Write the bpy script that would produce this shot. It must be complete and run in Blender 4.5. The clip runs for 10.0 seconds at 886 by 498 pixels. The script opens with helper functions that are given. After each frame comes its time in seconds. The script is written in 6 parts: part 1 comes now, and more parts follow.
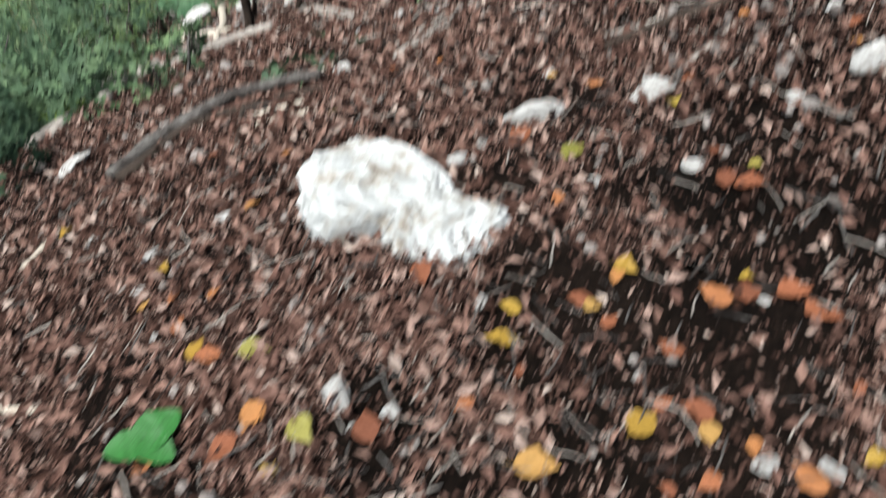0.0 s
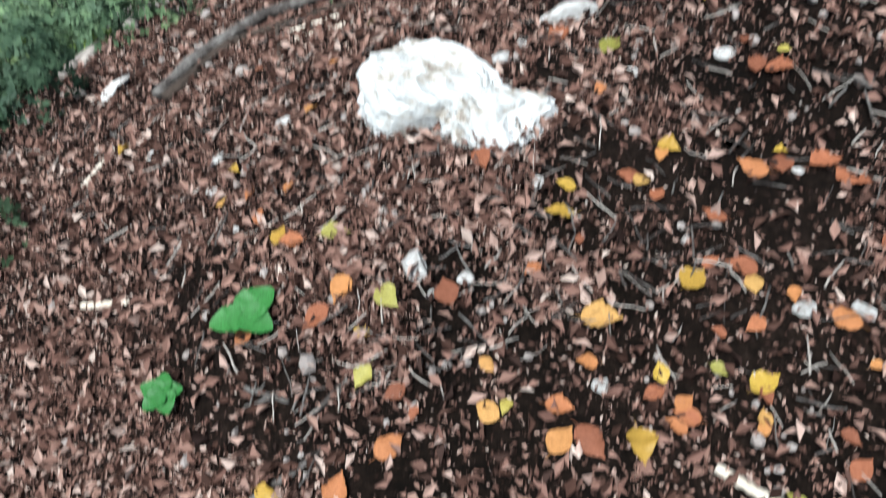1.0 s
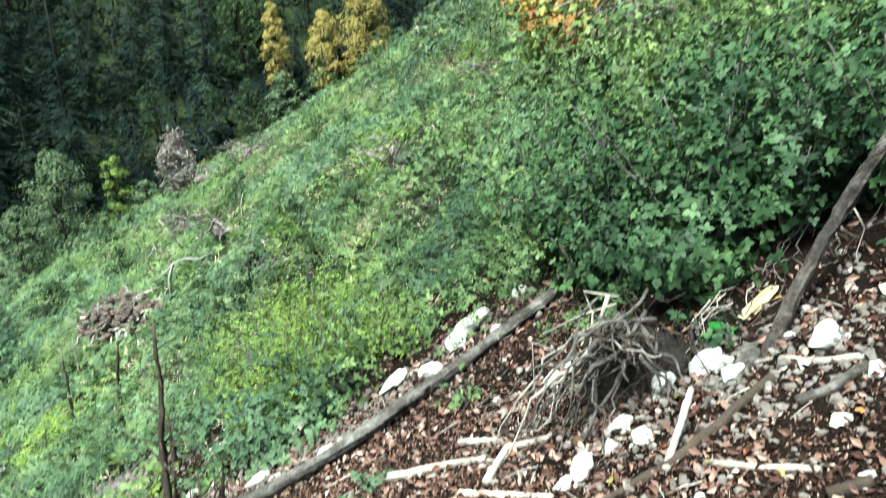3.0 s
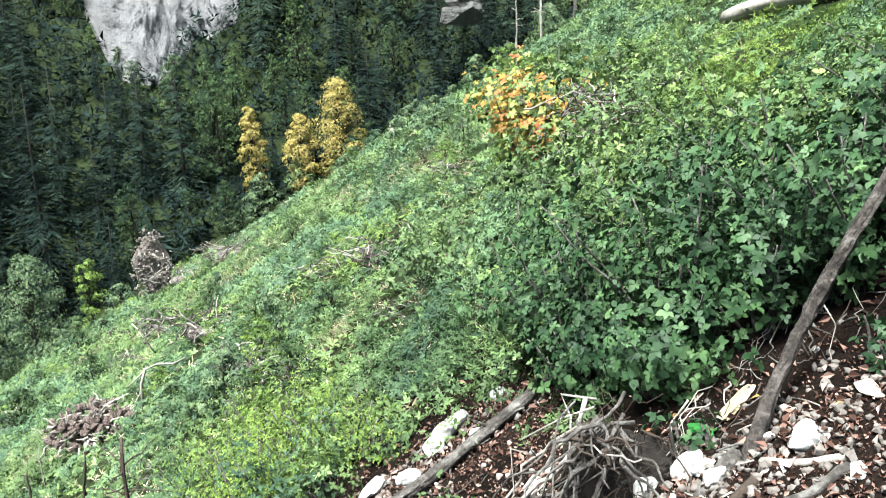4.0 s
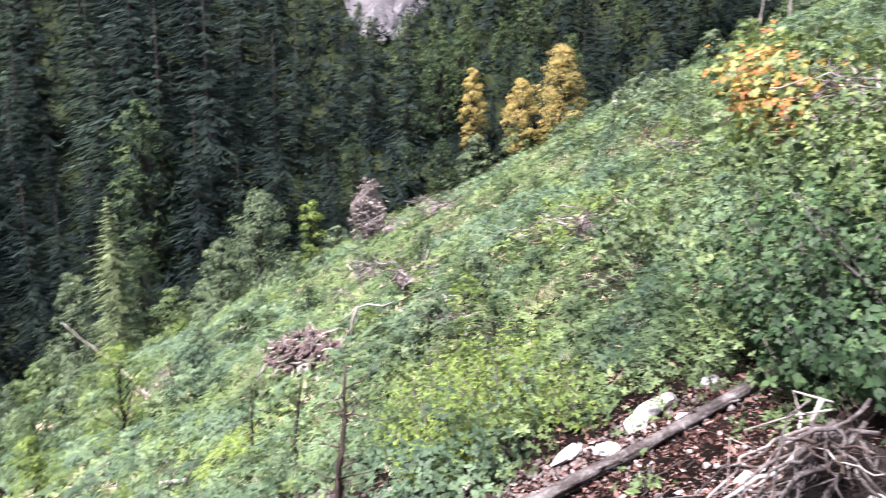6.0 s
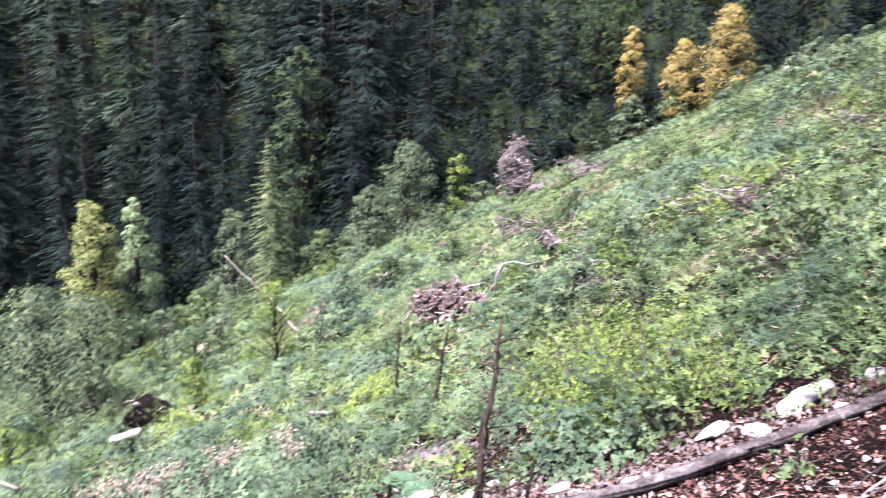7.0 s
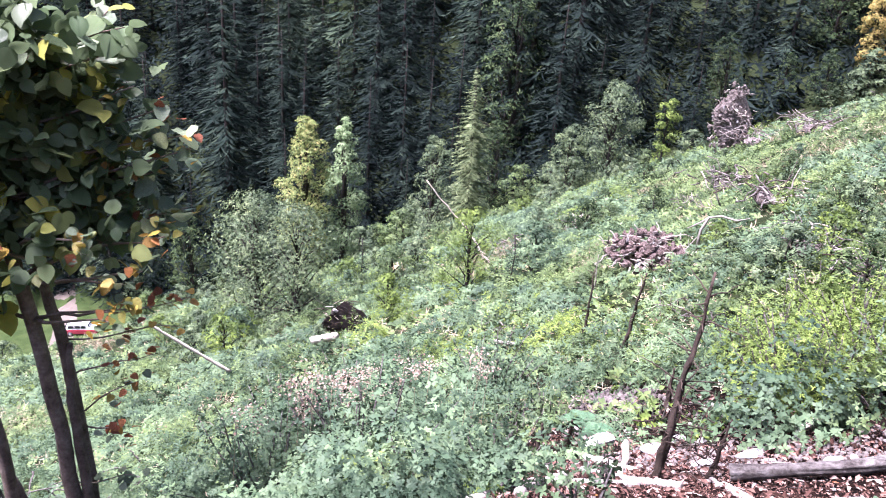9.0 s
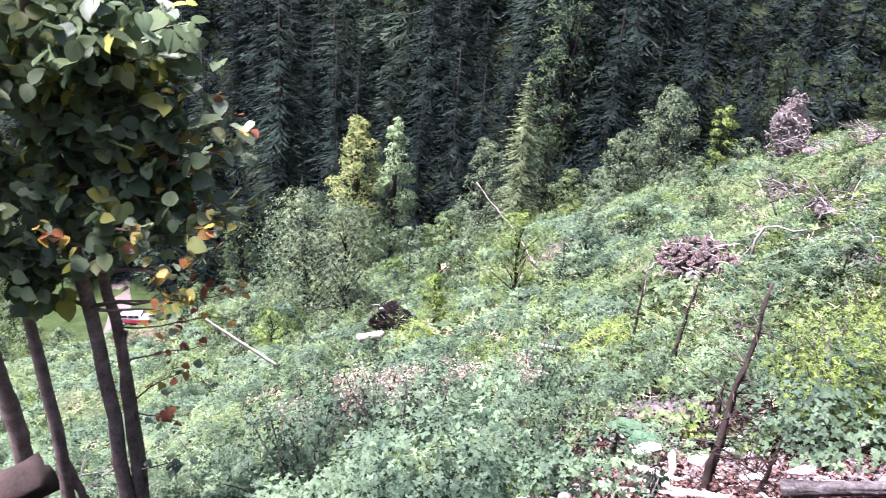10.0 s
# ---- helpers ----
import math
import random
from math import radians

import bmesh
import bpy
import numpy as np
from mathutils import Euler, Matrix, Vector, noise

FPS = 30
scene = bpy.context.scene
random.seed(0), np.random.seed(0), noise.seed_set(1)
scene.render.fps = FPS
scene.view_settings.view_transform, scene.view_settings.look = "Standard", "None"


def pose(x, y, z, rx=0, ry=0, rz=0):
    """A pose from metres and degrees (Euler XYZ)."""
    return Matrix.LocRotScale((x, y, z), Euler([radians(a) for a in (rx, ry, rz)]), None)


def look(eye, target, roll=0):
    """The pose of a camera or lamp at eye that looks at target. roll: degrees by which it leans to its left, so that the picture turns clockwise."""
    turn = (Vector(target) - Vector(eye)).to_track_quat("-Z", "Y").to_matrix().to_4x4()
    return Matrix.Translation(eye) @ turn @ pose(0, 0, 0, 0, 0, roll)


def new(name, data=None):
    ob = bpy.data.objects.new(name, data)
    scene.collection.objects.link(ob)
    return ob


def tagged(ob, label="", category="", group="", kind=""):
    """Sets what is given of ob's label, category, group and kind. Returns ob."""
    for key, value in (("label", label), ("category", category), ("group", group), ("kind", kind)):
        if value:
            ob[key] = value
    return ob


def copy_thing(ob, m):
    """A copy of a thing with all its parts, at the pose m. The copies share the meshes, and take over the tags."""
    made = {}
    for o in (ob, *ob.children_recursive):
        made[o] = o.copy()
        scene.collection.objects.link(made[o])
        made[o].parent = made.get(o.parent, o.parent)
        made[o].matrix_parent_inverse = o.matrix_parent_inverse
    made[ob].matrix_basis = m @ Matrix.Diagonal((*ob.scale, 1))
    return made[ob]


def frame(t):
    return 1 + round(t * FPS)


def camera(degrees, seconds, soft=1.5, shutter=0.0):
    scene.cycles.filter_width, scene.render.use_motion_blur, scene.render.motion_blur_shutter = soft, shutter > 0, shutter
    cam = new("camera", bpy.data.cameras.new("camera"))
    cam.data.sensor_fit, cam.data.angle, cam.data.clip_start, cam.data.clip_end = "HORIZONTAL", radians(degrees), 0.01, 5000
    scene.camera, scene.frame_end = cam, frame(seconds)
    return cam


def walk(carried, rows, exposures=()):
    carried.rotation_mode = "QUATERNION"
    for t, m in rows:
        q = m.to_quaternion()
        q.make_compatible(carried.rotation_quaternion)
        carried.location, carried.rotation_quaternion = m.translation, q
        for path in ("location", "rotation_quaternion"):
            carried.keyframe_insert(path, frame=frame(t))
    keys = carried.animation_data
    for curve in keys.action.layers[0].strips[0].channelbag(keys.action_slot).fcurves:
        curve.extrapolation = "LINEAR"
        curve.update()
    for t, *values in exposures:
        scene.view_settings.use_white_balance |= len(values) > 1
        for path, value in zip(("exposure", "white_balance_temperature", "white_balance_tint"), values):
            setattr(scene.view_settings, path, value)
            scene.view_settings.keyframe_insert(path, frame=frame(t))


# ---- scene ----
cam = camera(57.0, 10.0, soft=1.0, shutter=0.55)
PATH = [
    (0, (-0.040, 0.130, 1.400), (-0.245, 1.351, -0.171), -0.02),
    (0.5, (-0.140, 0.001, 1.372), (-0.332, 0.993, -0.353), -3.64),
    (1, (-0.140, -0.058, 1.458), (-0.327, 1.034, -0.208), -2.39),
    (1.5, (-0.074, -0.023, 1.536), (-0.259, 1.379, 0.122), -1.88),
    (2, (-0.049, -0.017, 1.602), (-0.194, 1.621, 0.463), -1.56),
    (2.5, (-0.037, -0.023, 1.667), (-0.140, 1.766, 0.778), -1.00),
    (3, (-0.018, -0.022, 1.717), (-0.089, 1.856, 1.034), -1.36),
    (4.5, (-0.000, 0.000, 1.750), (-0.000, 1.953, 1.317), -2.00),
    (5, (-0.031, -0.007, 1.728), (-0.138, 1.941, 1.288), -1.37),
    (5.5, (-0.083, 0.014, 1.697), (-0.394, 1.930, 1.217), 0.08),
    (7, (-0.209, -0.161, 1.756), (-1.017, 1.553, 1.114), 2.54),
    (7.5, (-0.243, -0.163, 1.739), (-1.186, 1.455, 1.035), 3.02),
    (8, (-0.281, -0.181, 1.713), (-1.328, 1.347, 0.960), 4.03),
    (8.5, (-0.292, -0.199, 1.712), (-1.415, 1.254, 0.920), 3.96),
    (9, (-0.305, -0.204, 1.707), (-1.465, 1.211, 0.899), 3.79),
    (9.5, (-0.312, -0.205, 1.701), (-1.510, 1.177, 0.893), 3.92),
    (10, (-0.321, -0.210, 1.694), (-1.567, 1.127, 0.883), 4.07),
]
walk(cam, [(t, look(eye, target, roll)) for t, eye, target, roll in PATH], exposures=[(0.0, 1.34, 6050, 5), (0.5, 1.52, 5950, 5), (1.0, 1.58, 5720, 3), (2.0, 1.85, 5950, -12), (3.0, 2.5, 5900, -12), (4.5, 2.8, 6050, 8), (5.5, 2.8, 6100, 22), (7.5, 2.87, 5800, 36), (10.0, 2.95, 5750, 37)])

# ---- light: high thin overcast, open sky over the valley ----
world = bpy.data.worlds.new("sky")
scene.world = world
world.use_nodes = True
wn = world.node_tree
sky = wn.nodes.new("ShaderNodeTexSky")
sky.sky_type, sky.sun_disc = "NISHITA", False
sky.sun_elevation, sky.sun_rotation = radians(69), radians(-140)
sky.air_density, sky.dust_density, sky.ozone_density = 1.0, 4.0, 1.0
wn.links.new(sky.outputs[0], wn.nodes["Background"].inputs[0])
wn.nodes["Background"].inputs[1].default_value = 0.036
sun = bpy.data.lights.new("sun", "SUN")
sun.energy, sun.angle, sun.color = 3.7, radians(22), (1.0, 0.955, 0.89)
new("sun", sun).matrix_world = look((-10, -12, 42), (0, 0, 0))


# ---- materials ----
def nodes_of(m):
    m.use_nodes = True
    return m.node_tree, m.node_tree.nodes["Principled BSDF"]


def add(nt, kind, **values):
    n = nt.nodes.new(kind)
    for k, v in values.items():
        n.inputs[k].default_value = v
    return n


def ramp(nt, fac, stops):
    r = nt.nodes.new("ShaderNodeValToRGB")
    els = r.color_ramp.elements
    while len(els) < len(stops):
        els.new(0.5)
    for e, (pos, col) in zip(els, stops):
        e.position, e.color = pos, (*col, 1)
    nt.links.new(fac, r.inputs[0])
    return r.outputs[0]


def mixed(nt, fac, a, b, kind="MIX"):
    m = nt.nodes.new("ShaderNodeMix")
    m.data_type, m.blend_type = "RGBA", kind
    for sock, v in ((m.inputs[0], fac), (m.inputs[6], a), (m.inputs[7], b)):
        if isinstance(v, (int, float)):
            sock.default_value = v
        elif isinstance(v, tuple):
            sock.default_value = (*v, 1)
        else:
            nt.links.new(v, sock)
    return m.outputs[2]


def noise_of(nt, scale, detail=4.0, rough=0.6, coords="Object"):
    tc = nt.nodes.new("ShaderNodeTexCoord")
    n = add(nt, "ShaderNodeTexNoise", Scale=scale, Detail=detail, Roughness=rough)
    nt.links.new(tc.outputs[coords], n.inputs["Vector"])
    return n.outputs["Fac"]


def bump_on(nt, bs, height, strength, distance):
    b = add(nt, "ShaderNodeBump", Strength=strength, Distance=distance)
    nt.links.new(height, b.inputs["Height"])
    nt.links.new(b.outputs[0], bs.inputs["Normal"])


def rough_material(name, stops, scale, fine=40.0, roughness=0.85, bump=0.5, distance=0.02, random_by="object"):
    """Two scales of noise over a ramp of colours, with relief, varied from piece to piece."""
    m = bpy.data.materials.new(name)
    nt, bs = nodes_of(m)
    big, small = noise_of(nt, scale), noise_of(nt, fine, 6.0, 0.7)
    mean = nt.nodes.new("ShaderNodeMath")
    mean.operation = "MULTIPLY_ADD"
    nt.links.new(big, mean.inputs[0])
    mean.inputs[1].default_value = 0.6
    part2 = nt.nodes.new("ShaderNodeMath")
    part2.operation = "MULTIPLY"
    nt.links.new(small, part2.inputs[0])
    part2.inputs[1].default_value = 0.4
    nt.links.new(part2.outputs[0], mean.inputs[2])
    col = ramp(nt, mean.outputs[0], stops)
    if random_by == "object":
        rnd = nt.nodes.new("ShaderNodeObjectInfo").outputs["Random"]
    else:
        rnd = nt.nodes.new("ShaderNodeNewGeometry").outputs["Random Per Island"]
    tone = ramp(nt, rnd, [(0.0, (0.82, 0.82, 0.82)), (1.0, (1.0, 1.0, 1.0))])
    nt.links.new(mixed(nt, 1.0, col, tone, "MULTIPLY"), bs.inputs["Base Color"])
    bs.inputs["Roughness"].default_value = roughness
    bs.inputs["Specular IOR Level"].default_value = 0.25
    bump_on(nt, bs, small, bump, distance)
    return m


def leaf_material(name, stops, glow=0.35, gloss=0.58, veins=0.0, by="island", patch=0.0, even=0.0, tone=False, sheen=0.0):
    """Leaves: colour varied leaf by leaf, some light passes through."""
    m = bpy.data.materials.new(name)
    nt, bs = nodes_of(m)
    if by == "island":
        rnd = nt.nodes.new("ShaderNodeNewGeometry").outputs["Random Per Island"]
    else:
        rnd = nt.nodes.new("ShaderNodeObjectInfo").outputs["Random"]
    if even:
        calm = add(nt, "ShaderNodeMapRange")
        nt.links.new(rnd, calm.inputs[0])
        calm.inputs[3].default_value, calm.inputs[4].default_value = even / 2, 1 - even / 2
        rnd = calm.outputs[0]
    col = ramp(nt, rnd, stops)
    if tone:
        whole = nt.nodes.new("ShaderNodeObjectInfo").outputs["Random"]
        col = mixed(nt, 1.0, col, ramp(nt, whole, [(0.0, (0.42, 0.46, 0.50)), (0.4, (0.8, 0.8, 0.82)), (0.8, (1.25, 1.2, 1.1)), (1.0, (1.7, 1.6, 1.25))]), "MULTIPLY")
    col = mixed(nt, 1.0, col, ramp(nt, noise_of(nt, 9.0), [(0.3, (0.75, 0.75, 0.75)), (0.7, (1.0, 1.0, 1.0))]), "MULTIPLY")
    # plant-to-plant tone, with dark crevices and lit tops painted in as patches
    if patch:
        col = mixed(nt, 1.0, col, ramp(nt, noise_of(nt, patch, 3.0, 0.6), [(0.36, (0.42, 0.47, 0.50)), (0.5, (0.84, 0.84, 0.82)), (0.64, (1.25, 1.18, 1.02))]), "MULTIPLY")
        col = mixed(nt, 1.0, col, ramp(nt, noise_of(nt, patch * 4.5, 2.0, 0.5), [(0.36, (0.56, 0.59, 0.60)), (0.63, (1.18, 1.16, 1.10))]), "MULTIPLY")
    if veins:
        col = mixed(nt, 1.0, col, ramp(nt, noise_of(nt, veins), [(0.35, (0.55, 0.5, 0.45)), (0.6, (1.0, 1.0, 1.0))]), "MULTIPLY")
    nt.links.new(col, bs.inputs["Base Color"])
    bs.inputs["Roughness"].default_value = gloss
    bs.inputs["Specular IOR Level"].default_value = sheen if sheen else (0.22 if gloss < 0.65 else 0.08)
    tr = nt.nodes.new("ShaderNodeBsdfTranslucent")
    nt.links.new(col, tr.inputs["Color"])
    mx = nt.nodes.new("ShaderNodeMixShader")
    mx.inputs[0].default_value = glow
    nt.links.new(bs.outputs[0], mx.inputs[1])
    nt.links.new(tr.outputs[0], mx.inputs[2])
    nt.links.new(mx.outputs[0], nt.nodes["Material Output"].inputs["Surface"])
    return m


def plain(name, colour, roughness=0.6, metal=0.0):
    m = bpy.data.materials.new(name)
    nt, bs = nodes_of(m)
    nt.links.new(mixed(nt, 1.0, colour, ramp(nt, noise_of(nt, 6.0), [(0.3, (0.8, 0.8, 0.8)), (0.7, (1, 1, 1))]), "MULTIPLY"), bs.inputs["Base Color"])
    bs.inputs["Roughness"].default_value, bs.inputs["Metallic"].default_value = roughness, metal
    return m


LIMESTONE = rough_material("limestone", [(0.34, (0.16, 0.135, 0.115)), (0.43, (0.34, 0.32, 0.30)), (0.5, (0.46, 0.45, 0.435)), (0.68, (0.60, 0.595, 0.59))], 2.8, 20.0, 0.9, 0.8, 0.008)
BOULDER = rough_material("soiled_limestone", [(0.36, (0.16, 0.125, 0.10)), (0.43, (0.36, 0.33, 0.29)), (0.49, (0.47, 0.478, 0.472)), (0.7, (0.60, 0.615, 0.625))], 9.0, 34.0, 0.9, 0.9, 0.02)
PEBBLE = rough_material("pebble", [(0.3, (0.13, 0.108, 0.095)), (0.5, (0.22, 0.19, 0.176)), (0.75, (0.36, 0.338, 0.322))], 9.0, 60.0, 0.85, 0.4, 0.006, "island")
LEDGE = rough_material("ledge_rock", [(0.34, (0.03, 0.029, 0.028)), (0.46, (0.075, 0.072, 0.07)), (0.62, (0.13, 0.127, 0.124))], 0.6, 3.0, 0.9, 1.0, 0.4)
CLIFF = rough_material("cliff_rock", [(0.34, (0.164, 0.155, 0.164)), (0.42, (0.252, 0.242, 0.252)), (0.52, (0.319, 0.307, 0.319)), (0.7, (0.358, 0.348, 0.363))], 0.35, 2.6, 0.9, 1.0, 1.0)
BARK = rough_material("weathered_bark", [(0.34, (0.017, 0.015, 0.013)), (0.46, (0.058, 0.049, 0.045)), (0.56, (0.138, 0.127, 0.118)), (0.68, (0.254, 0.243, 0.231))], 7.0, 34.0, 0.85, 1.0, 0.025)
FURROWED = rough_material("furrowed_bark", [(0.36, (0.012, 0.010, 0.009)), (0.47, (0.045, 0.036, 0.032)), (0.57, (0.115, 0.097, 0.088)), (0.68, (0.27, 0.25, 0.235))], 11.0, 60.0, 0.88, 1.0, 0.03)
GREYWOOD = rough_material("bleached_wood", [(0.3, (0.13, 0.11, 0.10)), (0.5, (0.27, 0.24, 0.215)), (0.75, (0.46, 0.43, 0.39))], 5.0, 70.0, 0.8, 0.7, 0.008)
PALEWOOD = rough_material("peeled_wood", [(0.3, (0.30, 0.25, 0.19)), (0.55, (0.50, 0.45, 0.38)), (0.8, (0.66, 0.62, 0.55))], 6.0, 60.0, 0.75, 0.5, 0.006)
YELLOWWOOD = rough_material("split_wood", [(0.3, (0.192, 0.136, 0.076)), (0.5, (0.368, 0.288, 0.178)), (0.75, (0.480, 0.408, 0.297))], 8.0, 70.0, 0.8, 0.7, 0.008)
# rotten wood, its colour lowered further for the shade on the broken trunk
DARKWOOD = rough_material("rotten_wood", [(0.3, (0.015, 0.011, 0.008)), (0.5, (0.042, 0.030, 0.023)), (0.75, (0.084, 0.060, 0.048))], 7.0, 60.0, 0.9, 0.8, 0.012)
ROOTEARTH = rough_material("root_earth", [(0.36, (0.030, 0.022, 0.019)), (0.47, (0.115, 0.094, 0.084)), (0.6, (0.26, 0.23, 0.215))], 6.0, 22.0, 0.95, 1.0, 0.08)
LOAM = rough_material("reddish_loam", [(0.36, (0.035, 0.023, 0.019)), (0.46, (0.17, 0.118, 0.103)), (0.6, (0.37, 0.295, 0.27))], 6.0, 22.0, 0.95, 1.0, 0.08)
TRUNK = rough_material("smooth_bark", [(0.34, (0.080, 0.058, 0.045)), (0.5, (0.185, 0.140, 0.110)), (0.66, (0.31, 0.25, 0.21))], 9.0, 45.0, 0.85, 0.9, 0.012)
SPRUCEBARK = rough_material("spruce_bark", [(0.3, (0.014, 0.011, 0.010)), (0.7, (0.04, 0.033, 0.028))], 2.0, 14.0, 0.9, 0.6, 0.03)
LITTER = leaf_material("dry_litter", [(0.0, (0.011, 0.006, 0.005)), (0.25, (0.054, 0.028, 0.021)), (0.5, (0.130, 0.070, 0.055)), (0.76, (0.220, 0.132, 0.105)), (0.93, (0.32, 0.225, 0.19)), (1.0, (0.41, 0.335, 0.292))], 0.08, 0.7)
ORANGE = leaf_material("orange_leaf", [(0.0, (0.19, 0.075, 0.045)), (0.35, (0.33, 0.125, 0.065)), (0.7, (0.44, 0.20, 0.075)), (1.0, (0.46, 0.29, 0.095))], 0.2, 0.65, 60.0, "object")
YELLOWLEAF = leaf_material("yellow_leaf", [(0.0, (0.394, 0.246, 0.045)), (0.6, (0.476, 0.328, 0.054)), (1.0, (0.369, 0.344, 0.090))], 0.25, 0.55, 60.0, "object")
OLIVELEAF = leaf_material("olive_leaf", [(0.0, (0.20, 0.20, 0.04)), (1.0, (0.32, 0.30, 0.08))], 0.25, 0.55, 60.0, "object")
COLTSFOOT = leaf_material("coltsfoot_leaf", [(0.0, (0.07, 0.15, 0.08)), (1.0, (0.11, 0.20, 0.11))], 0.25, 0.5, 20.0, "object")
SEEDLEAF = leaf_material("seedling_leaf", [(0.0, (0.028, 0.15, 0.03)), (1.0, (0.055, 0.21, 0.05))], 0.3, 0.5, 30.0, "object")
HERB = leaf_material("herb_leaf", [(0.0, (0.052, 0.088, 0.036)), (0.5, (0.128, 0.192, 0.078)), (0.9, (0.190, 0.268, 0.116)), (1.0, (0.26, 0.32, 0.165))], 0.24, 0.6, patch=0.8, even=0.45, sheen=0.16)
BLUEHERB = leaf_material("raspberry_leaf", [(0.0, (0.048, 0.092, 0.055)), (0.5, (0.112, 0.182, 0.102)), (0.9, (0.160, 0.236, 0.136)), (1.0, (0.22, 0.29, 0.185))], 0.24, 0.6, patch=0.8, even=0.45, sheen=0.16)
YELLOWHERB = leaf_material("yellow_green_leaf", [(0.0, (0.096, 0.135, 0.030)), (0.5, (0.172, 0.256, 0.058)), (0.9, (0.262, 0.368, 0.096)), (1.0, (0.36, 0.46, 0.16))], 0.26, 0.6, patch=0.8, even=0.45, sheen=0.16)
DRYHERB = leaf_material("dry_stalks", [(0.0, (0.138, 0.103, 0.069)), (0.5, (0.276, 0.230, 0.149)), (1.0, (0.483, 0.425, 0.310))], 0.2, 0.7)
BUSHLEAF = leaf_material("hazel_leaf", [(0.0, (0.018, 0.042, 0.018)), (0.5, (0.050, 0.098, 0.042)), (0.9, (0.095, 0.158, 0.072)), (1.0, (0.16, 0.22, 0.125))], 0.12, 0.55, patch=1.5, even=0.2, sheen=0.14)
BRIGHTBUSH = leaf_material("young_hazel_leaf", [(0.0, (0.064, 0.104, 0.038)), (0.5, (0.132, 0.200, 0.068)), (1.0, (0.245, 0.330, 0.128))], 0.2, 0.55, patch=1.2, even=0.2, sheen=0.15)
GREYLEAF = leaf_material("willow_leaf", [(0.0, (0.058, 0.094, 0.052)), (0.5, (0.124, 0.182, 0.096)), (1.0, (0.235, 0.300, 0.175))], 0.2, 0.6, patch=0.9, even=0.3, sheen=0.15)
AUTUMN = leaf_material("autumn_leaf", [(0.0, (0.245, 0.088, 0.035)), (0.3, (0.36, 0.18, 0.045)), (0.6, (0.374, 0.29, 0.062)), (0.8, (0.26, 0.28, 0.08)), (1.0, (0.14, 0.20, 0.06))], 0.3)
BIRCHLEAF = leaf_material("birch_leaf", [(0.0, (0.13, 0.18, 0.058)), (0.7, (0.255, 0.325, 0.105)), (1.0, (0.44, 0.40, 0.15))], 0.35, 0.6)
FORESTLIGHT = leaf_material("alder_leaf", [(0.0, (0.127, 0.202, 0.091)), (0.6, (0.237, 0.336, 0.164)), (1.0, (0.364, 0.470, 0.255))], 0.3, 0.7)
GOLD = leaf_material("golden_leaf", [(0.0, (0.17, 0.18, 0.05)), (0.5, (0.36, 0.29, 0.085)), (1.0, (0.50, 0.37, 0.13))], 0.35, 0.6)
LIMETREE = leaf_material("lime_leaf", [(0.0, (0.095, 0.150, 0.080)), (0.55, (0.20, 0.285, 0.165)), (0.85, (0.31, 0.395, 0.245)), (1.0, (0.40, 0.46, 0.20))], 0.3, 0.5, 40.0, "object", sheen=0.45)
# filling leaves in a darker green: the crown's inner shade is in the colour
LIMEFILL = leaf_material("lime_leaf_shaded", [(0.0, (0.068, 0.110, 0.052)), (0.7, (0.165, 0.228, 0.112)), (0.92, (0.22, 0.25, 0.07)), (1.0, (0.46, 0.44, 0.08))], 0.4, 0.4)
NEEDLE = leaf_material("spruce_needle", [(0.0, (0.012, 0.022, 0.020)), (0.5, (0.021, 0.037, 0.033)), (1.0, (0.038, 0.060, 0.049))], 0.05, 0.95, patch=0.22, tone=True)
FIRLIGHT = leaf_material("young_spruce_needle", [(0.0, (0.084, 0.120, 0.060)), (0.6, (0.156, 0.204, 0.096)), (1.0, (0.240, 0.288, 0.144))], 0.15, 0.8)
FORESTLEAF = leaf_material("beech_leaf", [(0.0, (0.034, 0.064, 0.030)), (0.5, (0.062, 0.105, 0.048)), (1.0, (0.115, 0.165, 0.072))], 0.15, 0.8, patch=0.3, tone=True)
PINKHEAD = leaf_material("dried_flower", [(0.0, (0.16, 0.11, 0.085)), (0.6, (0.32, 0.24, 0.19)), (1.0, (0.50, 0.42, 0.35))], 0.2, 0.8)


# ---- mesh helpers ----
def soup(name, verts, tris, material, smooth=False, quads=None, normals=None):
    """A mesh from arrays of corners and triangles; foliage may bring the normals of its clumps."""
    me = bpy.data.meshes.new(name)
    verts = np.asarray(verts, np.float32).reshape(-1, 3)
    faces = np.asarray(quads if quads is not None else tris, np.int32)
    per = faces.shape[1]
    me.vertices.add(len(verts))
    me.vertices.foreach_set("co", verts.ravel())
    me.loops.add(faces.size)
    me.loops.foreach_set("vertex_index", faces.ravel())
    me.polygons.add(len(faces))
    me.polygons.foreach_set("loop_start", np.arange(len(faces), dtype=np.int32) * per)
    me.polygons.foreach_set("loop_total", np.full(len(faces), per, np.int32))
    me.polygons.foreach_set("use_smooth", np.full(len(faces), smooth or normals is not None))
    me.materials.append(material)
    me.update(calc_edges=True)
    if normals is not None:
        ns = np.asarray(normals, np.float32)
        ns = ns / (np.linalg.norm(ns, axis=1)[:, None] + 1e-9)
        me.normals_split_custom_set_from_vertices(ns.tolist())
    return me


def part(name, me, parent, label=""):
    ob = new(name, me)
    ob.parent = parent
    return tagged(ob, label)


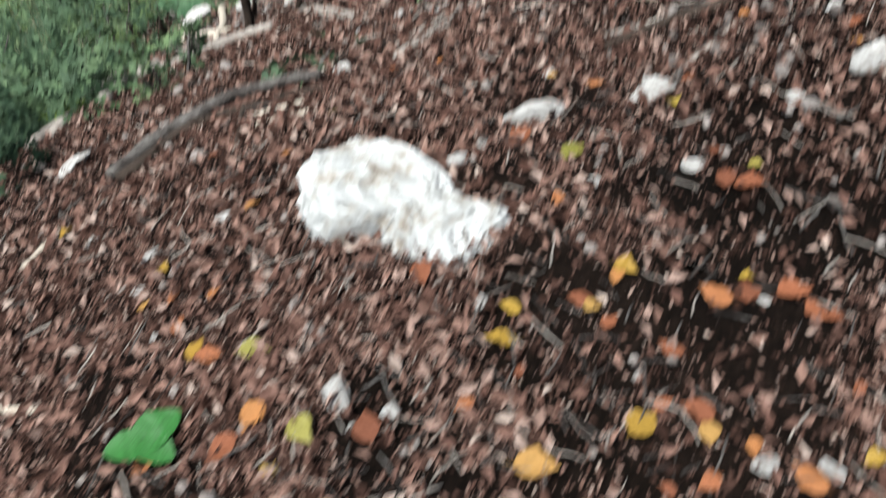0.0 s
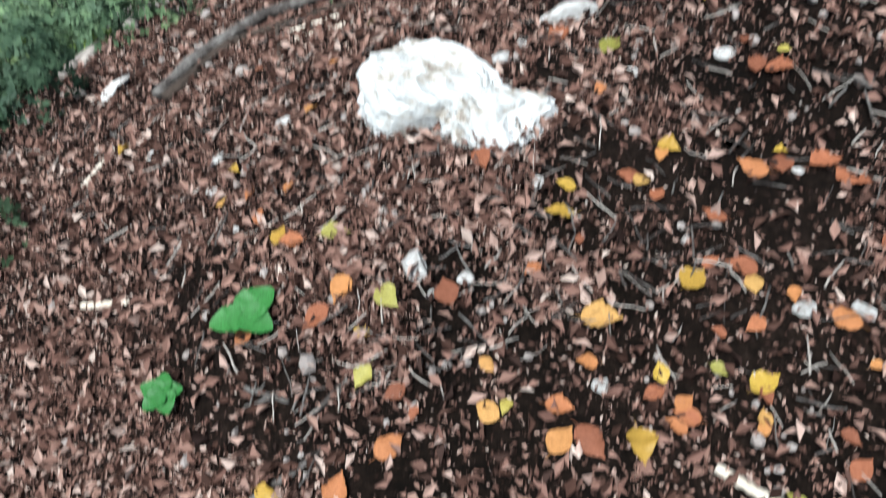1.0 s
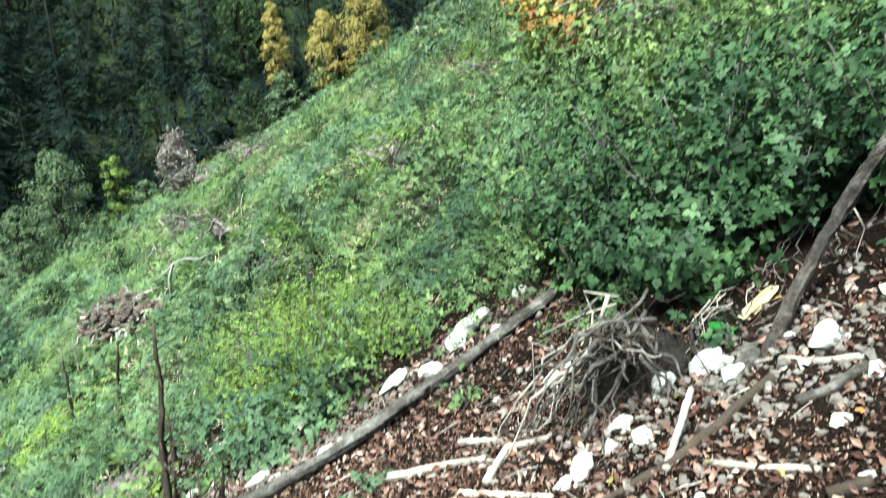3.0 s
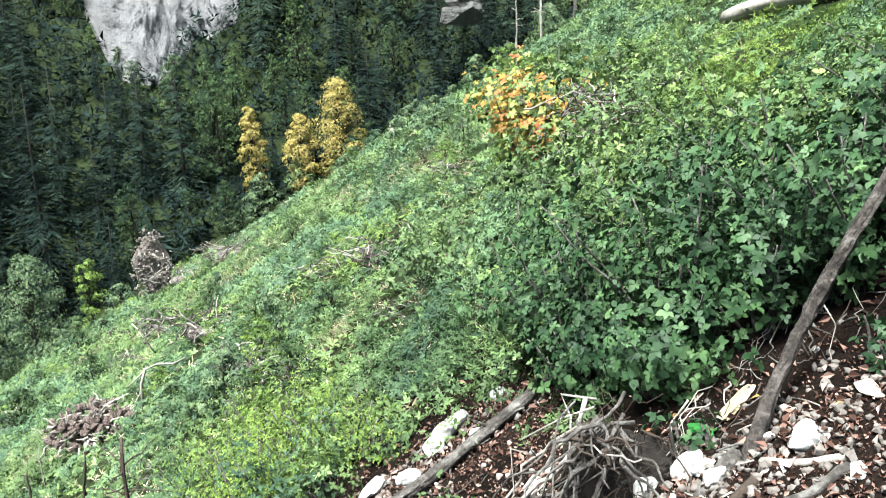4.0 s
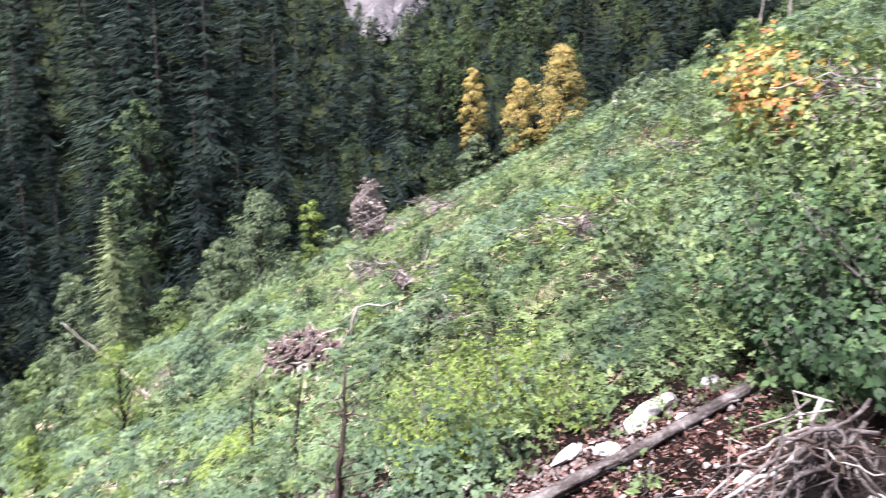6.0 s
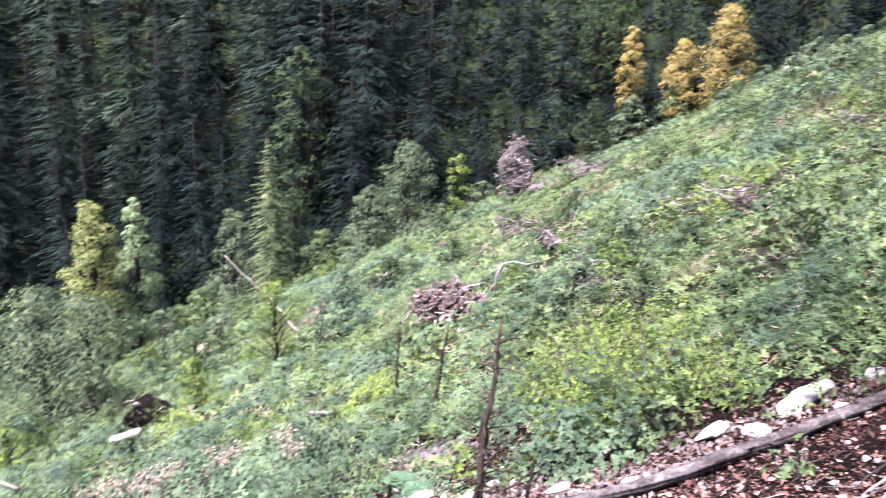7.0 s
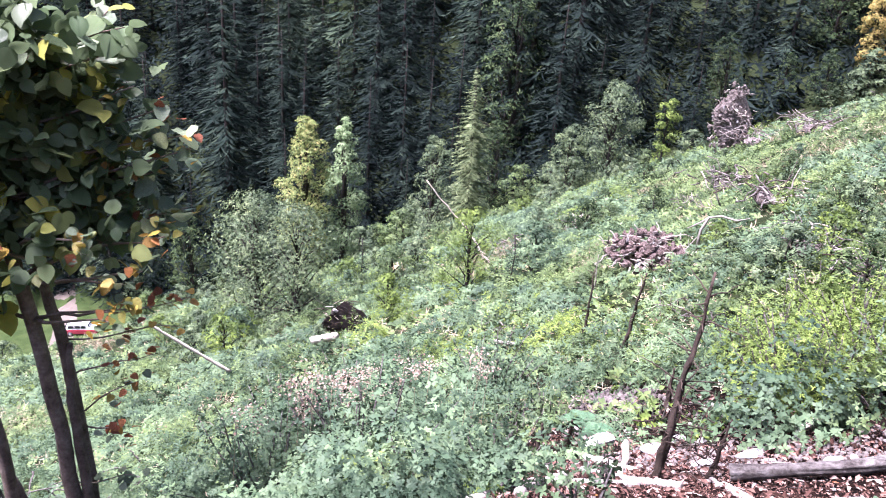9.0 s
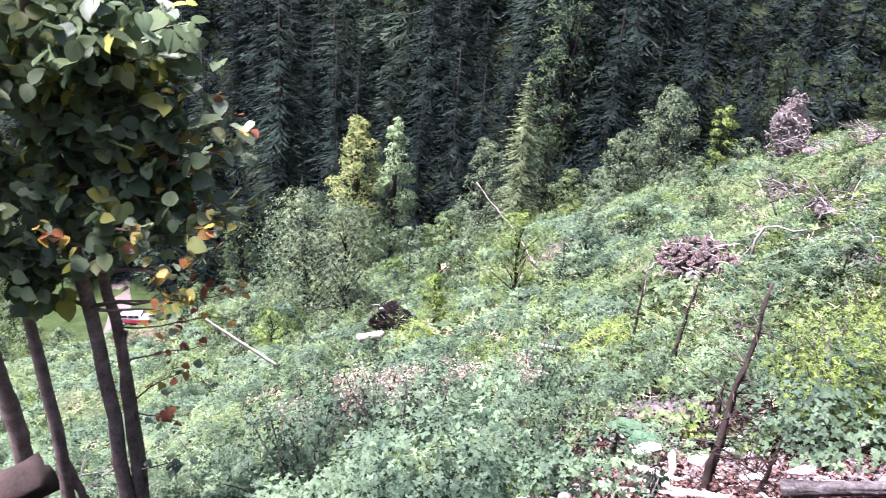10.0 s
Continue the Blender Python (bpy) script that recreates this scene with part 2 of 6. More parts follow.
def thing(name, label, category, at=(0, 0, 0), group="", kind="", me=None):
    ob = tagged(new(name, me), label, category, group, kind)
    ob.location = at
    return ob


def merge(pieces):
    """Joins (verts, faces) pairs into one."""
    vs, fs, n = [], [], 0
    for v, f in pieces:
        vs.append(np.asarray(v, float).reshape(-1, 3))
        fs.append(np.asarray(f, int) + n)
        n += len(vs[-1])
    return np.concatenate(vs), np.concatenate(fs)


def tube(points, radii, sides=8, rough=0.0, seed=0):
    """A tapering limb along points, as quads, with closed ends."""
    rng = np.random.default_rng(seed)
    p = np.asarray(points, float)
    d = np.gradient(p, axis=0)
    d /= np.linalg.norm(d, axis=1)[:, None] + 1e-9
    ref = np.array([0.31, 0.22, 0.92]) if abs(d[0][2]) < 0.8 else np.array([0.9, 0.3, 0.1])
    a = np.cross(d, ref)
    a /= np.linalg.norm(a, axis=1)[:, None]
    b = np.cross(d, a)
    ang = np.linspace(0, 2 * np.pi, sides, endpoint=False)
    r = np.asarray(radii, float)[:, None] * (1 + rough * rng.normal(size=(len(p), sides))) * (1 + 1.1 * rough * rng.normal(size=(1, sides)))
    v = p[:, None] + r[..., None] * (np.cos(ang)[None, :, None] * a[:, None] + np.sin(ang)[None, :, None] * b[:, None])
    n, s = len(p), sides
    i, j = np.meshgrid(np.arange(n - 1), np.arange(s), indexing="ij")
    q = np.stack([i * s + j, i * s + (j + 1) % s, (i + 1) * s + (j + 1) % s, (i + 1) * s + j], -1).reshape(-1, 4)
    v = np.concatenate([v.reshape(-1, 3), p[:1], p[-1:]])
    j = np.arange(s)
    lo, hi = n * s, n * s + 1
    caps = np.concatenate([np.stack([j, np.full(s, lo), np.full(s, lo), (j + 1) % s], -1), np.stack([(n - 1) * s + j, (n - 1) * s + (j + 1) % s, np.full(s, hi), np.full(s, hi)], -1)])
    return v, np.concatenate([q, caps])


def tris_of(q):
    """Quads (some with a doubled corner) as triangles."""
    t = np.concatenate([q[:, [0, 1, 2]], q[:, [0, 2, 3]]])
    keep = (t[:, 0] != t[:, 1]) & (t[:, 1] != t[:, 2]) & (t[:, 2] != t[:, 0])
    return t[keep]


def limb(start, end, r0, r1, bend=0.1, steps=7, sides=7, rough=0.08, seed=0):
    """A crooked tapering limb between two places."""
    rng = np.random.default_rng(seed)
    start, end = np.asarray(start, float), np.asarray(end, float)
    t = np.linspace(0, 1, steps)[:, None]
    length = np.linalg.norm(end - start)
    wob = np.cumsum(rng.normal(size=(steps, 3)), axis=0) * bend * length / steps
    wob -= t * wob[-1] + (1 - t) * wob[0]
    v, q = tube(start + t * (end - start) + wob, np.linspace(r0, r1, steps), sides, rough, seed)
    return v, tris_of(q)


def leaves(centres, sizes, rng, tilt=0.6, aspect=0.6, hang=0.0, out=None, full=False):
    """Small folded leaves facing mostly up, or outwards too; full: with a rounder outline."""
    n = len(centres)
    az = rng.uniform(0, 2 * np.pi, n)
    nrm = np.stack([rng.normal(0, tilt, n), rng.normal(0, tilt, n), np.ones(n)], -1)
    if out is not None:
        nrm = nrm + out
    nrm /= np.linalg.norm(nrm, axis=1)[:, None]
    u = np.stack([np.cos(az), np.sin(az), rng.normal(-hang, 0.25, n)], -1)
    u -= (u * nrm).sum(1)[:, None] * nrm
    u /= np.linalg.norm(u, axis=1)[:, None] + 1e-9
    w = np.cross(nrm, u)
    s = np.asarray(sizes, float)[:, None]
    fold = 0.16 * s * nrm
    half = 0.5 * aspect * s * w
    if full:
        v = np.stack([centres - 0.5 * s * u, centres + half - 0.2 * s * u + fold, centres + 0.75 * half + 0.18 * s * u + fold, centres + 0.5 * s * u - 0.12 * s * nrm, centres - 0.75 * half + 0.18 * s * u + fold, centres - half - 0.2 * s * u + fold], 1)
        k = np.arange(n)[:, None] * 6
        t = np.concatenate([k + np.array([c]) for c in ([0, 2, 1], [0, 3, 2], [0, 4, 3], [0, 5, 4])])
    else:
        v = np.stack([centres - 0.5 * s * u, centres + half + fold - 0.05 * s * u, centres + 0.5 * s * u - 0.1 * s * nrm, centres - half + fold - 0.05 * s * u], 1)
        k = np.arange(n)[:, None] * 4
        t = np.concatenate([k + np.array([[0, 2, 1]]), k + np.array([[0, 3, 2]])])
    return v.reshape(-1, 3), t


def sprigs(centres, sizes, rng, out, count=5, aspect=0.5, lift=0.3, hang=0.12, shape="leaf", face=0.6):
    """Sprays of leaves that share a stalk and spread round the way out; shape: round, full (rounded), leaf (diamond) or blade (one face)."""
    centres, out = np.asarray(centres, float), np.asarray(out, float)
    n = len(centres)
    out = out / (np.linalg.norm(out, axis=1)[:, None] + 1e-9)
    a = rng.normal(size=(n, 3))
    a -= (a * out).sum(1)[:, None] * out
    a /= np.linalg.norm(a, axis=1)[:, None] + 1e-9
    b = np.cross(out, a)
    ang = 2 * np.pi * (np.arange(count)[None] + rng.uniform(-0.35, 0.35, (n, count))) / count
    u = np.cos(ang)[..., None] * a[:, None] + np.sin(ang)[..., None] * b[:, None] + rng.normal(lift, 0.3, (n, count, 1)) * out[:, None]
    u[..., 2] -= hang
    u /= np.linalg.norm(u, axis=2)[..., None] + 1e-9
    w = np.cross(np.broadcast_to(out[:, None], u.shape), u)
    w /= np.linalg.norm(w, axis=2)[..., None] + 1e-9
    nl = np.cross(u, w)
    roll = rng.normal(0, 0.4, (n, count, 1))
    w, nl = w * np.cos(roll) + nl * np.sin(roll), nl * np.cos(roll) - w * np.sin(roll)
    ln = np.asarray(sizes, float).reshape(-1, 1, 1) * rng.uniform(0.65, 1.25, (n, count, 1))
    half = 0.5 * aspect * ln * w
    c = centres[:, None]
    if shape == "full":
        fold = 0.08 * ln * nl
        rows = [c + 0.38 * ln * u - half + fold, c + 0.7 * ln * u - 0.72 * half + fold, c + ln * u - 0.1 * ln * nl, c + 0.7 * ln * u + 0.72 * half + fold, c + 0.38 * ln * u + half + fold]
        fan = ((1, 2), (2, 3), (3, 4), (4, 5))
    elif shape == "round":
        arc = ((0.02, 0.42), (0.16, 0.86), (0.40, 1.0), (0.64, 0.82), (0.84, 0.46))
        rows = [c + a * ln * u - b * half + 0.1 * b * ln * nl for a, b in arc] + [c + ln * u - 0.12 * ln * nl] + [c + a * ln * u + b * half + 0.1 * b * ln * nl for a, b in arc[::-1]]
        fan = tuple((k, k + 1) for k in range(1, 11))
    elif shape == "leaf":
        rows = [c + 0.45 * ln * u - half, c + ln * u, c + 0.45 * ln * u + half]
        fan = ((1, 2), (2, 3))
    else:
        rows = [c + 0.5 * ln * u - half, c + ln * u + 0.3 * half]
        fan = ((1, 2),)
    k = len(rows)
    v = np.concatenate([centres[:, None], np.stack(rows, 2).reshape(n, count * k, 3)], 1)
    base = (np.arange(n) * (1 + count * k))[:, None, None]
    t = np.concatenate([np.concatenate([base, base + j * k + p, base + j * k + q], 2) for j in range(count) for p, q in fan], 1)
    ns = np.concatenate([out[:, None], np.repeat((1 - face) * out[:, None] + face * nl, k, 1)], 1)
    return v.reshape(-1, 3), t.reshape(-1, 3), ns.reshape(-1, 3)


# ---- the lie of the land ----
BUMPS = ((-1.6, 4.5, 1.6, -0.305), (1.0, 2.4, 1.0, -0.026), (-0.3, -0.6, 1.0, 0.109), (1.2, 5.2, 1.6, -0.207), (-2.5, 2.2, 1.4, 0.582), (-4.0, 9.0, 3.5, -0.642), (-0.5, 0.9, 0.8, 0.509), (0.5, 0.9, 0.8, -0.252))
EDGE, AWAY = (-13.0, 104.0), (-0.61, 0.79)


def wave(x, y, seed=0.0):
    """A smooth, irregular value between about -1 and 1."""
    return (np.sin(0.9 * x + 1.3 * np.sin(0.5 * y + seed) + seed) + np.sin(1.1 * y + 1.7 * np.sin(0.43 * x - seed)) + np.sin(0.53 * (x + y) + 2 * seed)) / 3


def across(x, y):
    """Metres beyond the stream line, where the far side begins to rise."""
    return AWAY[0] * (x - EDGE[0]) + AWAY[1] * (y - EDGE[1])


def height(x, y):
    x, y = np.asarray(x, float), np.asarray(y, float)
    over = np.maximum(across(x, y), 0)
    h = -0.117 + 0.57 * (x - AWAY[0] * over) - 0.05 * (y - AWAY[1] * over)
    for bx, by, s, w in BUMPS:
        h = h + w * np.exp(-((x - bx) ** 2 + (y - by) ** 2) / (2 * s * s))
    far = np.clip((np.hypot(x, y) - 7.0) * 0.035, 0.0, 1.0)
    h = h + far * (0.55 * wave(x / 3.2, y / 3.2, 3.0) + 0.75 * wave(x / 8.5 + 2.0, y / 8.5, 5.0))
    h = -51.25 + 2.5 * np.logaddexp(0, (h + 51.25) / 2.5)
    return h + 0.8 * over - 3.5 * (1 - np.exp(-over / 6))


def on(x, y, lift=0.0):
    return Vector((x, y, float(height(x, y)) + lift))


BARE = ((-2.6, -4.0), (-2.2, 0.5), (-2.35, 2.0), (-2.25, 2.6), (-2.4, 3.3), (-2.75, 4.0), (-2.55, 4.4), (-2.35, 4.9), (-2.2, 5.05), (-1.3, 5.15), (-0.95, 5.35), (-0.46, 5.45), (-0.2, 5.62), (0.2, 5.6), (0.62, 5.5), (0.8, 5.15), (0.68, 4.5), (0.76, 3.95), (1.0, 3.68), (1.25, 3.58), (2.0, 3.55), (3.4, 3.7), (6.0, -4.0))
PATCHES = ((-2.95, 5.2, 0.45), (-2.3, 5.85, 0.42), (-3.2, 6.3, 0.3))


def bare(x, y):
    """True where the ground is bare of plants."""
    x, y = np.asarray(x, float), np.asarray(y, float)
    inside = np.zeros(x.shape, bool)
    for (ax, ay), (bx, by) in zip(BARE, BARE[1:] + BARE[:1]):
        if ay != by:
            inside ^= ((ay > y) != (by > y)) & (x < (bx - ax) * (y - ay) / (by - ay) + ax)
    for px, py, pr in PATCHES:
        inside = inside | (np.hypot(x - px, y - py) < pr)
    return inside


def build_ground():
    rad = np.concatenate([[0.02], 0.12 * 1.0335 ** np.arange(254)])
    ang = np.linspace(0, 2 * np.pi, 330, endpoint=False)
    r, a = np.meshgrid(rad, ang, indexing="ij")
    x, y = r * np.cos(a), r * np.sin(a)
    x = x + 0.3
    y = y + 1.2
    z = height(x, y)
    z = z + 0.012 * wave(7 * x, 7 * y, 1.0) + 0.008 * wave(19 * x, 17 * y, 2.0)
    n, s = r.shape
    i, j = np.meshgrid(np.arange(n - 1), np.arange(s), indexing="ij")
    q = np.stack([i * s + j, i * s + (j + 1) % s, (i + 1) * s + (j + 1) % s, (i + 1) * s + j], -1).reshape(-1, 4)[:, ::-1]
    m = bpy.data.materials.new("forest_soil")
    nt, bs = nodes_of(m)
    fine = noise_of(nt, 55.0, 8.0, 0.75)
    soil = ramp(nt, fine, [(0.3, (0.0035, 0.0022, 0.0016)), (0.45, (0.0075, 0.0047, 0.0036)), (0.6, (0.019, 0.012, 0.0092)), (0.8, (0.055, 0.040, 0.032))])
    damp = ramp(nt, noise_of(nt, 1.3, 5.0, 0.6), [(0.42, (0.4, 0.38, 0.36)), (0.58, (1, 1, 1))])
    soil = mixed(nt, 1.0, soil, damp, "MULTIPLY")
    # overgrown green, darkened in colour for the shade under plants and trees
    shaded_moss = ramp(nt, noise_of(nt, 3.0, 8.0, 0.7), [(0.3, (0.0077, 0.0105, 0.0050)), (0.5, (0.0165, 0.0242, 0.0094)), (0.7, (0.0303, 0.0374, 0.0160))])
    # beyond the bare shelf the soil is overgrown
    geo = nt.nodes.new("ShaderNodeTexCoord")
    dist = nt.nodes.new("ShaderNodeVectorMath")
    dist.operation = "DISTANCE"
    nt.links.new(geo.outputs["Object"], dist.inputs[0])
    dist.inputs[1].default_value = (0.2, 1.5, 0.0)
    far = nt.nodes.new("ShaderNodeMapRange")
    far.inputs[1].default_value, far.inputs[2].default_value = 6.0, 11.0
    nt.links.new(dist.outputs["Value"], far.inputs[0])
    grass = ramp(nt, noise_of(nt, 0.6, 8.0, 0.7), [(0.3, (0.015, 0.026, 0.008)), (0.5, (0.026, 0.042, 0.013)), (0.7, (0.041, 0.055, 0.020))])
    parted = nt.nodes.new("ShaderNodeSeparateXYZ")
    nt.links.new(geo.outputs["Object"], parted.inputs[0])
    floor = nt.nodes.new("ShaderNodeMapRange")
    floor.inputs[1].default_value, floor.inputs[2].default_value = -46.5, -48.5
    nt.links.new(parted.outputs["Z"], floor.inputs[0])
    land = mixed(nt, far.outputs[0], soil, shaded_moss)
    nt.links.new(mixed(nt, floor.outputs[0], land, grass), bs.inputs["Base Color"])
    bs.inputs["Roughness"].default_value = 0.95
    bs.inputs["Specular IOR Level"].default_value = 0.06
    bump_on(nt, bs, fine, 1.0, 0.03)
    ob = new("ground", soup("ground", np.stack([x, y, z], -1), None, m, True, q))
    tagged(ob, "steep forest hillside of brown leaf litter and overgrown soil", "ground", kind="structure")


build_ground()


# ---- the cliff across the valley ----
def build_cliff():
    rng = np.random.default_rng(4)
    u, v = np.meshgrid(np.linspace(-4.5, 17, 80), np.linspace(0, 62, 110), indexing="ij")
    d = np.zeros_like(u)
    for k in range(1, 7):
        f = 0.05 * 1.8 ** k
        d += 0.9 / 1.55 ** k * (np.sin(f * u * 2 + rng.uniform(0, 6) + 1.4 * np.sin(f * v + k)) + np.sin(f * v * 1.3 + rng.uniform(0, 6) + 1.2 * np.sin(f * u * 2)))
    d += rng.normal(0, 0.13, d.shape) + 0.1 * np.sin(1.9 * u + 0.4 * np.sin(0.3 * v)) + 4 * np.abs((u - 6.2) / 10.8) ** 8
    along = np.array([AWAY[1], -AWAY[0]])
    cx, cy = -37.5, 113.6
    x = cx + along[0] * u + AWAY[0] * (0.38 * v + d)
    y = cy + along[1] * u + AWAY[1] * (0.38 * v + d)
    z = float(height(cx, cy)) - 9 + v
    back = np.stack([x + AWAY[0] * 14, y + AWAY[1] * 14, z], -1)
    front = np.stack([x, y, z], -1)
    n, s = u.shape
    i, j = np.meshgrid(np.arange(n - 1), np.arange(s - 1), indexing="ij")
    q = np.stack([i * s + j, i * s + j + 1, (i + 1) * s + j + 1, (i + 1) * s + j], -1).reshape(-1, 4)
    k = n * s
    rim = np.concatenate([np.arange(s), np.arange(1, n) * s + s - 1, (n - 1) * s + np.arange(s - 2, -1, -1), np.arange(n - 2, 0, -1) * s])
    nx = np.roll(rim, -1)
    side = np.stack([rim, rim + k, nx + k, nx], -1)
    me = soup("cliff", np.concatenate([front.reshape(-1, 3), back.reshape(-1, 3)]), None, CLIFF, True, np.concatenate([q, q[:, ::-1] + k, side]))
    tagged(new("cliff", me), "pale grey limestone cliff above the dark woods", "cliff", kind="structure")


build_cliff()


def rock_outcrop():
    """A bare ledge of banded rock above the crest, among the trees."""
    ob = thing("rock_outcrop", "grey banded limestone ledge among the trees of the far slope", "rock", (2.9, 117.0, 12.0))
    for k, (x, z, w, h) in enumerate(((0, -4.6, 3.2, 1.9), (0.4, -2.6, 3.4, 1.8), (0.0, -0.4, 2.9, 1.9), (-0.4, 1.8, 2.8, 1.8), (0.5, 4.0, 3.0, 2.2))):
        part("ledge", stone_mesh("ledge", (w, 2.4, h), 720 + k, LEDGE, 4, 10), ob).location = (x, 0.5 * k, z)


# ---- trees ----
def spruce_mesh(h, width, seed, whorls=22, per=8, low=0.06, ragged=0.2, pairs=5, spray=1.0):
    """A conical spruce: whorls of drooping feathered boughs, shorter towards the pointed top."""
    rng = np.random.default_rng(seed)
    tv, tq = tube([(0, 0, -0.6), (0, 0, h * 0.3), (0.05, 0, h * 0.7), (0, 0, h)], [h * 0.013, h * 0.011, h * 0.006, 0.02], 6)
    up = np.array([0, 0, 1.0])
    vs, ns = [], []
    thin = 1 + 0.16 * rng.normal(size=whorls)
    for k in range(whorls):
        f = (k + 0.5) / whorls
        z0 = h * (low + (0.985 - low) * f ** 0.95)
        reach = width * (1 - f) ** 0.78 * (0.7 + 0.3 * min(1, f * 4)) * thin[k] + 0.04 * width
        many = per if f < 0.7 else max(4, per - 3)
        for b in range(many):
            a = 2 * np.pi * (b + 0.5 * (k % 2)) / many + rng.normal(0, 0.3)
            length = reach * rng.uniform(1 - ragged * 1.8, 1 + ragged)
            out, sideways = np.array([np.cos(a), np.sin(a), 0]), np.array([-np.sin(a), np.cos(a), 0])
            z = z0 + rng.normal(0, h / whorls * 0.3)
            lift, droop = 0.05 + 0.5 * f + rng.normal(0, 0.08), 0.45 - 0.1 * f
            tone = out * 0.7 + up * 0.55 + rng.normal(0, 0.18, 3)
            m = pairs if f < 0.75 else max(2, pairs - 2)
            for i in range(m):
                t = (i + rng.uniform(0.3, 1.0)) / m
                for sign in (-1, 1):
                    s = spray * (length * (0.25 * (1.15 - 0.7 * t)) + 0.007 * h) * rng.uniform(0.7, 1.35)
                    root = out * length * t * 0.96 + up * (z + (lift * t - droop * t * t) * length)
                    way = out * rng.uniform(0.3, 0.9) + sideways * sign * rng.uniform(0.4, 1.0) - up * rng.uniform(0.05, 0.62)
                    tip = root + way * s
                    broad = 0.17 * s * (sideways * rng.uniform(-0.5, 0.5) + up * rng.uniform(0.4, 1.0) - out * 0.3)
                    vs += [root + broad, root - broad * 0.7 + 0.35 * way * s, tip]
                    ns += [tone, tone, tone + 0.5 * out - 0.35 * up]
    vs, ns = np.array(vs), np.array(ns)
    ts = np.arange(len(vs)).reshape(-1, 3)
    # every face looks up and outwards
    face = np.cross(vs[ts[:, 1]] - vs[ts[:, 0]], vs[ts[:, 2]] - vs[ts[:, 0]])
    under = (face * ns[ts[:, 0]]).sum(1) < 0
    ts[under] = ts[under][:, ::-1]
    return (tv, tris_of(tq)), (vs, ts, ns)


def crown_mesh(h, width, seed, count, size, low=0.3, clumps=14, tilt=0.9, thin=False, coarse=0):
    """A broad crown of leafy clumps with gaps, and the limbs that bear them."""
    rng = np.random.default_rng(seed)
    limbs = [limb((0, 0, -0.5), (rng.normal(0, 0.03) * h, rng.normal(0, 0.03) * h, h * 0.8), h * 0.018 + 0.02, h * 0.006, 0.08, 8, 6, 0.05, seed)]
    cs, ss, ns = [], [], []
    for k in range(clumps):
        f = low + (1 - low) * (k + rng.uniform(0, 1)) / clumps
        a = k * 2.399 + rng.normal(0, 0.4)
        prof = math.sin(math.pi * min(1, 0.18 + 0.8 * (f - low) / (1 - low))) ** 0.7
        r = width * prof * rng.uniform(0.3, 0.85)
        c = np.array([np.cos(a) * r, np.sin(a) * r, h * f])
        limbs.append(limb((0, 0, h * max(0.15, f - 0.25)), c, h * 0.006 + 0.008, 0.006, 0.15, 3 if thin or coarse else 5, 3 if thin or coarse else 5, 0.05, seed + k))
        rr = width * rng.uniform(0.3, 0.52) * (0.5 + 0.5 * prof)
        m = max(6, int(count / 3 / clumps * rng.uniform(0.6, 1.4)))
        p = rng.normal(size=(m, 3))
        p /= np.linalg.norm(p, axis=1)[:, None]
        p[:, 2] = np.where((p[:, 2] < -0.3) & (rng.uniform(0, 1, m) < 0.6), -p[:, 2], p[:, 2])
        p *= (rng.uniform(0.35, 1, (m, 1)) ** 0.5) * rr * np.array([1, 1, 0.7])
        cs.append(c + p)
        ss.append(size * rng.uniform(0.7, 1.3, m))
        ns.append(p / (rr + 1e-6) + c / (np.linalg.norm(c[:2]) + 0.4 * width) * np.array([0.5, 0.5, 0.0]) + np.array([0, 0, 0.4]))
    cs, ss, ns = np.concatenate(cs), np.concatenate(ss), np.concatenate(ns)
    return merge(limbs), sprigs(cs, ss, rng, ns + rng.normal(0, 0.25, ns.shape), 4 if thin or coarse else 5, 0.75 if thin else 0.6, 0.2, 0.2, "blade" if thin or coarse else "leaf", 0.4)


def tree(name, trunk, crown, bark, leaf, label, category="tree", group=""):
    root = thing(name, label, category, group=group)
    part("trunk", soup("trunk", *trunk, bark, True), root)
    part("crown", soup("crown", crown[0], crown[1], leaf, normals=crown[2]), root)
    return root


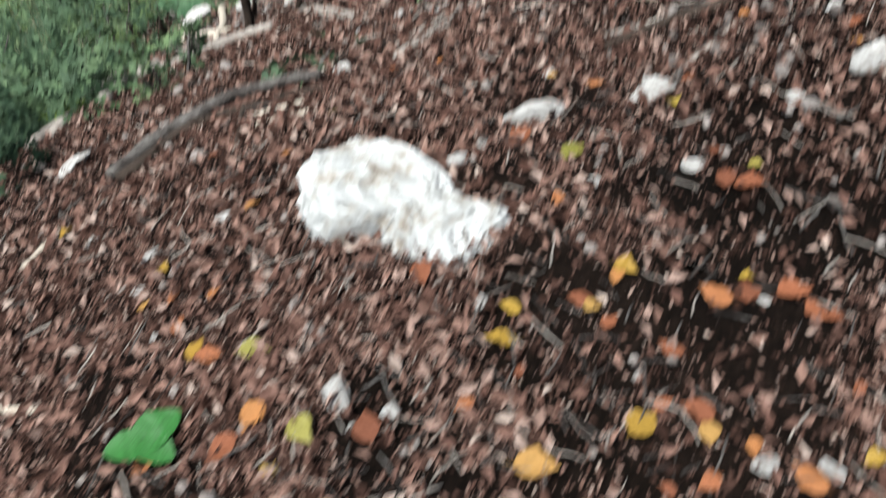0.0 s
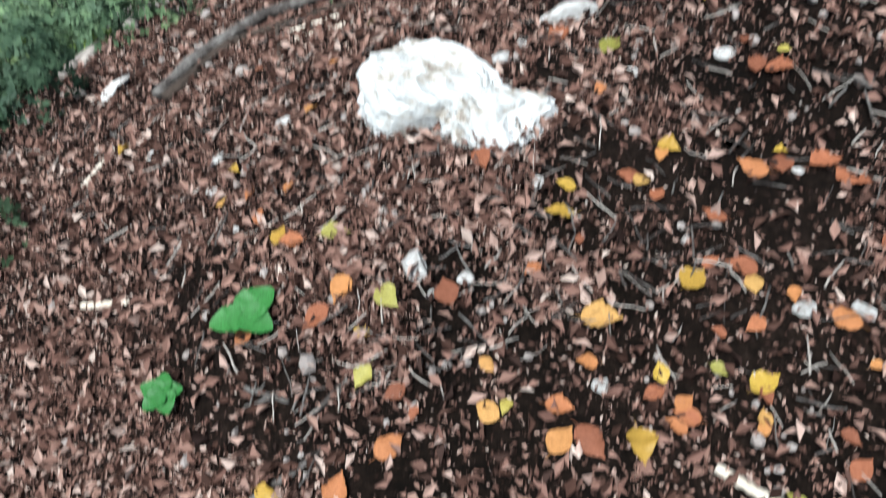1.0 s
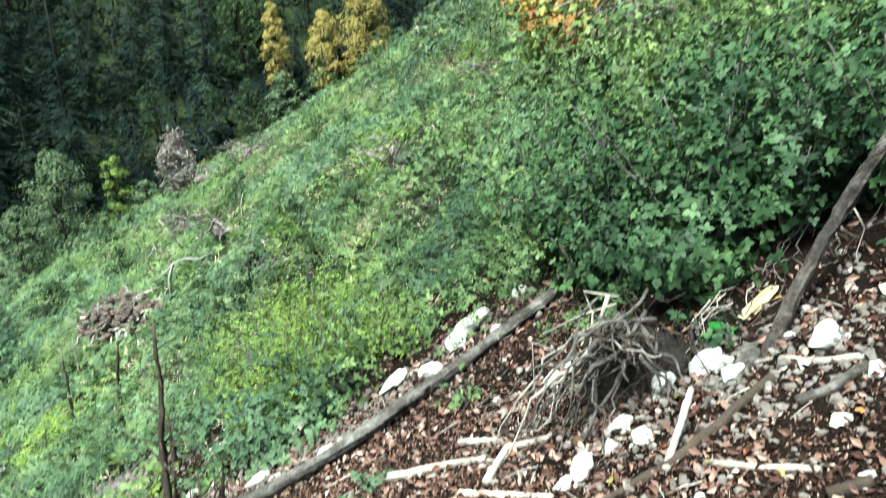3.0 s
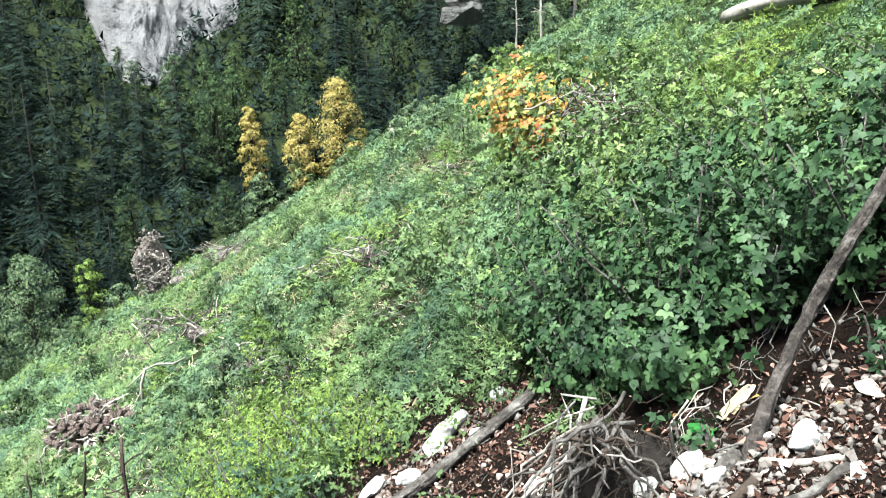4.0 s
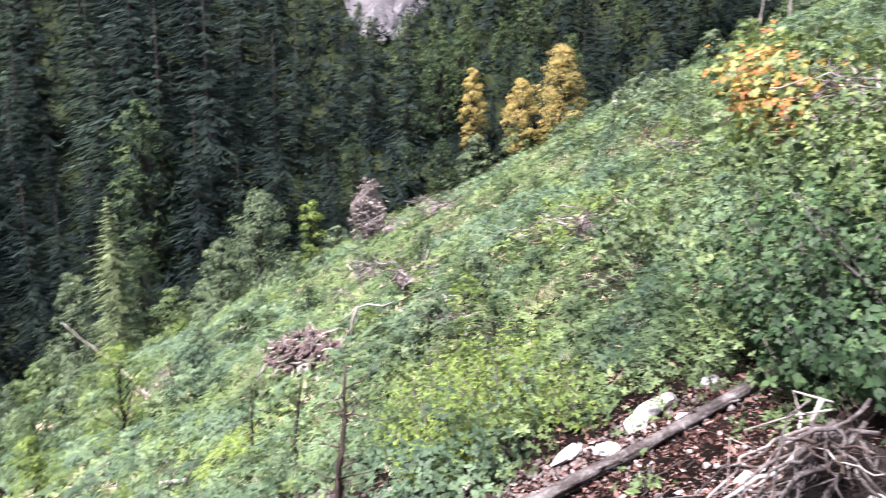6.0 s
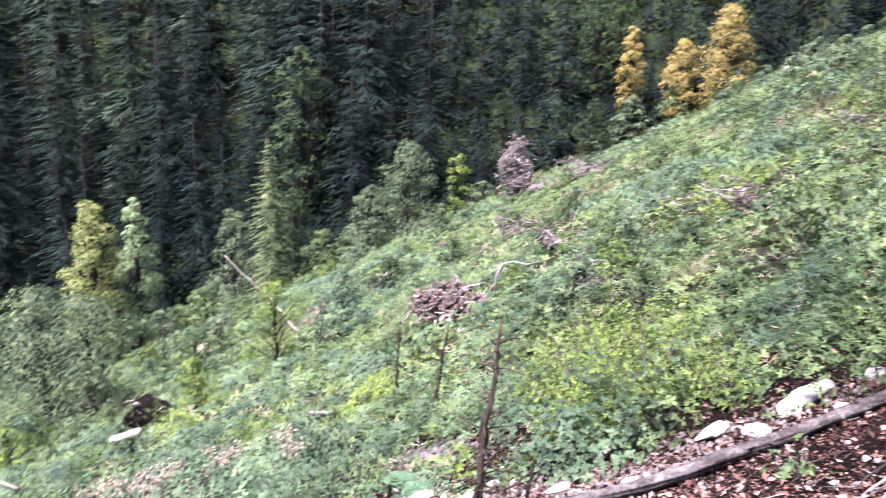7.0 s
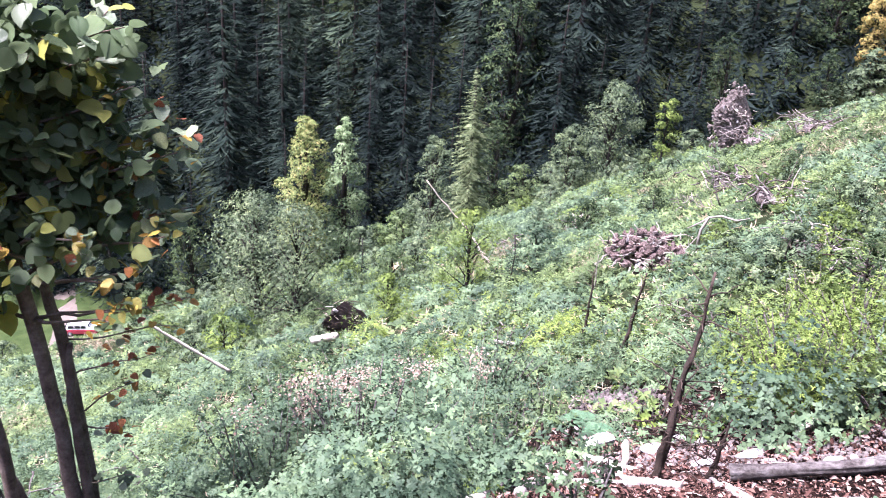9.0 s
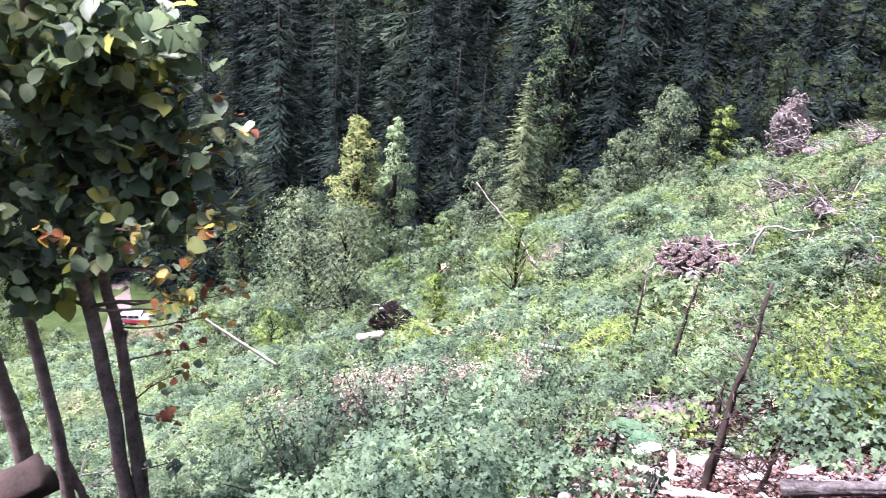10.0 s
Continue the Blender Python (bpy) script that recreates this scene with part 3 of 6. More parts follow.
def far_woods():
    """The wooded far side: the front rows tree by tree, the rest as one mass."""
    rng = np.random.default_rng(11)
    kinds = []
    for k, (h, w, wh) in enumerate(((26, 5.3, 32), (22, 4.9, 28), (30, 5.8, 34), (17, 4.3, 22))):
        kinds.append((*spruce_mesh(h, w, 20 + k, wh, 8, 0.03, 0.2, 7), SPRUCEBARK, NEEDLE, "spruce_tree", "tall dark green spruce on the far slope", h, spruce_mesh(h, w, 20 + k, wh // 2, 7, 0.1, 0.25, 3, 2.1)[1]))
    for k, (h, w) in enumerate(((15, 4.2), (19, 4.8))):
        kinds.append((*crown_mesh(h, w, 40 + k, 3600, 0.40, 0.06, 40, 0.9, False, 3), SPRUCEBARK, FORESTLEAF, "beech_tree", "green beech among the spruces of the far slope", h, crown_mesh(h, w, 40 + k, 600, 0.9, 0.1, 18, 0.9, False, 3)[1]))
    along = np.array([AWAY[1], -AWAY[0]])
    spots = []
    for row in range(14):
        s = 3.5 + 5.8 * row + 0.1 * row * row
        for u in np.arange(-100, 135, 5.2 + 0.1 * row):
            uu, sv = u + rng.normal(0, 1.6), s + rng.normal(0, 1.8)
            x, y = EDGE[0] - along[0] * uu + AWAY[0] * sv, EDGE[1] - along[1] * uu + AWAY[1] * sv
            yaw = math.degrees(math.atan2(-x, y))
            if not -24 < yaw < 78:
                continue
            # a gap of low trees before the cliff
            before_cliff = 13.2 < yaw < 23.0
            if 5.0 < uu < 15.5 and sv > 40:
                continue
            before_cliff = before_cliff and sv < 40
            if math.hypot(x - 2.4, y - 112.0) < 3.0:
                continue
            leafy = rng.uniform() < (0.2 if row < 2 else 0.06 + 0.36 * (yaw < 26))
            leafy = leafy or (before_cliff and rng.uniform() < 0.35)
            kind = int(rng.integers(4, 6)) if leafy else int(rng.integers(0, 4))
            size = rng.uniform(0.55, 1.25) * (0.75 if row == 0 else 1.0)
            size *= 0.72 if yaw < 28 else 1.0
            if before_cliff:
                size = min(size, rng.uniform(0.75, 1.05) * max(4.0, 5.0 - float(height(x, y))) / kinds[kind][6])
            spots.append((x, y, kind, size, rng.uniform(0, 2 * np.pi), row))
    made, mass, facing = {}, {}, {}
    count = 0
    for x, y, k, sc, turn, row in spots:
        trunk, crown, bark, leaf, name, label, h, coarse = kinds[k]
        z = float(height(x, y)) - 0.3
        m = Matrix.Translation((x, y, z)) @ Matrix.Rotation(turn, 4, "Z")
        if count < 290:
            count += 1
            if k not in made:
                made[k] = tree(name, trunk, crown, bark, leaf, label, "tree", "trees of the far woods")
                made[k].matrix_basis = m @ Matrix.Diagonal((sc, sc, sc, 1))
            else:
                ob = copy_thing(made[k], m)
                ob.scale = (sc, sc, sc)
        else:
            c, s = math.cos(turn), math.sin(turn)
            rot = np.array([[c, -s, 0], [s, c, 0], [0, 0, 1]]) * sc
            for key, g, mt in (("bark", trunk, bark), (leaf.name, coarse, leaf)):
                mass.setdefault((key, mt.name), []).append((np.asarray(g[0]) @ rot.T + (x, y, z), g[1]))
                if len(g) > 2:
                    facing.setdefault((key, mt.name), []).append(g[2] @ rot.T)
    # added low boughs and brush; their dark needles stand in for shade between trunks
    n = 23000
    u, sv = rng.uniform(-100, 135, n), 2.5 + 62 * rng.uniform(0, 1, n) ** 1.3
    x, y = EDGE[0] - along[0] * u + AWAY[0] * sv, EDGE[1] - along[1] * u + AWAY[1] * sv
    yaw = np.degrees(np.arctan2(-x, y))
    ok = (yaw > -24) & (yaw < 78) & ~((u > 5.0) & (u < 15.5) & (sv > 40))
    x, y = x[ok], y[ok]
    c = np.stack([x, y, height(x, y) + rng.uniform(0.1, 1.0, len(x)) ** 2 * 3.0], -1)
    v, t, ns = sprigs(c, rng.uniform(0.7, 1.7, len(x)), rng, rng.normal(0, 0.5, (len(x), 3)) + np.array([0.3, -0.4, 0.7]), 4, 0.5, 0.2, 0.2, "blade", 0.4)
    tagged(new("brushwood", soup("brushwood", v, t, NEEDLE, normals=ns)), "dark brushwood added for the shade between the trunks of the far woods", "brushwood", kind="stuff")
    for (key, mt), pieces in mass.items():
        me = soup("distant_woods", *merge(pieces), bpy.data.materials[mt], normals=np.concatenate(facing[key, mt]) if (key, mt) in facing else None)
        tagged(new("distant_woods", me), "dense dark spruce woods rising up the far mountainside", "woods", kind="stuff")


far_woods()


def placed(ob, x, y, turn=0.0, scale=1.0, sink=0.1):
    ob.matrix_basis = Matrix.Translation(on(x, y, -sink)) @ Matrix.Rotation(turn, 4, "Z") @ Matrix.Diagonal((scale, scale, scale, 1))
    return ob


def edge_trees():
    """Single trees along the foot of the clearing."""
    g = "trees at the foot of the clearing"
    placed(tree("maple_tree", *crown_mesh(12.5, 3.4, 61, 20000, 0.17, 0.04, 60, 0.9, True), SPRUCEBARK, GOLD, "slender tree with golden autumn leaves", group=g), -13.2, 104.0)
    placed(tree("maple_tree", *crown_mesh(9.5, 2.4, 62, 12000, 0.17, 0.04, 44, 0.9, True), SPRUCEBARK, GOLD, "small tree with yellow-green autumn leaves", group=g), -18.0, 103.0)
    placed(tree("maple_tree", *crown_mesh(11.0, 2.1, 63, 12000, 0.17, 0.04, 44, 0.9, True), SPRUCEBARK, GOLD, "narrow tree with rusty golden leaves", group=g), -24.0, 102.0)
    placed(tree("spruce_tree", *spruce_mesh(17.0, 3.1, 64, 46, 11, 0.04, 0.2, 7), SPRUCEBARK, FIRLIGHT, "lighter green spruce standing free before the woods", group=g), -49.3, 63.0)
    placed(tree("birch_tree", *crown_mesh(16.2, 2.7, 65, 20000, 0.14, 0.2, 60, 0.9, True), SPRUCEBARK, BIRCHLEAF, "yellow-green tree with an orange tinge on top", group=g), -53.6, 45.0)
    placed(tree("alder_tree", *crown_mesh(15.3, 2.1, 66, 15000, 0.14, 0.15, 44, 0.9, True), SPRUCEBARK, FORESTLIGHT, "slim green alder beside a yellowing tree", group=g), -51.4, 47.6)
    placed(tree("alder_tree", *crown_mesh(10.3, 2.4, 67, 11000, 0.13, 0.08, 34, 0.9, True), SPRUCEBARK, GREYLEAF, "grey-green young tree at the clearing's foot", group=g), -45.6, 53.0)
    placed(tree("alder_tree", *crown_mesh(5.2, 2.0, 68, 4000, 0.13, 0.2, 14, 0.9, True), SPRUCEBARK, HERB, "open green tree with layered boughs", group=g), -42.2, 62.0)
    placed(tree("willow_tree", *crown_mesh(10.8, 3.6, 69, 16000, 0.15, 0.05, 44, 0.9, True), SPRUCEBARK, GREYLEAF, "bushy grey-green willow before the woods", group=g), -37.8, 70.5)
    placed(tree("willow_tree", *crown_mesh(8.0, 2.6, 70, 10000, 0.15, 0.05, 30, 0.9, True), SPRUCEBARK, GREYLEAF, "low bushy grey-green willow", group=g), -41.0, 68.5)
    placed(tree("alder_tree", *crown_mesh(7.6, 1.6, 71, 3000, 0.15, 0.3, 14, 0.9, True), SPRUCEBARK, YELLOWHERB, "thin tree with a bare lower stem", group=g), -33.3, 72.7)
    placed(tree("goat_willow", *crown_mesh(5.6, 2.5, 72, 26000, 0.065, 0.03, 60, 0.9, True), SPRUCEBARK, GREYLEAF, "broad grey-green willow bush with bare twigs", "tree", g), -22.4, 16.2)
    placed(tree("goat_willow", *crown_mesh(4.6, 2.1, 73, 16000, 0.065, 0.03, 40, 0.9, True), SPRUCEBARK, GREYLEAF, "grey-green willow bush on the clearing", "tree", g), -20.2, 16.2)
    placed(tree("hazel_bush", *crown_mesh(2.4, 0.9, 74, 7000, 0.042, 0.02, 30, 0.9, True), SPRUCEBARK, YELLOWHERB, "bright yellow-green young hazel", "bush", g), -10.9, 13.7)
    placed(tree("hazel_bush", *crown_mesh(1.4, 0.6, 75, 3000, 0.035, 0.25, 14), SPRUCEBARK, YELLOWHERB, "small bright green shrub with a bare stem", "bush", g), -12.7, 12.9)
    placed(tree("young_spruce", *spruce_mesh(3.0, 0.75, 76, 16, 7, 0.02), SPRUCEBARK, NEEDLE, "dark young spruce overgrown with ivy", "tree", g), -26.0, 25.0)
    placed(tree("young_spruce", *spruce_mesh(1.5, 0.6, 77, 14, 7, 0.02), SPRUCEBARK, NEEDLE, "small dark young spruce", "tree", g), -9.6, 13.6)


edge_trees()


def scattered_bushes():
    """Young growth over the clearing and along the wood's edge."""
    rng = np.random.default_rng(14)
    kinds = []
    for k, (mt, label) in enumerate(((GREYLEAF, "grey-green young willow bush on the clearing"), (HERB, "green leafy bush on the clearing"), (YELLOWHERB, "yellow-green bush on the clearing"), (FORESTLEAF, "dark green bush on the clearing"), (BLUEHERB, "pale blue-green bush on the clearing"))):
        kinds.append(placed(tree("young_bush", *crown_mesh(2.0, 0.95, 80 + k, 2000, 0.10, 0.03, 22, 0.9, True), SPRUCEBARK, mt, label, "bush", "bushes of the clearing"), (-19.0, -16.0, -29.0, -24.0, -33.0)[k], (21.0, 16.5, 27.0, 19.5, 30.0)[k], 1.0, 1.0))
    for x, y, sc in ((-79.5, 23.8, 2.2), (-94, 26.5, 2.6), (-69, 23, 1.6), (-71, 38, 1.9), (-60, 35.5, 1.7), (-101, 28, 2.8), (-84, 22, 2.0), (-76, 41, 2.2), (-90, 47, 2.2), (-96, 45, 2.4)):
        m = Matrix.Translation(on(x, y, -0.1)) @ Matrix.Rotation(x, 4, "Z")
        copy_thing(kinds[int(-x) % 3 if int(-x) % 3 < 2 else 3], m).scale = (sc, sc, 0.9 * sc)
    for k in range(320):
        if 60 <= k < 140:
            continue
        if k >= 230:
            yaw, d = math.radians(rng.uniform(-14, 32)), math.exp(rng.uniform(math.log(8), math.log(70)))
            sc = rng.uniform(0.2, 0.5) * (0.8 + d / 45)
            x, y = -math.sin(yaw) * d, math.cos(yaw) * d
        elif k < 140:
            yaw, d = math.radians(rng.uniform(28, 63)), math.exp(rng.uniform(math.log(17), math.log(75)))
            sc = rng.uniform(0.3, 0.75) * (0.7 + d / 60)
            x, y = -math.sin(yaw) * d, math.cos(yaw) * d
        else:
            u, s = rng.uniform(-70, 125), rng.uniform(-9, 3)
            x, y = EDGE[0] - AWAY[1] * u + AWAY[0] * s, EDGE[1] + AWAY[0] * u + AWAY[1] * s
            sc = rng.uniform(1.0, 2.6)
        if across(x, y) > 4 or (x < -78 and y < 50):
            continue
        m = Matrix.Translation(on(x, y, -0.1)) @ Matrix.Rotation(rng.uniform(0, 6.28), 4, "Z")
        copy_thing(kinds[int(rng.choice(5, p=[0.34, 0.26, 0.1, 0.18, 0.12]))], m).scale = (sc * rng.uniform(0.9, 1.3), sc * rng.uniform(0.9, 1.3), sc)


scattered_bushes()


# ---- plants of the clearing ----
HEAPS = ((-1.3, 13.4, 0.8), (-2.0, 9.6, 0.7), (-3.2, 11.8, 0.8), (-5.5, 17.0, 1.2), (-9.5, 25.5, 1.8), (-17.0, 24.7, 1.3), (-14.7, 26.1, 1.4), (-19.4, 56.6, 3.0), (-14.0, 50.0, 2.6), (-10.5, 40.0, 2.2), (1.9, 10.8, 1.0), (-4.2, 9.8, 0.6), (-7.0, 9.6, 0.6), (-0.6, 9.0, 0.5), (-2.6, 15.5, 0.9), (-8.0, 19.0, 1.2), (0.2, 18.0, 1.0))


def undergrowth():
    """The herbs of the clearing: leafy mounds of several plants, growing coarser and wider with the distance."""
    rng = np.random.default_rng(5)
    n = 3100
    yaw = np.radians(rng.uniform(-36, 77, n))
    d = np.exp(rng.uniform(math.log(2.0), math.log(118), n))
    x, y = -np.sin(yaw) * d, np.cos(yaw) * d
    ok = ~bare(x + rng.normal(0, 0.15, n), y + rng.normal(0, 0.15, n)) & (across(x, y) < 3) & ~((x < -68) & (y < 50)) & ~((x < -2.2) & (y < 1.4) & (d < 6)) & ~((x > 0.75) & (y < 4.6))
    x, y, d = x[ok], y[ok], d[ok]
    n = len(x)
    tone = wave(x / 1.3, y / 1.3, 4.0) + 0.5 * wave(x / 5, y / 5, 1.0) + rng.normal(0, 0.2, n)
    kind = np.where(d < 9, np.digitize(tone - 0.22, [-0.78, -0.1, 0.74]), np.digitize(tone, [-0.72, 0.05, 0.78]))
    toss = rng.uniform(0, 1, n)
    kind[(np.hypot(x + 5.2, (y - 4.6) * 0.8) < 2.6) & (toss < 0.8)] = 2
    for px, py, pr in ((-2.1, 7.7, 1.0), (-1.5, 6.4, 0.9), (-4.2, 7.7, 0.5), (-1.6, 8.6, 0.6)):
        kind[(np.hypot(x - px, y - py) < pr) & (toss < 0.85)] = 3
    kind[((kind == 0) & (d < 9) & (x > -1.0)) | ((kind == 3) & (x > 0.4) & (y < 7))] = 1
    kind[(x > 2.5) & (y > 6) & (y < 20) & (toss < 0.2)] = 3
    wide = (0.10 + 0.042 * d ** 0.92) * rng.uniform(0.5, 1.6, n)
    tall = np.minimum(wide * rng.uniform(0.4, 1.5, n), 1.0) * np.where(rng.uniform(0, 1, n) < 0.16, 1.9, 1.0) * np.where(kind == 0, 0.8, 1.0) + 0.08
    tall = np.where(d > 8, np.minimum(tall, 0.28 + 0.012 * d), tall)
    # trampled low before the root plates
    hummock = wave(3.4 * x, 3.4 * y, 7.0) + 0.6 * wave(7.1 * x, 6.7 * y, 2.0)
    tall = tall * np.where(d < 30, np.clip(0.95 + 0.9 * hummock, 0.2, 1.8), 1.0)
    wide = wide * np.where((d < 30) & (hummock < -0.35), 0.55, 1.0)
    heaps = [(hx * f, hy * f, hr) for hx, hy, hr in HEAPS for f in (1.0, 0.94, 0.88)]
    for px, py, pr in heaps + [(-2.9, 4.6, 0.7), (-3.0, 5.2, 0.7), (-2.4, 5.5, 0.6), (-2.7, 3.6, 0.45), (-5.5, 11.6, 1.3), (-6.0, 12.4, 1.0), (-12.6, 11.2, 1.2), (-60, 26.6, 4), (-66, 29, 4), (-54, 24, 4), (-4.3, 1.0, 1.0), (-4.0, 1.7, 0.8), (4.2, 10.5, 1.2), (5.1, 11.4, 1.2), (5.3, 10.0, 1.2), (5.0, 13.6, 1.4), (4.6, 12.4, 1.2), (5.2, 15.2, 1.2)]:
        tall = tall * np.where(np.hypot(x - px, y - py) < pr, 0.45, 1.0)
    keep = ~((d < 34) & (hummock < -0.42) & (rng.uniform(0, 1, n) < 0.4))
    x, y, d, kind, wide, tall = (v[keep] for v in (x, y, d, kind, wide, tall))
    kinds = ((DRYHERB, "dry brown stalks and faded herbs on the clearing", 0.16, 0.85), (HERB, "dense green herbs and brambles covering the clearing", 0.52, 1.0), (BLUEHERB, "blue-green raspberry canes covering the clearing", 0.62, 1.05), (YELLOWHERB, "patches of yellow-green herbs on the clearing", 0.42, 0.8))
    for b, (mt, label, aspect, grow) in enumerate(kinds):
        for lo, hi, shape, cover in ((0, 6, "leaf", 0.36), (6, 22, "blade", 0.42), (22, 200, "blade", 0.5)):
            sel = (kind == b) & (d >= lo) & (d < hi)
            length = grow * (0.014 + 0.0045 * d[sel])
            per = np.clip(cover * 6.28 * wide[sel] ** 2 * (0.45 + 0.55 * np.minimum(1.5, tall[sel] / wide[sel])) / (0.9 * length ** 2 * (0.55 if shape == "blade" else 1.0)), 12, 186).astype(int)
            px, py, pw, ph, pl = (np.repeat(v, per) for v in (x[sel], y[sel], wide[sel], tall[sel], length))
            m = len(px)
            which = np.repeat(np.arange(sel.sum()), per)
            stalky = (rng.uniform(0, 1, sel.sum()) < (1.0, 0.2, 0.15, 0.5)[b])[which]
            p = rng.normal(size=(m, 3))
            p[:, 2] = np.abs(p[:, 2])
            p /= np.linalg.norm(p, axis=1)[:, None]
            # each mound swells into a few knots
            knots = rng.normal(size=(sel.sum(), 5, 3))
            knots[..., 2] = np.abs(knots[..., 2])
            knots /= np.linalg.norm(knots, axis=2)[..., None]
            near = np.max(np.einsum("mk,mjk->mj", p, knots[which]), 1)
            q = p * ((0.62 + 0.5 * np.clip(near, 0, 1) ** 5) * rng.uniform(0.55, 1.0, m) ** 0.4)[:, None]
            # upright stalks with leaves along them
            g = (np.arange(m) // 8).astype(float)
            sa, sr = (g * 2.399) % 6.283, np.sqrt((g * 0.618) % 1.0)
            up = rng.uniform(0.05, 1.0, m) ** 0.8
            thick = 0.14 * (1.1 - up)
            sq = np.stack([sr * np.cos(sa) * (0.8 + 0.3 * up) + rng.normal(0, 1, m) * thick, sr * np.sin(sa) * (0.8 + 0.3 * up) + rng.normal(0, 1, m) * thick, up * (0.75 + 0.6 * ((g * 0.37) % 1.0))], -1)
            q = np.where(stalky[:, None], sq, q)
            side = np.where(stalky[:, None], np.stack([q[:, 0], q[:, 1], 0.5 + 0.3 * up], -1), p + np.array([0, 0, 0.35]))
            lx, ly = px + pw * q[:, 0], py + pw * q[:, 1]
            lz = height(lx, ly) + ph * q[:, 2] - 0.02
            size = pl * rng.uniform(0.7, 1.3, m) * np.where(stalky, 0.8, 1.0)
            v, t, ns = sprigs(np.stack([lx, ly, lz], -1), size, rng, side + rng.normal(0, 0.2, (m, 3)), 4, aspect, 0.3, 0.12, shape, 0.45)
            tagged(new("undergrowth", soup("undergrowth", v, t, mt, normals=ns)), label, "undergrowth", kind="stuff")


undergrowth()


def ground_cover():
    """Low herbs and dry bits on the soil between the mounds."""
    rng = np.random.default_rng(17)
    for mt, n, label in ((HERB, 9000, "low green herbs creeping between the mounds"), (DRYHERB, 4500, "dry stalks and chips lying between the herbs")):
        yaw, d = np.radians(rng.uniform(-20, 72, n)), np.exp(rng.uniform(math.log(6.0), math.log(48), n))
        x, y = -np.sin(yaw) * d, np.cos(yaw) * d
        ok = ~bare(x, y) & ~((x < -2.2) & (y < 1.4))
        x, y, d = x[ok], y[ok], d[ok]
        c = np.stack([x, y, height(x, y) + 0.02 + rng.uniform(0, 0.09, len(x))], -1)
        v, t, ns = sprigs(c, (0.05 + 0.0065 * d) * rng.uniform(0.6, 1.2, len(x)), rng, rng.normal(0, 0.25, c.shape) + np.array([0, 0, 1.0]), 5, 0.5 if mt is HERB else 0.14, 0.25, 0.05, "leaf", 0.5)
        tagged(new("ground_cover", soup("ground_cover", v, t, mt, normals=ns)), label, "herbs", kind="stuff")


ground_cover()


def shrub(name, label, x, y, tall, wide, count, size, leaf, seed, stems=9, group="bushes", low=0.1, broad=0.55):
    """A many-stemmed shrub: arching stems from one base, leaves along them."""
    rng = np.random.default_rng(seed)
    root = thing(name, label, "bush", on(x, y, -0.05), group)
    cs = []
    for k in range(stems):
        a, lean = rng.uniform(0, 2 * np.pi), rng.uniform(0.15, 1.0)
        tip = np.array([np.cos(a) * lean * wide, np.sin(a) * lean * wide, tall * rng.uniform(0.55, 1.0) * (1 - 0.35 * lean)])
        foot = np.array([np.cos(a), np.sin(a), 0]) * 0.08
        part("stem", soup("stem", *limb(foot, tip, 0.012, 0.004, 0.12, 7, 5, 0.05, seed * 31 + k), BARK, True), root)
        t = rng.uniform(low, 1.05, (max(3, count // stems // 3), 1))
        p = foot + (tip - foot) * t + rng.normal(0, 1, (len(t), 3)) * (0.03 + 0.14 * wide * t) * np.array([1, 1, 0.7])
        cs.append(p)
    cs = np.concatenate(cs)
    ns = (cs - np.array([0, 0, 0.35 * tall])) / np.array([wide, wide, 0.6 * tall]) + np.array([0, 0, 0.35])
    v, t, ns = sprigs(cs, size * rng.uniform(0.7, 1.3, len(cs)), rng, ns + rng.normal(0, 0.3, ns.shape), 4, broad, 0.2, 0.22, "full" if size > 0.039 else "leaf", 0.55)
    tagged(part("foliage", soup("foliage", v, t, leaf, normals=ns), root), kind="stuff")
    return root


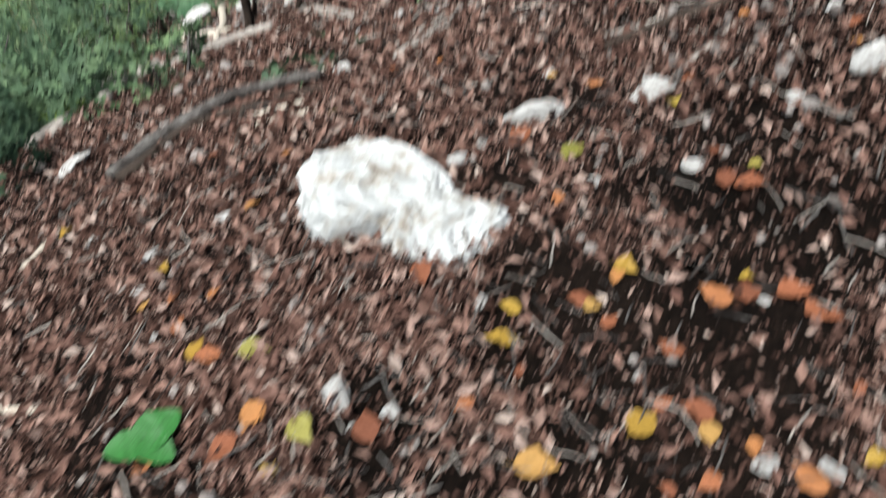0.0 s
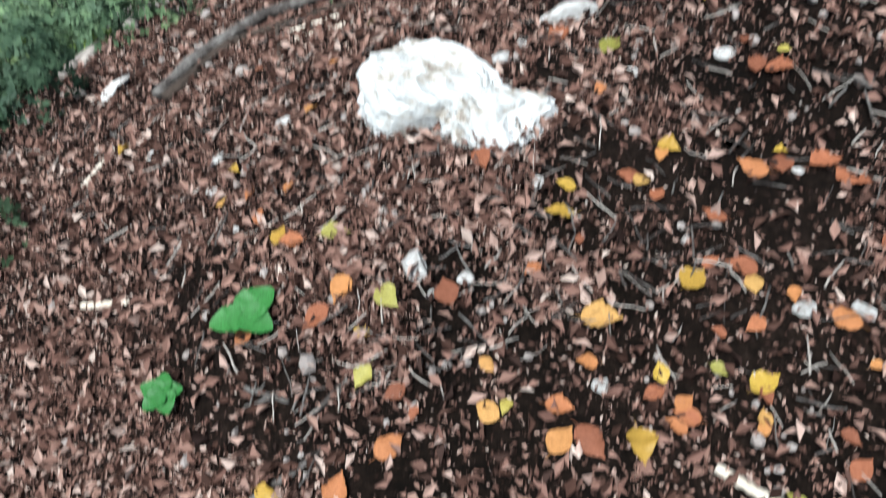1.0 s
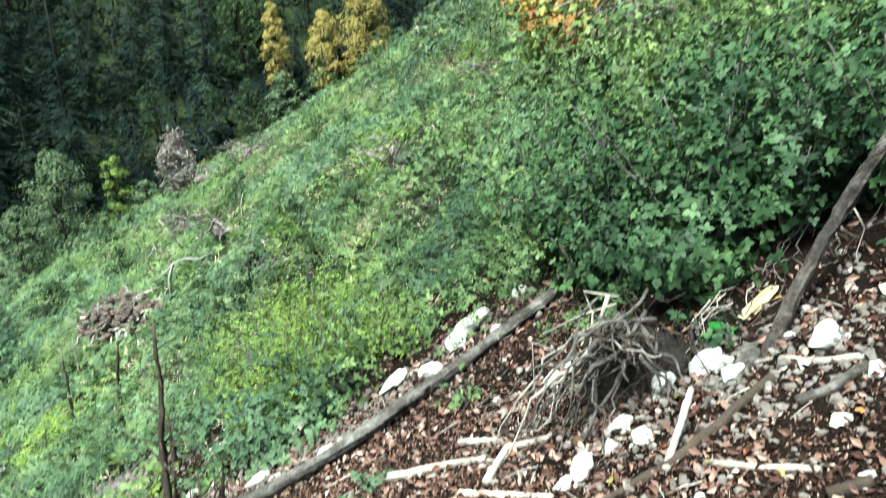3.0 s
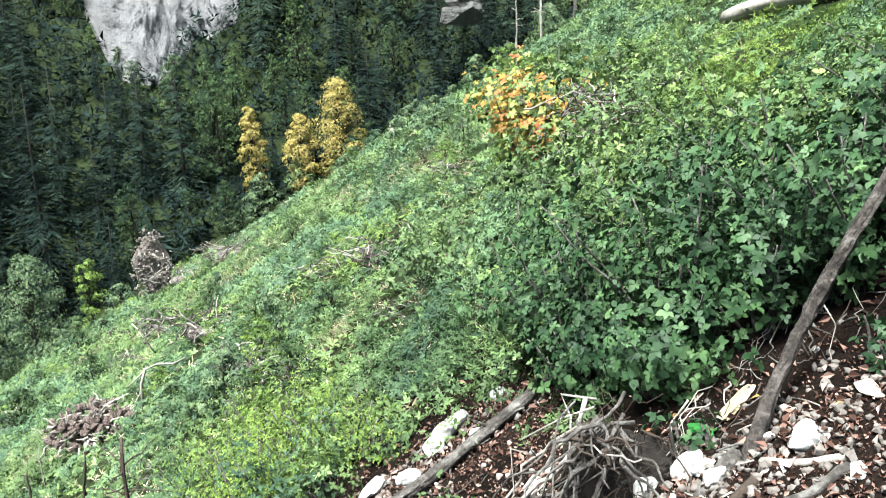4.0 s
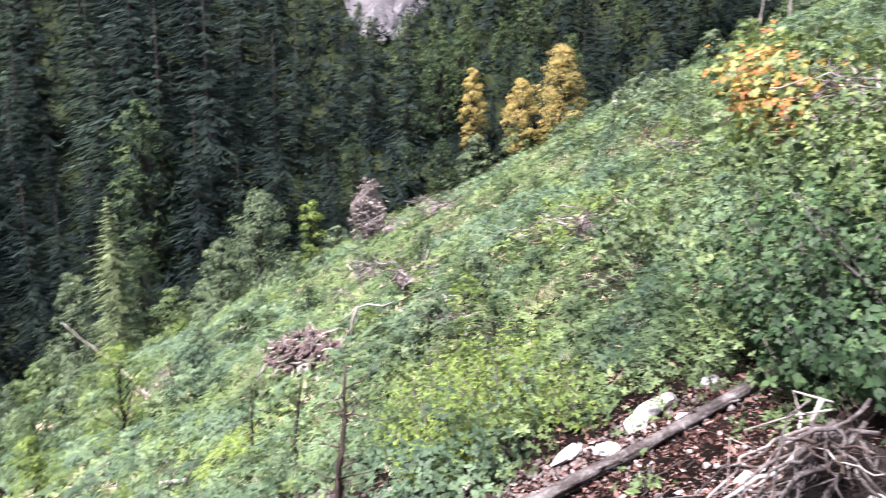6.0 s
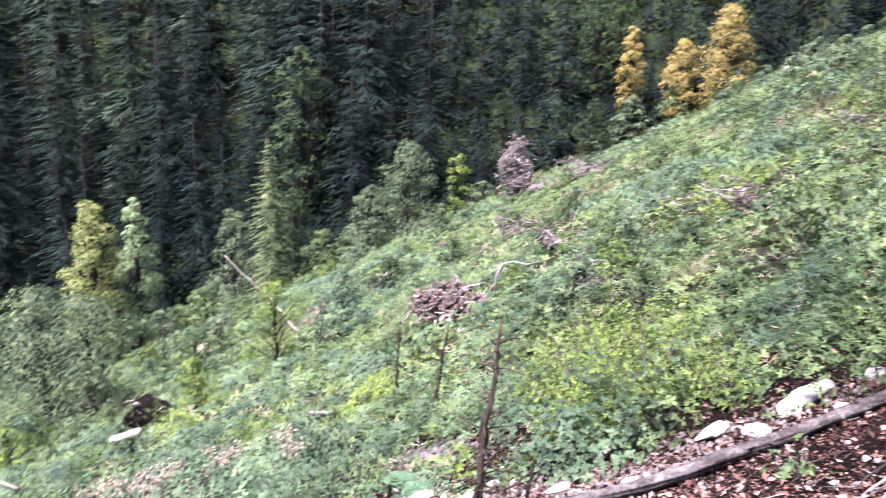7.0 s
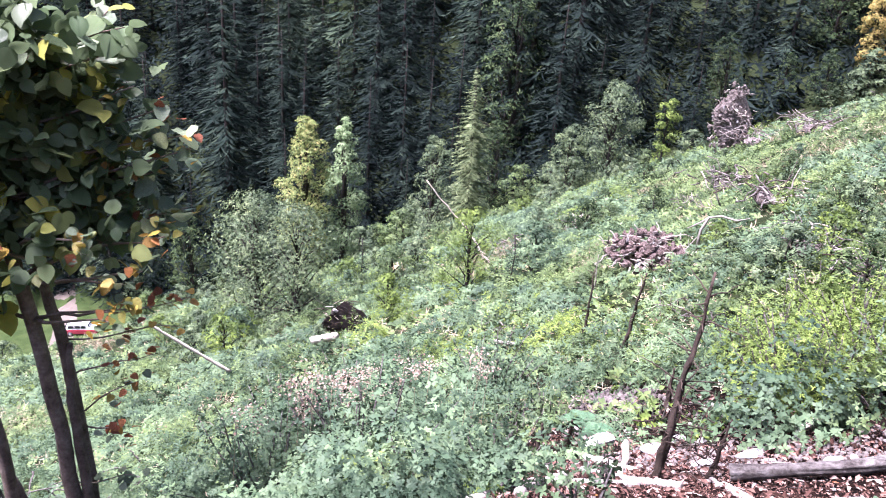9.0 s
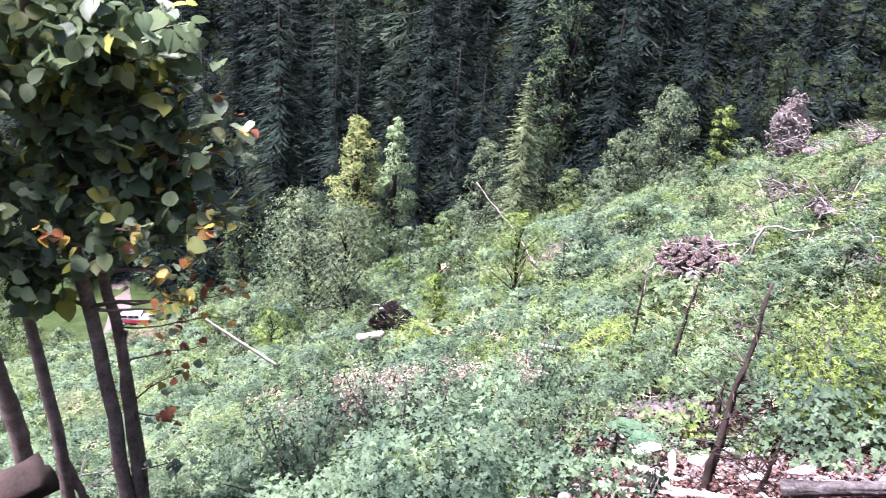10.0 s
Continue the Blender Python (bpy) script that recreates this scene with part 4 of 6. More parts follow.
def bushes():
    rng = np.random.default_rng(8)
    spots = ((1.35, 4.3, 1.35, 0.85), (2.1, 4.5, 1.2, 0.9), (0.95, 5.2, 1.25, 0.85), (1.75, 5.4, 1.2, 0.95), (2.6, 5.2, 1.05, 0.9), (0.7, 6.4, 1.2, 0.85), (1.5, 6.6, 1.4, 0.9), (2.5, 6.6, 1.0, 0.9), (3.6, 6.0, 0.8, 0.8), (2.7, 4.2, 1.0, 0.9), (2.1, 4.0, 1.2, 0.75), (2.65, 3.55, 1.1, 0.8), (0.85, 4.55, 0.8, 0.5), (1.1, 4.05, 0.85, 0.5), (1.6, 3.9, 0.9, 0.55), (2.05, 3.7, 1.0, 0.6), (0.75, 5.7, 0.9, 0.6), (1.55, 4.7, 1.2, 0.8))
    for k, (x, y, h, w) in enumerate(spots):
        shrub("hazel_bush", "dense green broad-leaved bush on the slope", x, y, h, w, 2700, 0.040, BRIGHTBUSH if k in (4, 6, 7, 8) else BUSHLEAF, 100 + k, 14, "bushes above the shelf", 0.36 if k in (0, 1, 9, 10, 11, 13, 14) else 0.12, 0.66)
    for k in range(14):
        x, y = rng.uniform(1.5, 7.5), rng.uniform(7.5, 15)
        if y < 13.0 and abs(x - 0.42 * y) < 1.3:
            x -= 2.6
        shrub("bramble_bush", "bright green leafy bramble bush on the slope", x, y, rng.uniform(0.8, 1.3), rng.uniform(0.8, 1.2), 1500, 0.06, (YELLOWHERB, BRIGHTBUSH, BRIGHTBUSH, HERB, BRIGHTBUSH)[k % 5], 130 + k, 12, "bushes on the slope above")
    shrub("maple_bush", "shrub with orange and yellow autumn leaves", 1.3, 12.2, 2.2, 1.4, 2800, 0.07, AUTUMN, 150, 16, "autumn shrubs", 0.3, 0.8)
    shrub("maple_bush", "shrub with green and orange leaves", 1.7, 12.5, 2.1, 1.5, 1500, 0.085, BRIGHTBUSH, 151, 10, "autumn shrubs", 0.2, 0.8)
    for k, (x, y) in enumerate(((-2.2, 7.6), (-1.9, 6.8), (-1.2, 6.4), (-2.1, 8.3), (-0.9, 6.2), (-1.75, 6.15), (-1.4, 5.95), (-2.35, 7.0), (-1.5, 7.3))):
        shrub("ash_seedlings", "bright yellow-green feathery bush on the clearing", x, y, 0.85, 0.6, 3000, 0.029, YELLOWHERB, 160 + k, 16, "yellow-green bushes", 0.05, 0.42)
    for k, (x, y, mt) in enumerate(((-3.5, 4.9, GREYLEAF), (-3.1, 4.1, HERB), (-2.65, 3.35, GREYLEAF), (-2.75, 2.6, HERB), (-3.6, 5.6, HERB))):
        shrub("herb_clump", "grey-green herbs at the edge of the shelf", x, y, 0.5, 0.35, 520, 0.038, mt, 220 + k, 10, "herb clumps", 0.05)
    for k, (x, y) in enumerate(((-4.4, 3.9), (-5.2, 4.4), (-5.9, 4.2), (-5.3, 5.4), (-4.9, 6.4), (-6.3, 5.6), (-3.6, 3.1), (-4.5, 2.9))):
        shrub("raspberry_bush", "tall blue-green raspberry bush below the shelf", x, y, 1.1, 0.8, 4800, 0.031, BLUEHERB, 180 + k, 18, "raspberry bushes", 0.1, 0.66)


bushes()


# ---- stones ----
def stone_mesh(name, size, seed, material, detail=3, cuts=9, lumps=()):
    """A broken limestone: a lump with flat breaks and a pitted skin."""
    rng = np.random.default_rng(seed)
    pieces = []
    for c, s in (lumps or (((0, 0, 0), (1, 1, 1)),)):
        bm = bmesh.new()
        bmesh.ops.create_icosphere(bm, subdivisions=detail, radius=1.0)
        v = np.array([p.co for p in bm.verts])
        t = np.array([[q.index for q in f.verts] for f in bm.faces])
        bm.free()
        for _ in range(cuts):
            nrm = rng.normal(size=3)
            nrm /= np.linalg.norm(nrm)
            over = np.maximum(v @ nrm - rng.uniform(0.45, 0.8), 0)
            v = v - over[:, None] * nrm * 0.97
        off = Vector(rng.uniform(0, 50, 3))
        v = np.array([p * (1 + 0.16 * noise.noise(Vector(p) * 1.7 + off) + 0.07 * noise.noise(Vector(p) * 4.5 + off) + 0.05 * noise.noise(Vector(p) * 9 + off) + 0.03 * noise.noise(Vector(p) * 21 + off)) for p in v])
        pieces.append((v * np.array(s) + np.array(c), t))
    v, t = merge(pieces)
    return soup(name, v * np.array(size), t, material, detail > 4)


rock_outcrop()
CLODS = [stone_mesh("clod", (1, 1, 0.8), 330 + k, ROOTEARTH, 2) for k in range(4)]
LOAM_CLODS = [stone_mesh("clod", (1, 1, 0.8), 340 + k, LOAM, 2) for k in range(4)]
STONES = [stone_mesh("stone", (1, 1, 0.7), 300 + k, LIMESTONE, 2) for k in range(6)]
TANSTONE = rough_material("tan_stone", [(0.3, (0.34, 0.26, 0.18)), (0.5, (0.55, 0.45, 0.32)), (0.75, (0.68, 0.58, 0.44))], 6.0, 50.0, 0.85, 0.5, 0.008)


RUBBLE = rough_material("rubble", [(0.3, (0.06, 0.05, 0.044)), (0.5, (0.115, 0.098, 0.09)), (0.75, (0.25, 0.228, 0.217))], 9.0, 60.0, 0.9, 0.4, 0.006, "island")


def lie(x, y, lift, turn, rx=0.0, ry=0.0):
    """A pose flat on the slope at a spot."""
    e = 0.06
    n = Vector((float(height(x - e, y) - height(x + e, y)), float(height(x, y - e) - height(x, y + e)), 2 * e)).normalized()
    return Matrix.Translation(on(x, y, lift)) @ n.to_track_quat("Z", "Y").to_matrix().to_4x4() @ Euler((rx, ry, turn)).to_matrix().to_4x4()


def stone(x, y, long, wide, seed, label="white limestone lying on the brown litter", group="stones on the shelf", high=None, turn=None, material=None):
    rng = np.random.default_rng(seed)
    long, wide = long * 0.92, wide * 0.92
    high = high or min(long, wide) * 0.6
    if long > 0.045:
        me = stone_mesh("stone", (1, 1, 1), seed, material or LIMESTONE, 3)
    else:
        me = STONES[seed % len(STONES)]
    ob = thing("stone", label, "stone", group=group, me=me)
    turn = rng.uniform(0, 6.28) if turn is None else turn
    ob.matrix_basis = lie(x, y, high * 0.4, turn, rng.normal(0, 0.1), rng.normal(0, 0.1)) @ Matrix.Diagonal((long, wide, high, 1))
    return ob


def big_stone():
    """One half-sunk block with a broken outline: broad at one end, a notch, a low tail."""
    outline = ((-0.27, -0.001), (-0.24, -0.06), (-0.19, -0.085), (-0.13, -0.08), (-0.08, -0.065), (-0.02, -0.115), (0.06, -0.15), (0.10, -0.165), (0.18, -0.08), (0.235, 0.0), (0.245, 0.05), (0.165, 0.06), (0.095, 0.048), (0.06, 0.085), (0.0, 0.165), (-0.08, 0.195), (-0.18, 0.2), (-0.255, 0.145), (-0.27, 0.07))
    ang = np.array([math.atan2(y, x) for x, y in outline])
    ang[0] = -math.pi
    rad = np.array([math.hypot(x, y) for x, y in outline])
    ang, rad = np.append(ang, math.pi), np.append(rad, rad[0])
    bm = bmesh.new()
    bmesh.ops.create_icosphere(bm, subdivisions=5, radius=1.0)
    for v in bm.verts:
        p = v.co.copy()
        rho, th = math.hypot(p.x, p.y), math.atan2(p.y, p.x)
        r = float(np.interp(th, ang, rad)) * rho ** 0.75
        rough = 1 + 0.10 * noise.noise(p * 2.2) + 0.07 * noise.noise(p * 5.0) + 0.05 * noise.noise(p * 11) + 0.03 * noise.noise(p * 24)
        dome = math.copysign(abs(p.z) ** 0.7, p.z) * (0.088 - 0.045 * math.cos(th - 0.2) * rho)
        ledge = 0.02 * noise.noise(p * 3.1 + Vector((7, 0, 0))) + 0.012 * noise.noise(p * 9 + Vector((3, 0, 0)))
        v.co = (math.cos(th) * r * rough, math.sin(th) * r * rough, dome * rough + ledge)
    me = bpy.data.meshes.new("boulder")
    bm.to_mesh(me)
    bm.free()
    me.materials.append(BOULDER)
    thing("boulder", "large pale limestone half sunk in brown leaf litter", "rock", on(-0.275, 1.25, -0.018), me=me)


big_stone()
stone(-0.08, 1.77, 0.100, 0.064, 320, turn=-0.30)
stone(0.24, 1.91, 0.064, 0.050, 321, turn=0.00)
stone(-0.78, 1.30, 0.033, 0.034, 322, turn=0.30)
stone(-0.12, 1.02, 0.025, 0.026, 323, turn=-0.15)
stone(-0.34, 0.78, 0.054, 0.031, 324, turn=0.15)
stone(-0.24, 0.76, 0.025, 0.023, 325, turn=-0.30)
stone(0.39, 0.76, 0.028, 0.025, 326, turn=0.00)
stone(0.49, 0.76, 0.031, 0.028, 327, turn=0.30)
stone(-0.19, 1.61, 0.024, 0.037, 328, turn=-0.15)
stone(0.08, 1.45, 0.036, 0.028, 329, turn=0.15)
stone(-0.24, 1.52, 0.038, 0.039, 330, turn=-0.30)
stone(-0.40, 1.17, 0.017, 0.019, 331, turn=0.00)
stone(-0.54, 0.86, 0.015, 0.020, 332, turn=0.30)
stone(0.74, 1.89, 0.061, 0.055, 333, turn=-0.15)
stone(-1.77, 2.02, 0.099, 0.064, 334, turn=0.15)
stone(0.31, 1.54, 0.044, 0.028, 335, turn=-0.30)
stone(-1.26, 1.39, 0.029, 0.030, 336, turn=0.00)
stone(-0.30, 0.72, 0.016, 0.016, 337, turn=0.30)
stone(0.96, 3.04, 0.114, 0.102, 338, turn=-0.15)
stone(0.99, 2.83, 0.079, 0.071, 339, turn=0.15)
stone(0.77, 3.04, 0.125, 0.071, 340, turn=-0.30)
stone(0.57, 2.84, 0.062, 0.063, 341, turn=0.00)
stone(0.63, 2.67, 0.065, 0.066, 342, turn=0.30)
stone(0.51, 2.70, 0.068, 0.046, 343, turn=-0.15)
stone(0.40, 2.63, 0.113, 0.064, 344, turn=0.15)
stone(0.32, 2.56, 0.053, 0.054, 345, turn=-0.30)
stone(1.27, 2.73, 0.083, 0.075, 346, turn=0.00)
stone(1.14, 2.25, 0.048, 0.049, 347, turn=0.30)
stone(0.72, 1.88, 0.056, 0.057, 348, turn=-0.15)
stone(0.85, 1.78, 0.027, 0.024, 349, turn=0.15)
stone(0.23, 1.88, 0.090, 0.051, 350, turn=-0.30)
stone(0.93, 1.90, 0.048, 0.032, 351, turn=0.00)
stone(-0.80, 2.44, 0.062, 0.042, 352, turn=0.30)
stone(-0.61, 5.24, 0.201, 0.136, 353, turn=-0.15)
stone(-0.31, 5.03, 0.143, 0.113, 354, turn=0.15)
stone(-0.03, 5.43, 0.261, 0.176, 355, turn=-0.30)
stone(-0.15, 5.33, 0.149, 0.117, 356, turn=0.00)
stone(0.18, 5.03, 0.116, 0.105, 357, turn=0.30)
stone(0.34, 5.55, 0.101, 0.091, 358, turn=-0.15)
stone(0.39, 3.77, 0.079, 0.071, 359, turn=0.15)
stone(1.30, 2.80, 0.064, 0.066, 360, turn=-0.30)
stone(0.99, 2.96, 0.056, 0.058, 361, turn=0.00)
stone(1.33, 2.71, 0.034, 0.039, 362, turn=0.30)
stone(1.22, 2.92, 0.046, 0.041, 363, turn=-0.15)
stone(1.19, 2.66, 0.052, 0.040, 364, turn=0.15)
stone(1.32, 2.43, 0.056, 0.043, 365, turn=-0.30)
stone(-2.71, 4.93, 0.184, 0.118, 366, turn=0.00)
stone(-2.23, 4.74, 0.124, 0.111, 367, turn=0.30)
stone(-1.71, 5.59, 0.112, 0.087, 368, turn=-0.15)
stone(-1.52, 4.72, 0.112, 0.100, 369, turn=0.15)
stone(-1.71, 4.42, 0.104, 0.094, 370, turn=-0.30)
stone(-1.00, 4.61, 0.092, 0.071, 371, turn=0.00)
stone(-1.25, 4.23, 0.097, 0.074, 372, turn=0.30)
stone(-1.91, 5.55, 0.082, 0.085, 373, turn=-0.15)
stone(-2.16, 5.08, 0.079, 0.081, 374, turn=0.15)
stone(-1.34, 5.18, 0.085, 0.076, 375, turn=-0.30)
stone(-1.96, 5.04, 0.077, 0.070, 376, turn=0.00)
stone(1.56, 2.84, 0.108, 0.048, 395, "long tan stone lying on the bank", turn=0.2, material=TANSTONE)


def loose_stones():
    """Scattered fist-sized stones, and the small gravel between them."""
    rng = np.random.default_rng(31)
    made = 0
    while made < 120:
        if made < 45:
            x, y = rng.normal(-2.1, 0.8), rng.normal(4.6, 0.8)
        else:
            x, y = rng.uniform(-1.2, 2.6), rng.uniform(0.5, 4.2)
        if not bare(np.array(x), np.array(y)) or (abs(x + 0.32) < 0.35 and abs(y - 1.36) < 0.3):
            continue
        s = rng.uniform(0.018, 0.05) * (1.0 if made < 45 else 0.75)
        stone(x, y, s, s * rng.uniform(0.6, 0.95), 400 + made, "small pale stone on the littered ground", "loose stones")
        made += 1
    bm = bmesh.new()
    bmesh.ops.create_icosphere(bm, subdivisions=1, radius=1.0)
    base = np.array([p.co for p in bm.verts])
    tri = np.array([[q.index for q in f.verts] for f in bm.faces])
    bm.free()
    n = 4200
    yaw, d = np.radians(rng.uniform(-42, 90, n)), np.exp(rng.uniform(math.log(0.5), math.log(7.5), n))
    x, y = -np.sin(yaw) * d, np.cos(yaw) * d
    ok = bare(x, y) & (rng.uniform(0, 1, n) < 0.10 + 0.5 * (d > 2.5)) & ~((x > 0.7) & (y > 3.1))
    x, y, d = x[ok], y[ok], d[ok]
    s = rng.uniform(0.003, 0.010, len(x)) * (1 + 0.35 * d) * np.where(rng.uniform(0, 1, len(x)) < 0.1, 1.7, 1)
    v = base[None] * (1 + rng.normal(0, 0.16, (len(x), len(base), 1))) * (s[:, None] * rng.uniform(0.6, 1.2, (len(x), 3)))[:, None]
    v = v + np.stack([x, y, height(x, y) + 0.4 * s], -1)[:, None]
    t = tri[None] + (np.arange(len(x)) * len(base))[:, None, None]
    rocks = []
    while len(rocks) < 2900:
        if len(rocks) >= 2300:
            px, py = rng.normal(-3.3, 0.32), rng.normal(6.2, 0.22)
            rocks.append((px, py, rng.uniform(0.012, 0.034)))
            continue
        if len(rocks) < 1300:
            f = rng.uniform(0, 1)
            px, py = -2.5 + 2.6 * f + rng.normal(0, 0.2), 4.55 + 0.7 * f + rng.normal(0, 0.28)
        elif len(rocks) < 1420:
            g = int(rng.integers(0, 3))
            px, py = PATCHES[g][0] + rng.normal(0, 0.2), PATCHES[g][1] + rng.normal(0, 0.2)
        else:
            px, py = rng.normal(1.1, 0.5), rng.normal(2.9, 0.5)
        if bare(np.array(px), np.array(py)) and not (px > 0.7 and py > 3.05 + 0.25 * rng.normal()):
            rocks.append((px, py, rng.uniform(0.007, 0.024)))
    rocks = np.array(rocks)
    rv = base[None] * (1 + rng.normal(0, 0.22, (len(rocks), len(base), 1))) * (rocks[:, 2, None] * rng.uniform(0.5, 1.3, (len(rocks), 3)))[:, None]
    rv = rv + np.stack([rocks[:, 0], rocks[:, 1], height(rocks[:, 0], rocks[:, 1]) + 0.4 * rocks[:, 2]], -1)[:, None]
    rt = tri[None] + (np.arange(len(rocks)) * len(base))[:, None, None]
    tagged(new("rubble", soup("rubble", rv, rt.reshape(-1, 3), RUBBLE)), "grey and white broken limestone rubble beside the log", "rubble", kind="stuff")
    tagged(new("gravel", soup("gravel", v, t.reshape(-1, 3), PEBBLE)), "pale gravel strewn over brown litter", "gravel", kind="stuff")


loose_stones()


# ---- litter and fallen leaves ----
def litter():
    rng = np.random.default_rng(32)
    n = 280000
    yaw, d = np.radians(rng.uniform(-46, 85, n)), np.where(np.arange(n) % 4 == 0, rng.uniform(2.0, 6.0, n), np.exp(rng.uniform(math.log(0.25), math.log(7.0), n)))
    x, y = -np.sin(yaw) * d, np.cos(yaw) * d
    thin = wave(2.3 * x, 2.5 * y, 9.0) + rng.normal(0, 0.5, n)
    humus = sum(np.exp(-((x - hx) ** 2 + (y - hy) ** 2) / (1.35 * hr) ** 2) for hx, hy, hr in ((0.0, 1.08, 0.10), (0.21, 0.94, 0.14), (0.36, 1.13, 0.12), (0.25, 1.43, 0.10), (-0.29, 0.76, 0.07), (0.0, 0.92, 0.08), (0.3, 0.86, 0.13), (-0.11, 1.47, 0.06), (0.22, 0.59, 0.15), (0.41, 0.71, 0.12), (-0.58, 0.5, 0.10), (-0.15, 0.55, 0.12), (0.0, 0.33, 0.2), (0.36, 0.42, 0.2), (-0.33, 0.28, 0.16), (0.12, 0.72, 0.12), (0.6, 1.3, 0.15), (0.5, 1.7, 0.1), (-0.75, 0.55, 0.12))) * (1 + 0.6 * wave(14 * x, 13 * y, 3.0))
    ok = (bare(x + rng.normal(0, 0.1, n), y) | ((rng.uniform(0, 1, n) < 0.3) & (x > -2.6) & (y < 7.0))) & ((thin > -1.05) | (x < -0.35)) & (rng.uniform(0, 1, n) > np.where(d < 0.8, 0.9, 0.8) * np.minimum(1.0, 1.2 * humus))
    ok &= ~((x > 0.75) & (y > 3.0) & (rng.uniform(0, 1, n) < 0.75))
    x, y, d = x[ok], y[ok], d[ok]
    s = np.where(rng.uniform(0, 1, len(x)) < 0.1, rng.uniform(0.016, 0.038, len(x)), rng.uniform(0.004, 0.014, len(x))) * (1.05 + 0.17 * d)
    c = np.stack([x, y, height(x, y) + 0.3 * s + rng.uniform(0, 0.012, len(x))], -1)
    tagged(new("leaf_litter", soup("leaf_litter", *leaves(c, s, rng, 0.8, 0.5), LITTER)), "brown crumbled leaves covering the shelf", "leaf litter", kind="stuff")


litter()


def litter_behind():
    """The same litter, thinner, over the rest of the shelf."""
    rng = np.random.default_rng(39)
    n = 70000
    x, y = rng.uniform(-2.6, 4.5, n), rng.uniform(-4.0, 2.6, n)
    yaw = np.degrees(np.arctan2(-x, y))
    ok = bare(x, y) & ((yaw < -44) | (yaw > 83))
    x, y = x[ok], y[ok]
    s = np.where(rng.uniform(0, 1, len(x)) < 0.12, rng.uniform(0.02, 0.04, len(x)), rng.uniform(0.007, 0.02, len(x)))
    c = np.stack([x, y, height(x, y) + 0.3 * s], -1)
    tagged(new("leaf_litter", soup("leaf_litter", *leaves(c, s, rng, 0.8, 0.5), LITTER)), "brown crumbled leaves covering the shelf", "leaf litter", kind="stuff")


litter_behind()


def small_twigs():
    """Short broken twigs strewn over the shelf."""
    rng = np.random.default_rng(37)
    for material, label, count in ((GREYWOOD, "short grey twigs strewn over the shelf", 310), (BARK, "short brown twigs strewn over the shelf", 450)):
        pieces = []
        while len(pieces) < count:
            d, yaw = math.exp(rng.uniform(math.log(0.6), math.log(6.5))), math.radians(rng.uniform(-44, 50))
            x, y = -math.sin(yaw) * d, math.cos(yaw) * d
            if not bare(np.array(x), np.array(y)):
                continue
            a, ln = rng.uniform(0, 6.28), rng.uniform(0.02, 0.08) * (0.7 + 0.45 * d)
            ex, ey = x + math.cos(a) * ln, y + math.sin(a) * ln
            r = rng.uniform(0.0012, 0.0032) * (0.6 + 0.35 * d)
            pieces.append(limb((x, y, float(height(x, y)) + 0.012), (ex, ey, float(height(ex, ey)) + 0.014 + rng.uniform(0, 0.02)), r, 0.7 * r, 0.15, 4, 4, 0.0, len(pieces)))
        tagged(new("twigs", soup("twigs", *merge(pieces), material, True)), label, "twigs", kind="stuff")


small_twigs()


def leaf_shape(name, material, seed, lobes=0, curl=0.25, full=0.0):
    """A broad leaf with a midrib fold, a curled rim and a short stalk; one metre long."""
    rng = np.random.default_rng(seed)
    k = 12
    rim, mid = [], []
    for i in range(k + 1):
        f = i / k
        w = 0.36 * math.sin(math.pi * min(0.97, 0.04 + f) ** 0.8) * (1 + (0.14 * math.sin(lobes * 6.28 * f) if lobes else rng.normal(0, 0.05)))
        if full:
            w = full * math.sin(math.pi * min(0.985, 0.05 + 0.95 * f) ** 0.66) ** 0.6
        lift = curl * (0.5 - abs(f - 0.5)) * rng.uniform(-0.4, 0.4)
        mid.append((f - 0.5, 0.02 * math.sin(5 * f), 0.10 * curl * math.sin(3 * f + seed)))
        rim.append((w, lift))
    v = []
    for (mx, my, mz), (w, lift) in zip(mid, rim):
        v += [(mx, my + w, mz + curl * w * 0.6 + lift), (mx, my, mz), (mx, my - w, mz + curl * w * 0.6 + 0.5 * lift)]
    v += [(-0.5, 0.012, 0.0), (-0.5, -0.012, 0.0), (-0.8, 0.0, 0.03)]
    t = []
    for i in range(k):
        a = 3 * i
        t += [(a, a + 1, a + 4), (a, a + 4, a + 3), (a + 1, a + 2, a + 5), (a + 1, a + 5, a + 4)]
    n = len(v)
    t.append((n - 3, n - 2, n - 1))
    return soup(name, v, t, material, True)


FALLEN = {
    "orange": [leaf_shape("leaf", ORANGE, s, 0, c) for s, c in ((1, 0.35), (2, 0.7), (3, -0.5), (4, 1.0))],
    "yellow": [leaf_shape("leaf", YELLOWLEAF, s, 0, c) for s, c in ((5, 0.35), (6, 0.7))],
    "olive": [leaf_shape("leaf", OLIVELEAF, s, 0, c) for s, c in ((7, 0.35), (8, 0.6))],
}
TONES = {"orange": "curled orange-brown beech leaf fallen on litter", "yellow": "yellow autumn leaf fallen on litter", "olive": "dull olive-green leaf fallen on litter"}


def fallen(x, y, tone="orange", size=0.075, turn=0.0, seed=0):
    rng = np.random.default_rng(seed + int(1000 * abs(x) + 77 * abs(y)))
    ob = thing("fallen_leaf", TONES[tone], "leaf", group="fallen leaves", me=FALLEN[tone][int(rng.integers(0, len(FALLEN[tone])))])
    ob.matrix_basis = lie(x, y, 0.018, turn or rng.uniform(0, 6.28), rng.normal(0, 0.14), rng.normal(0, 0.14)) @ Matrix.Diagonal((0.88 * size, 0.88 * size, size, 1))


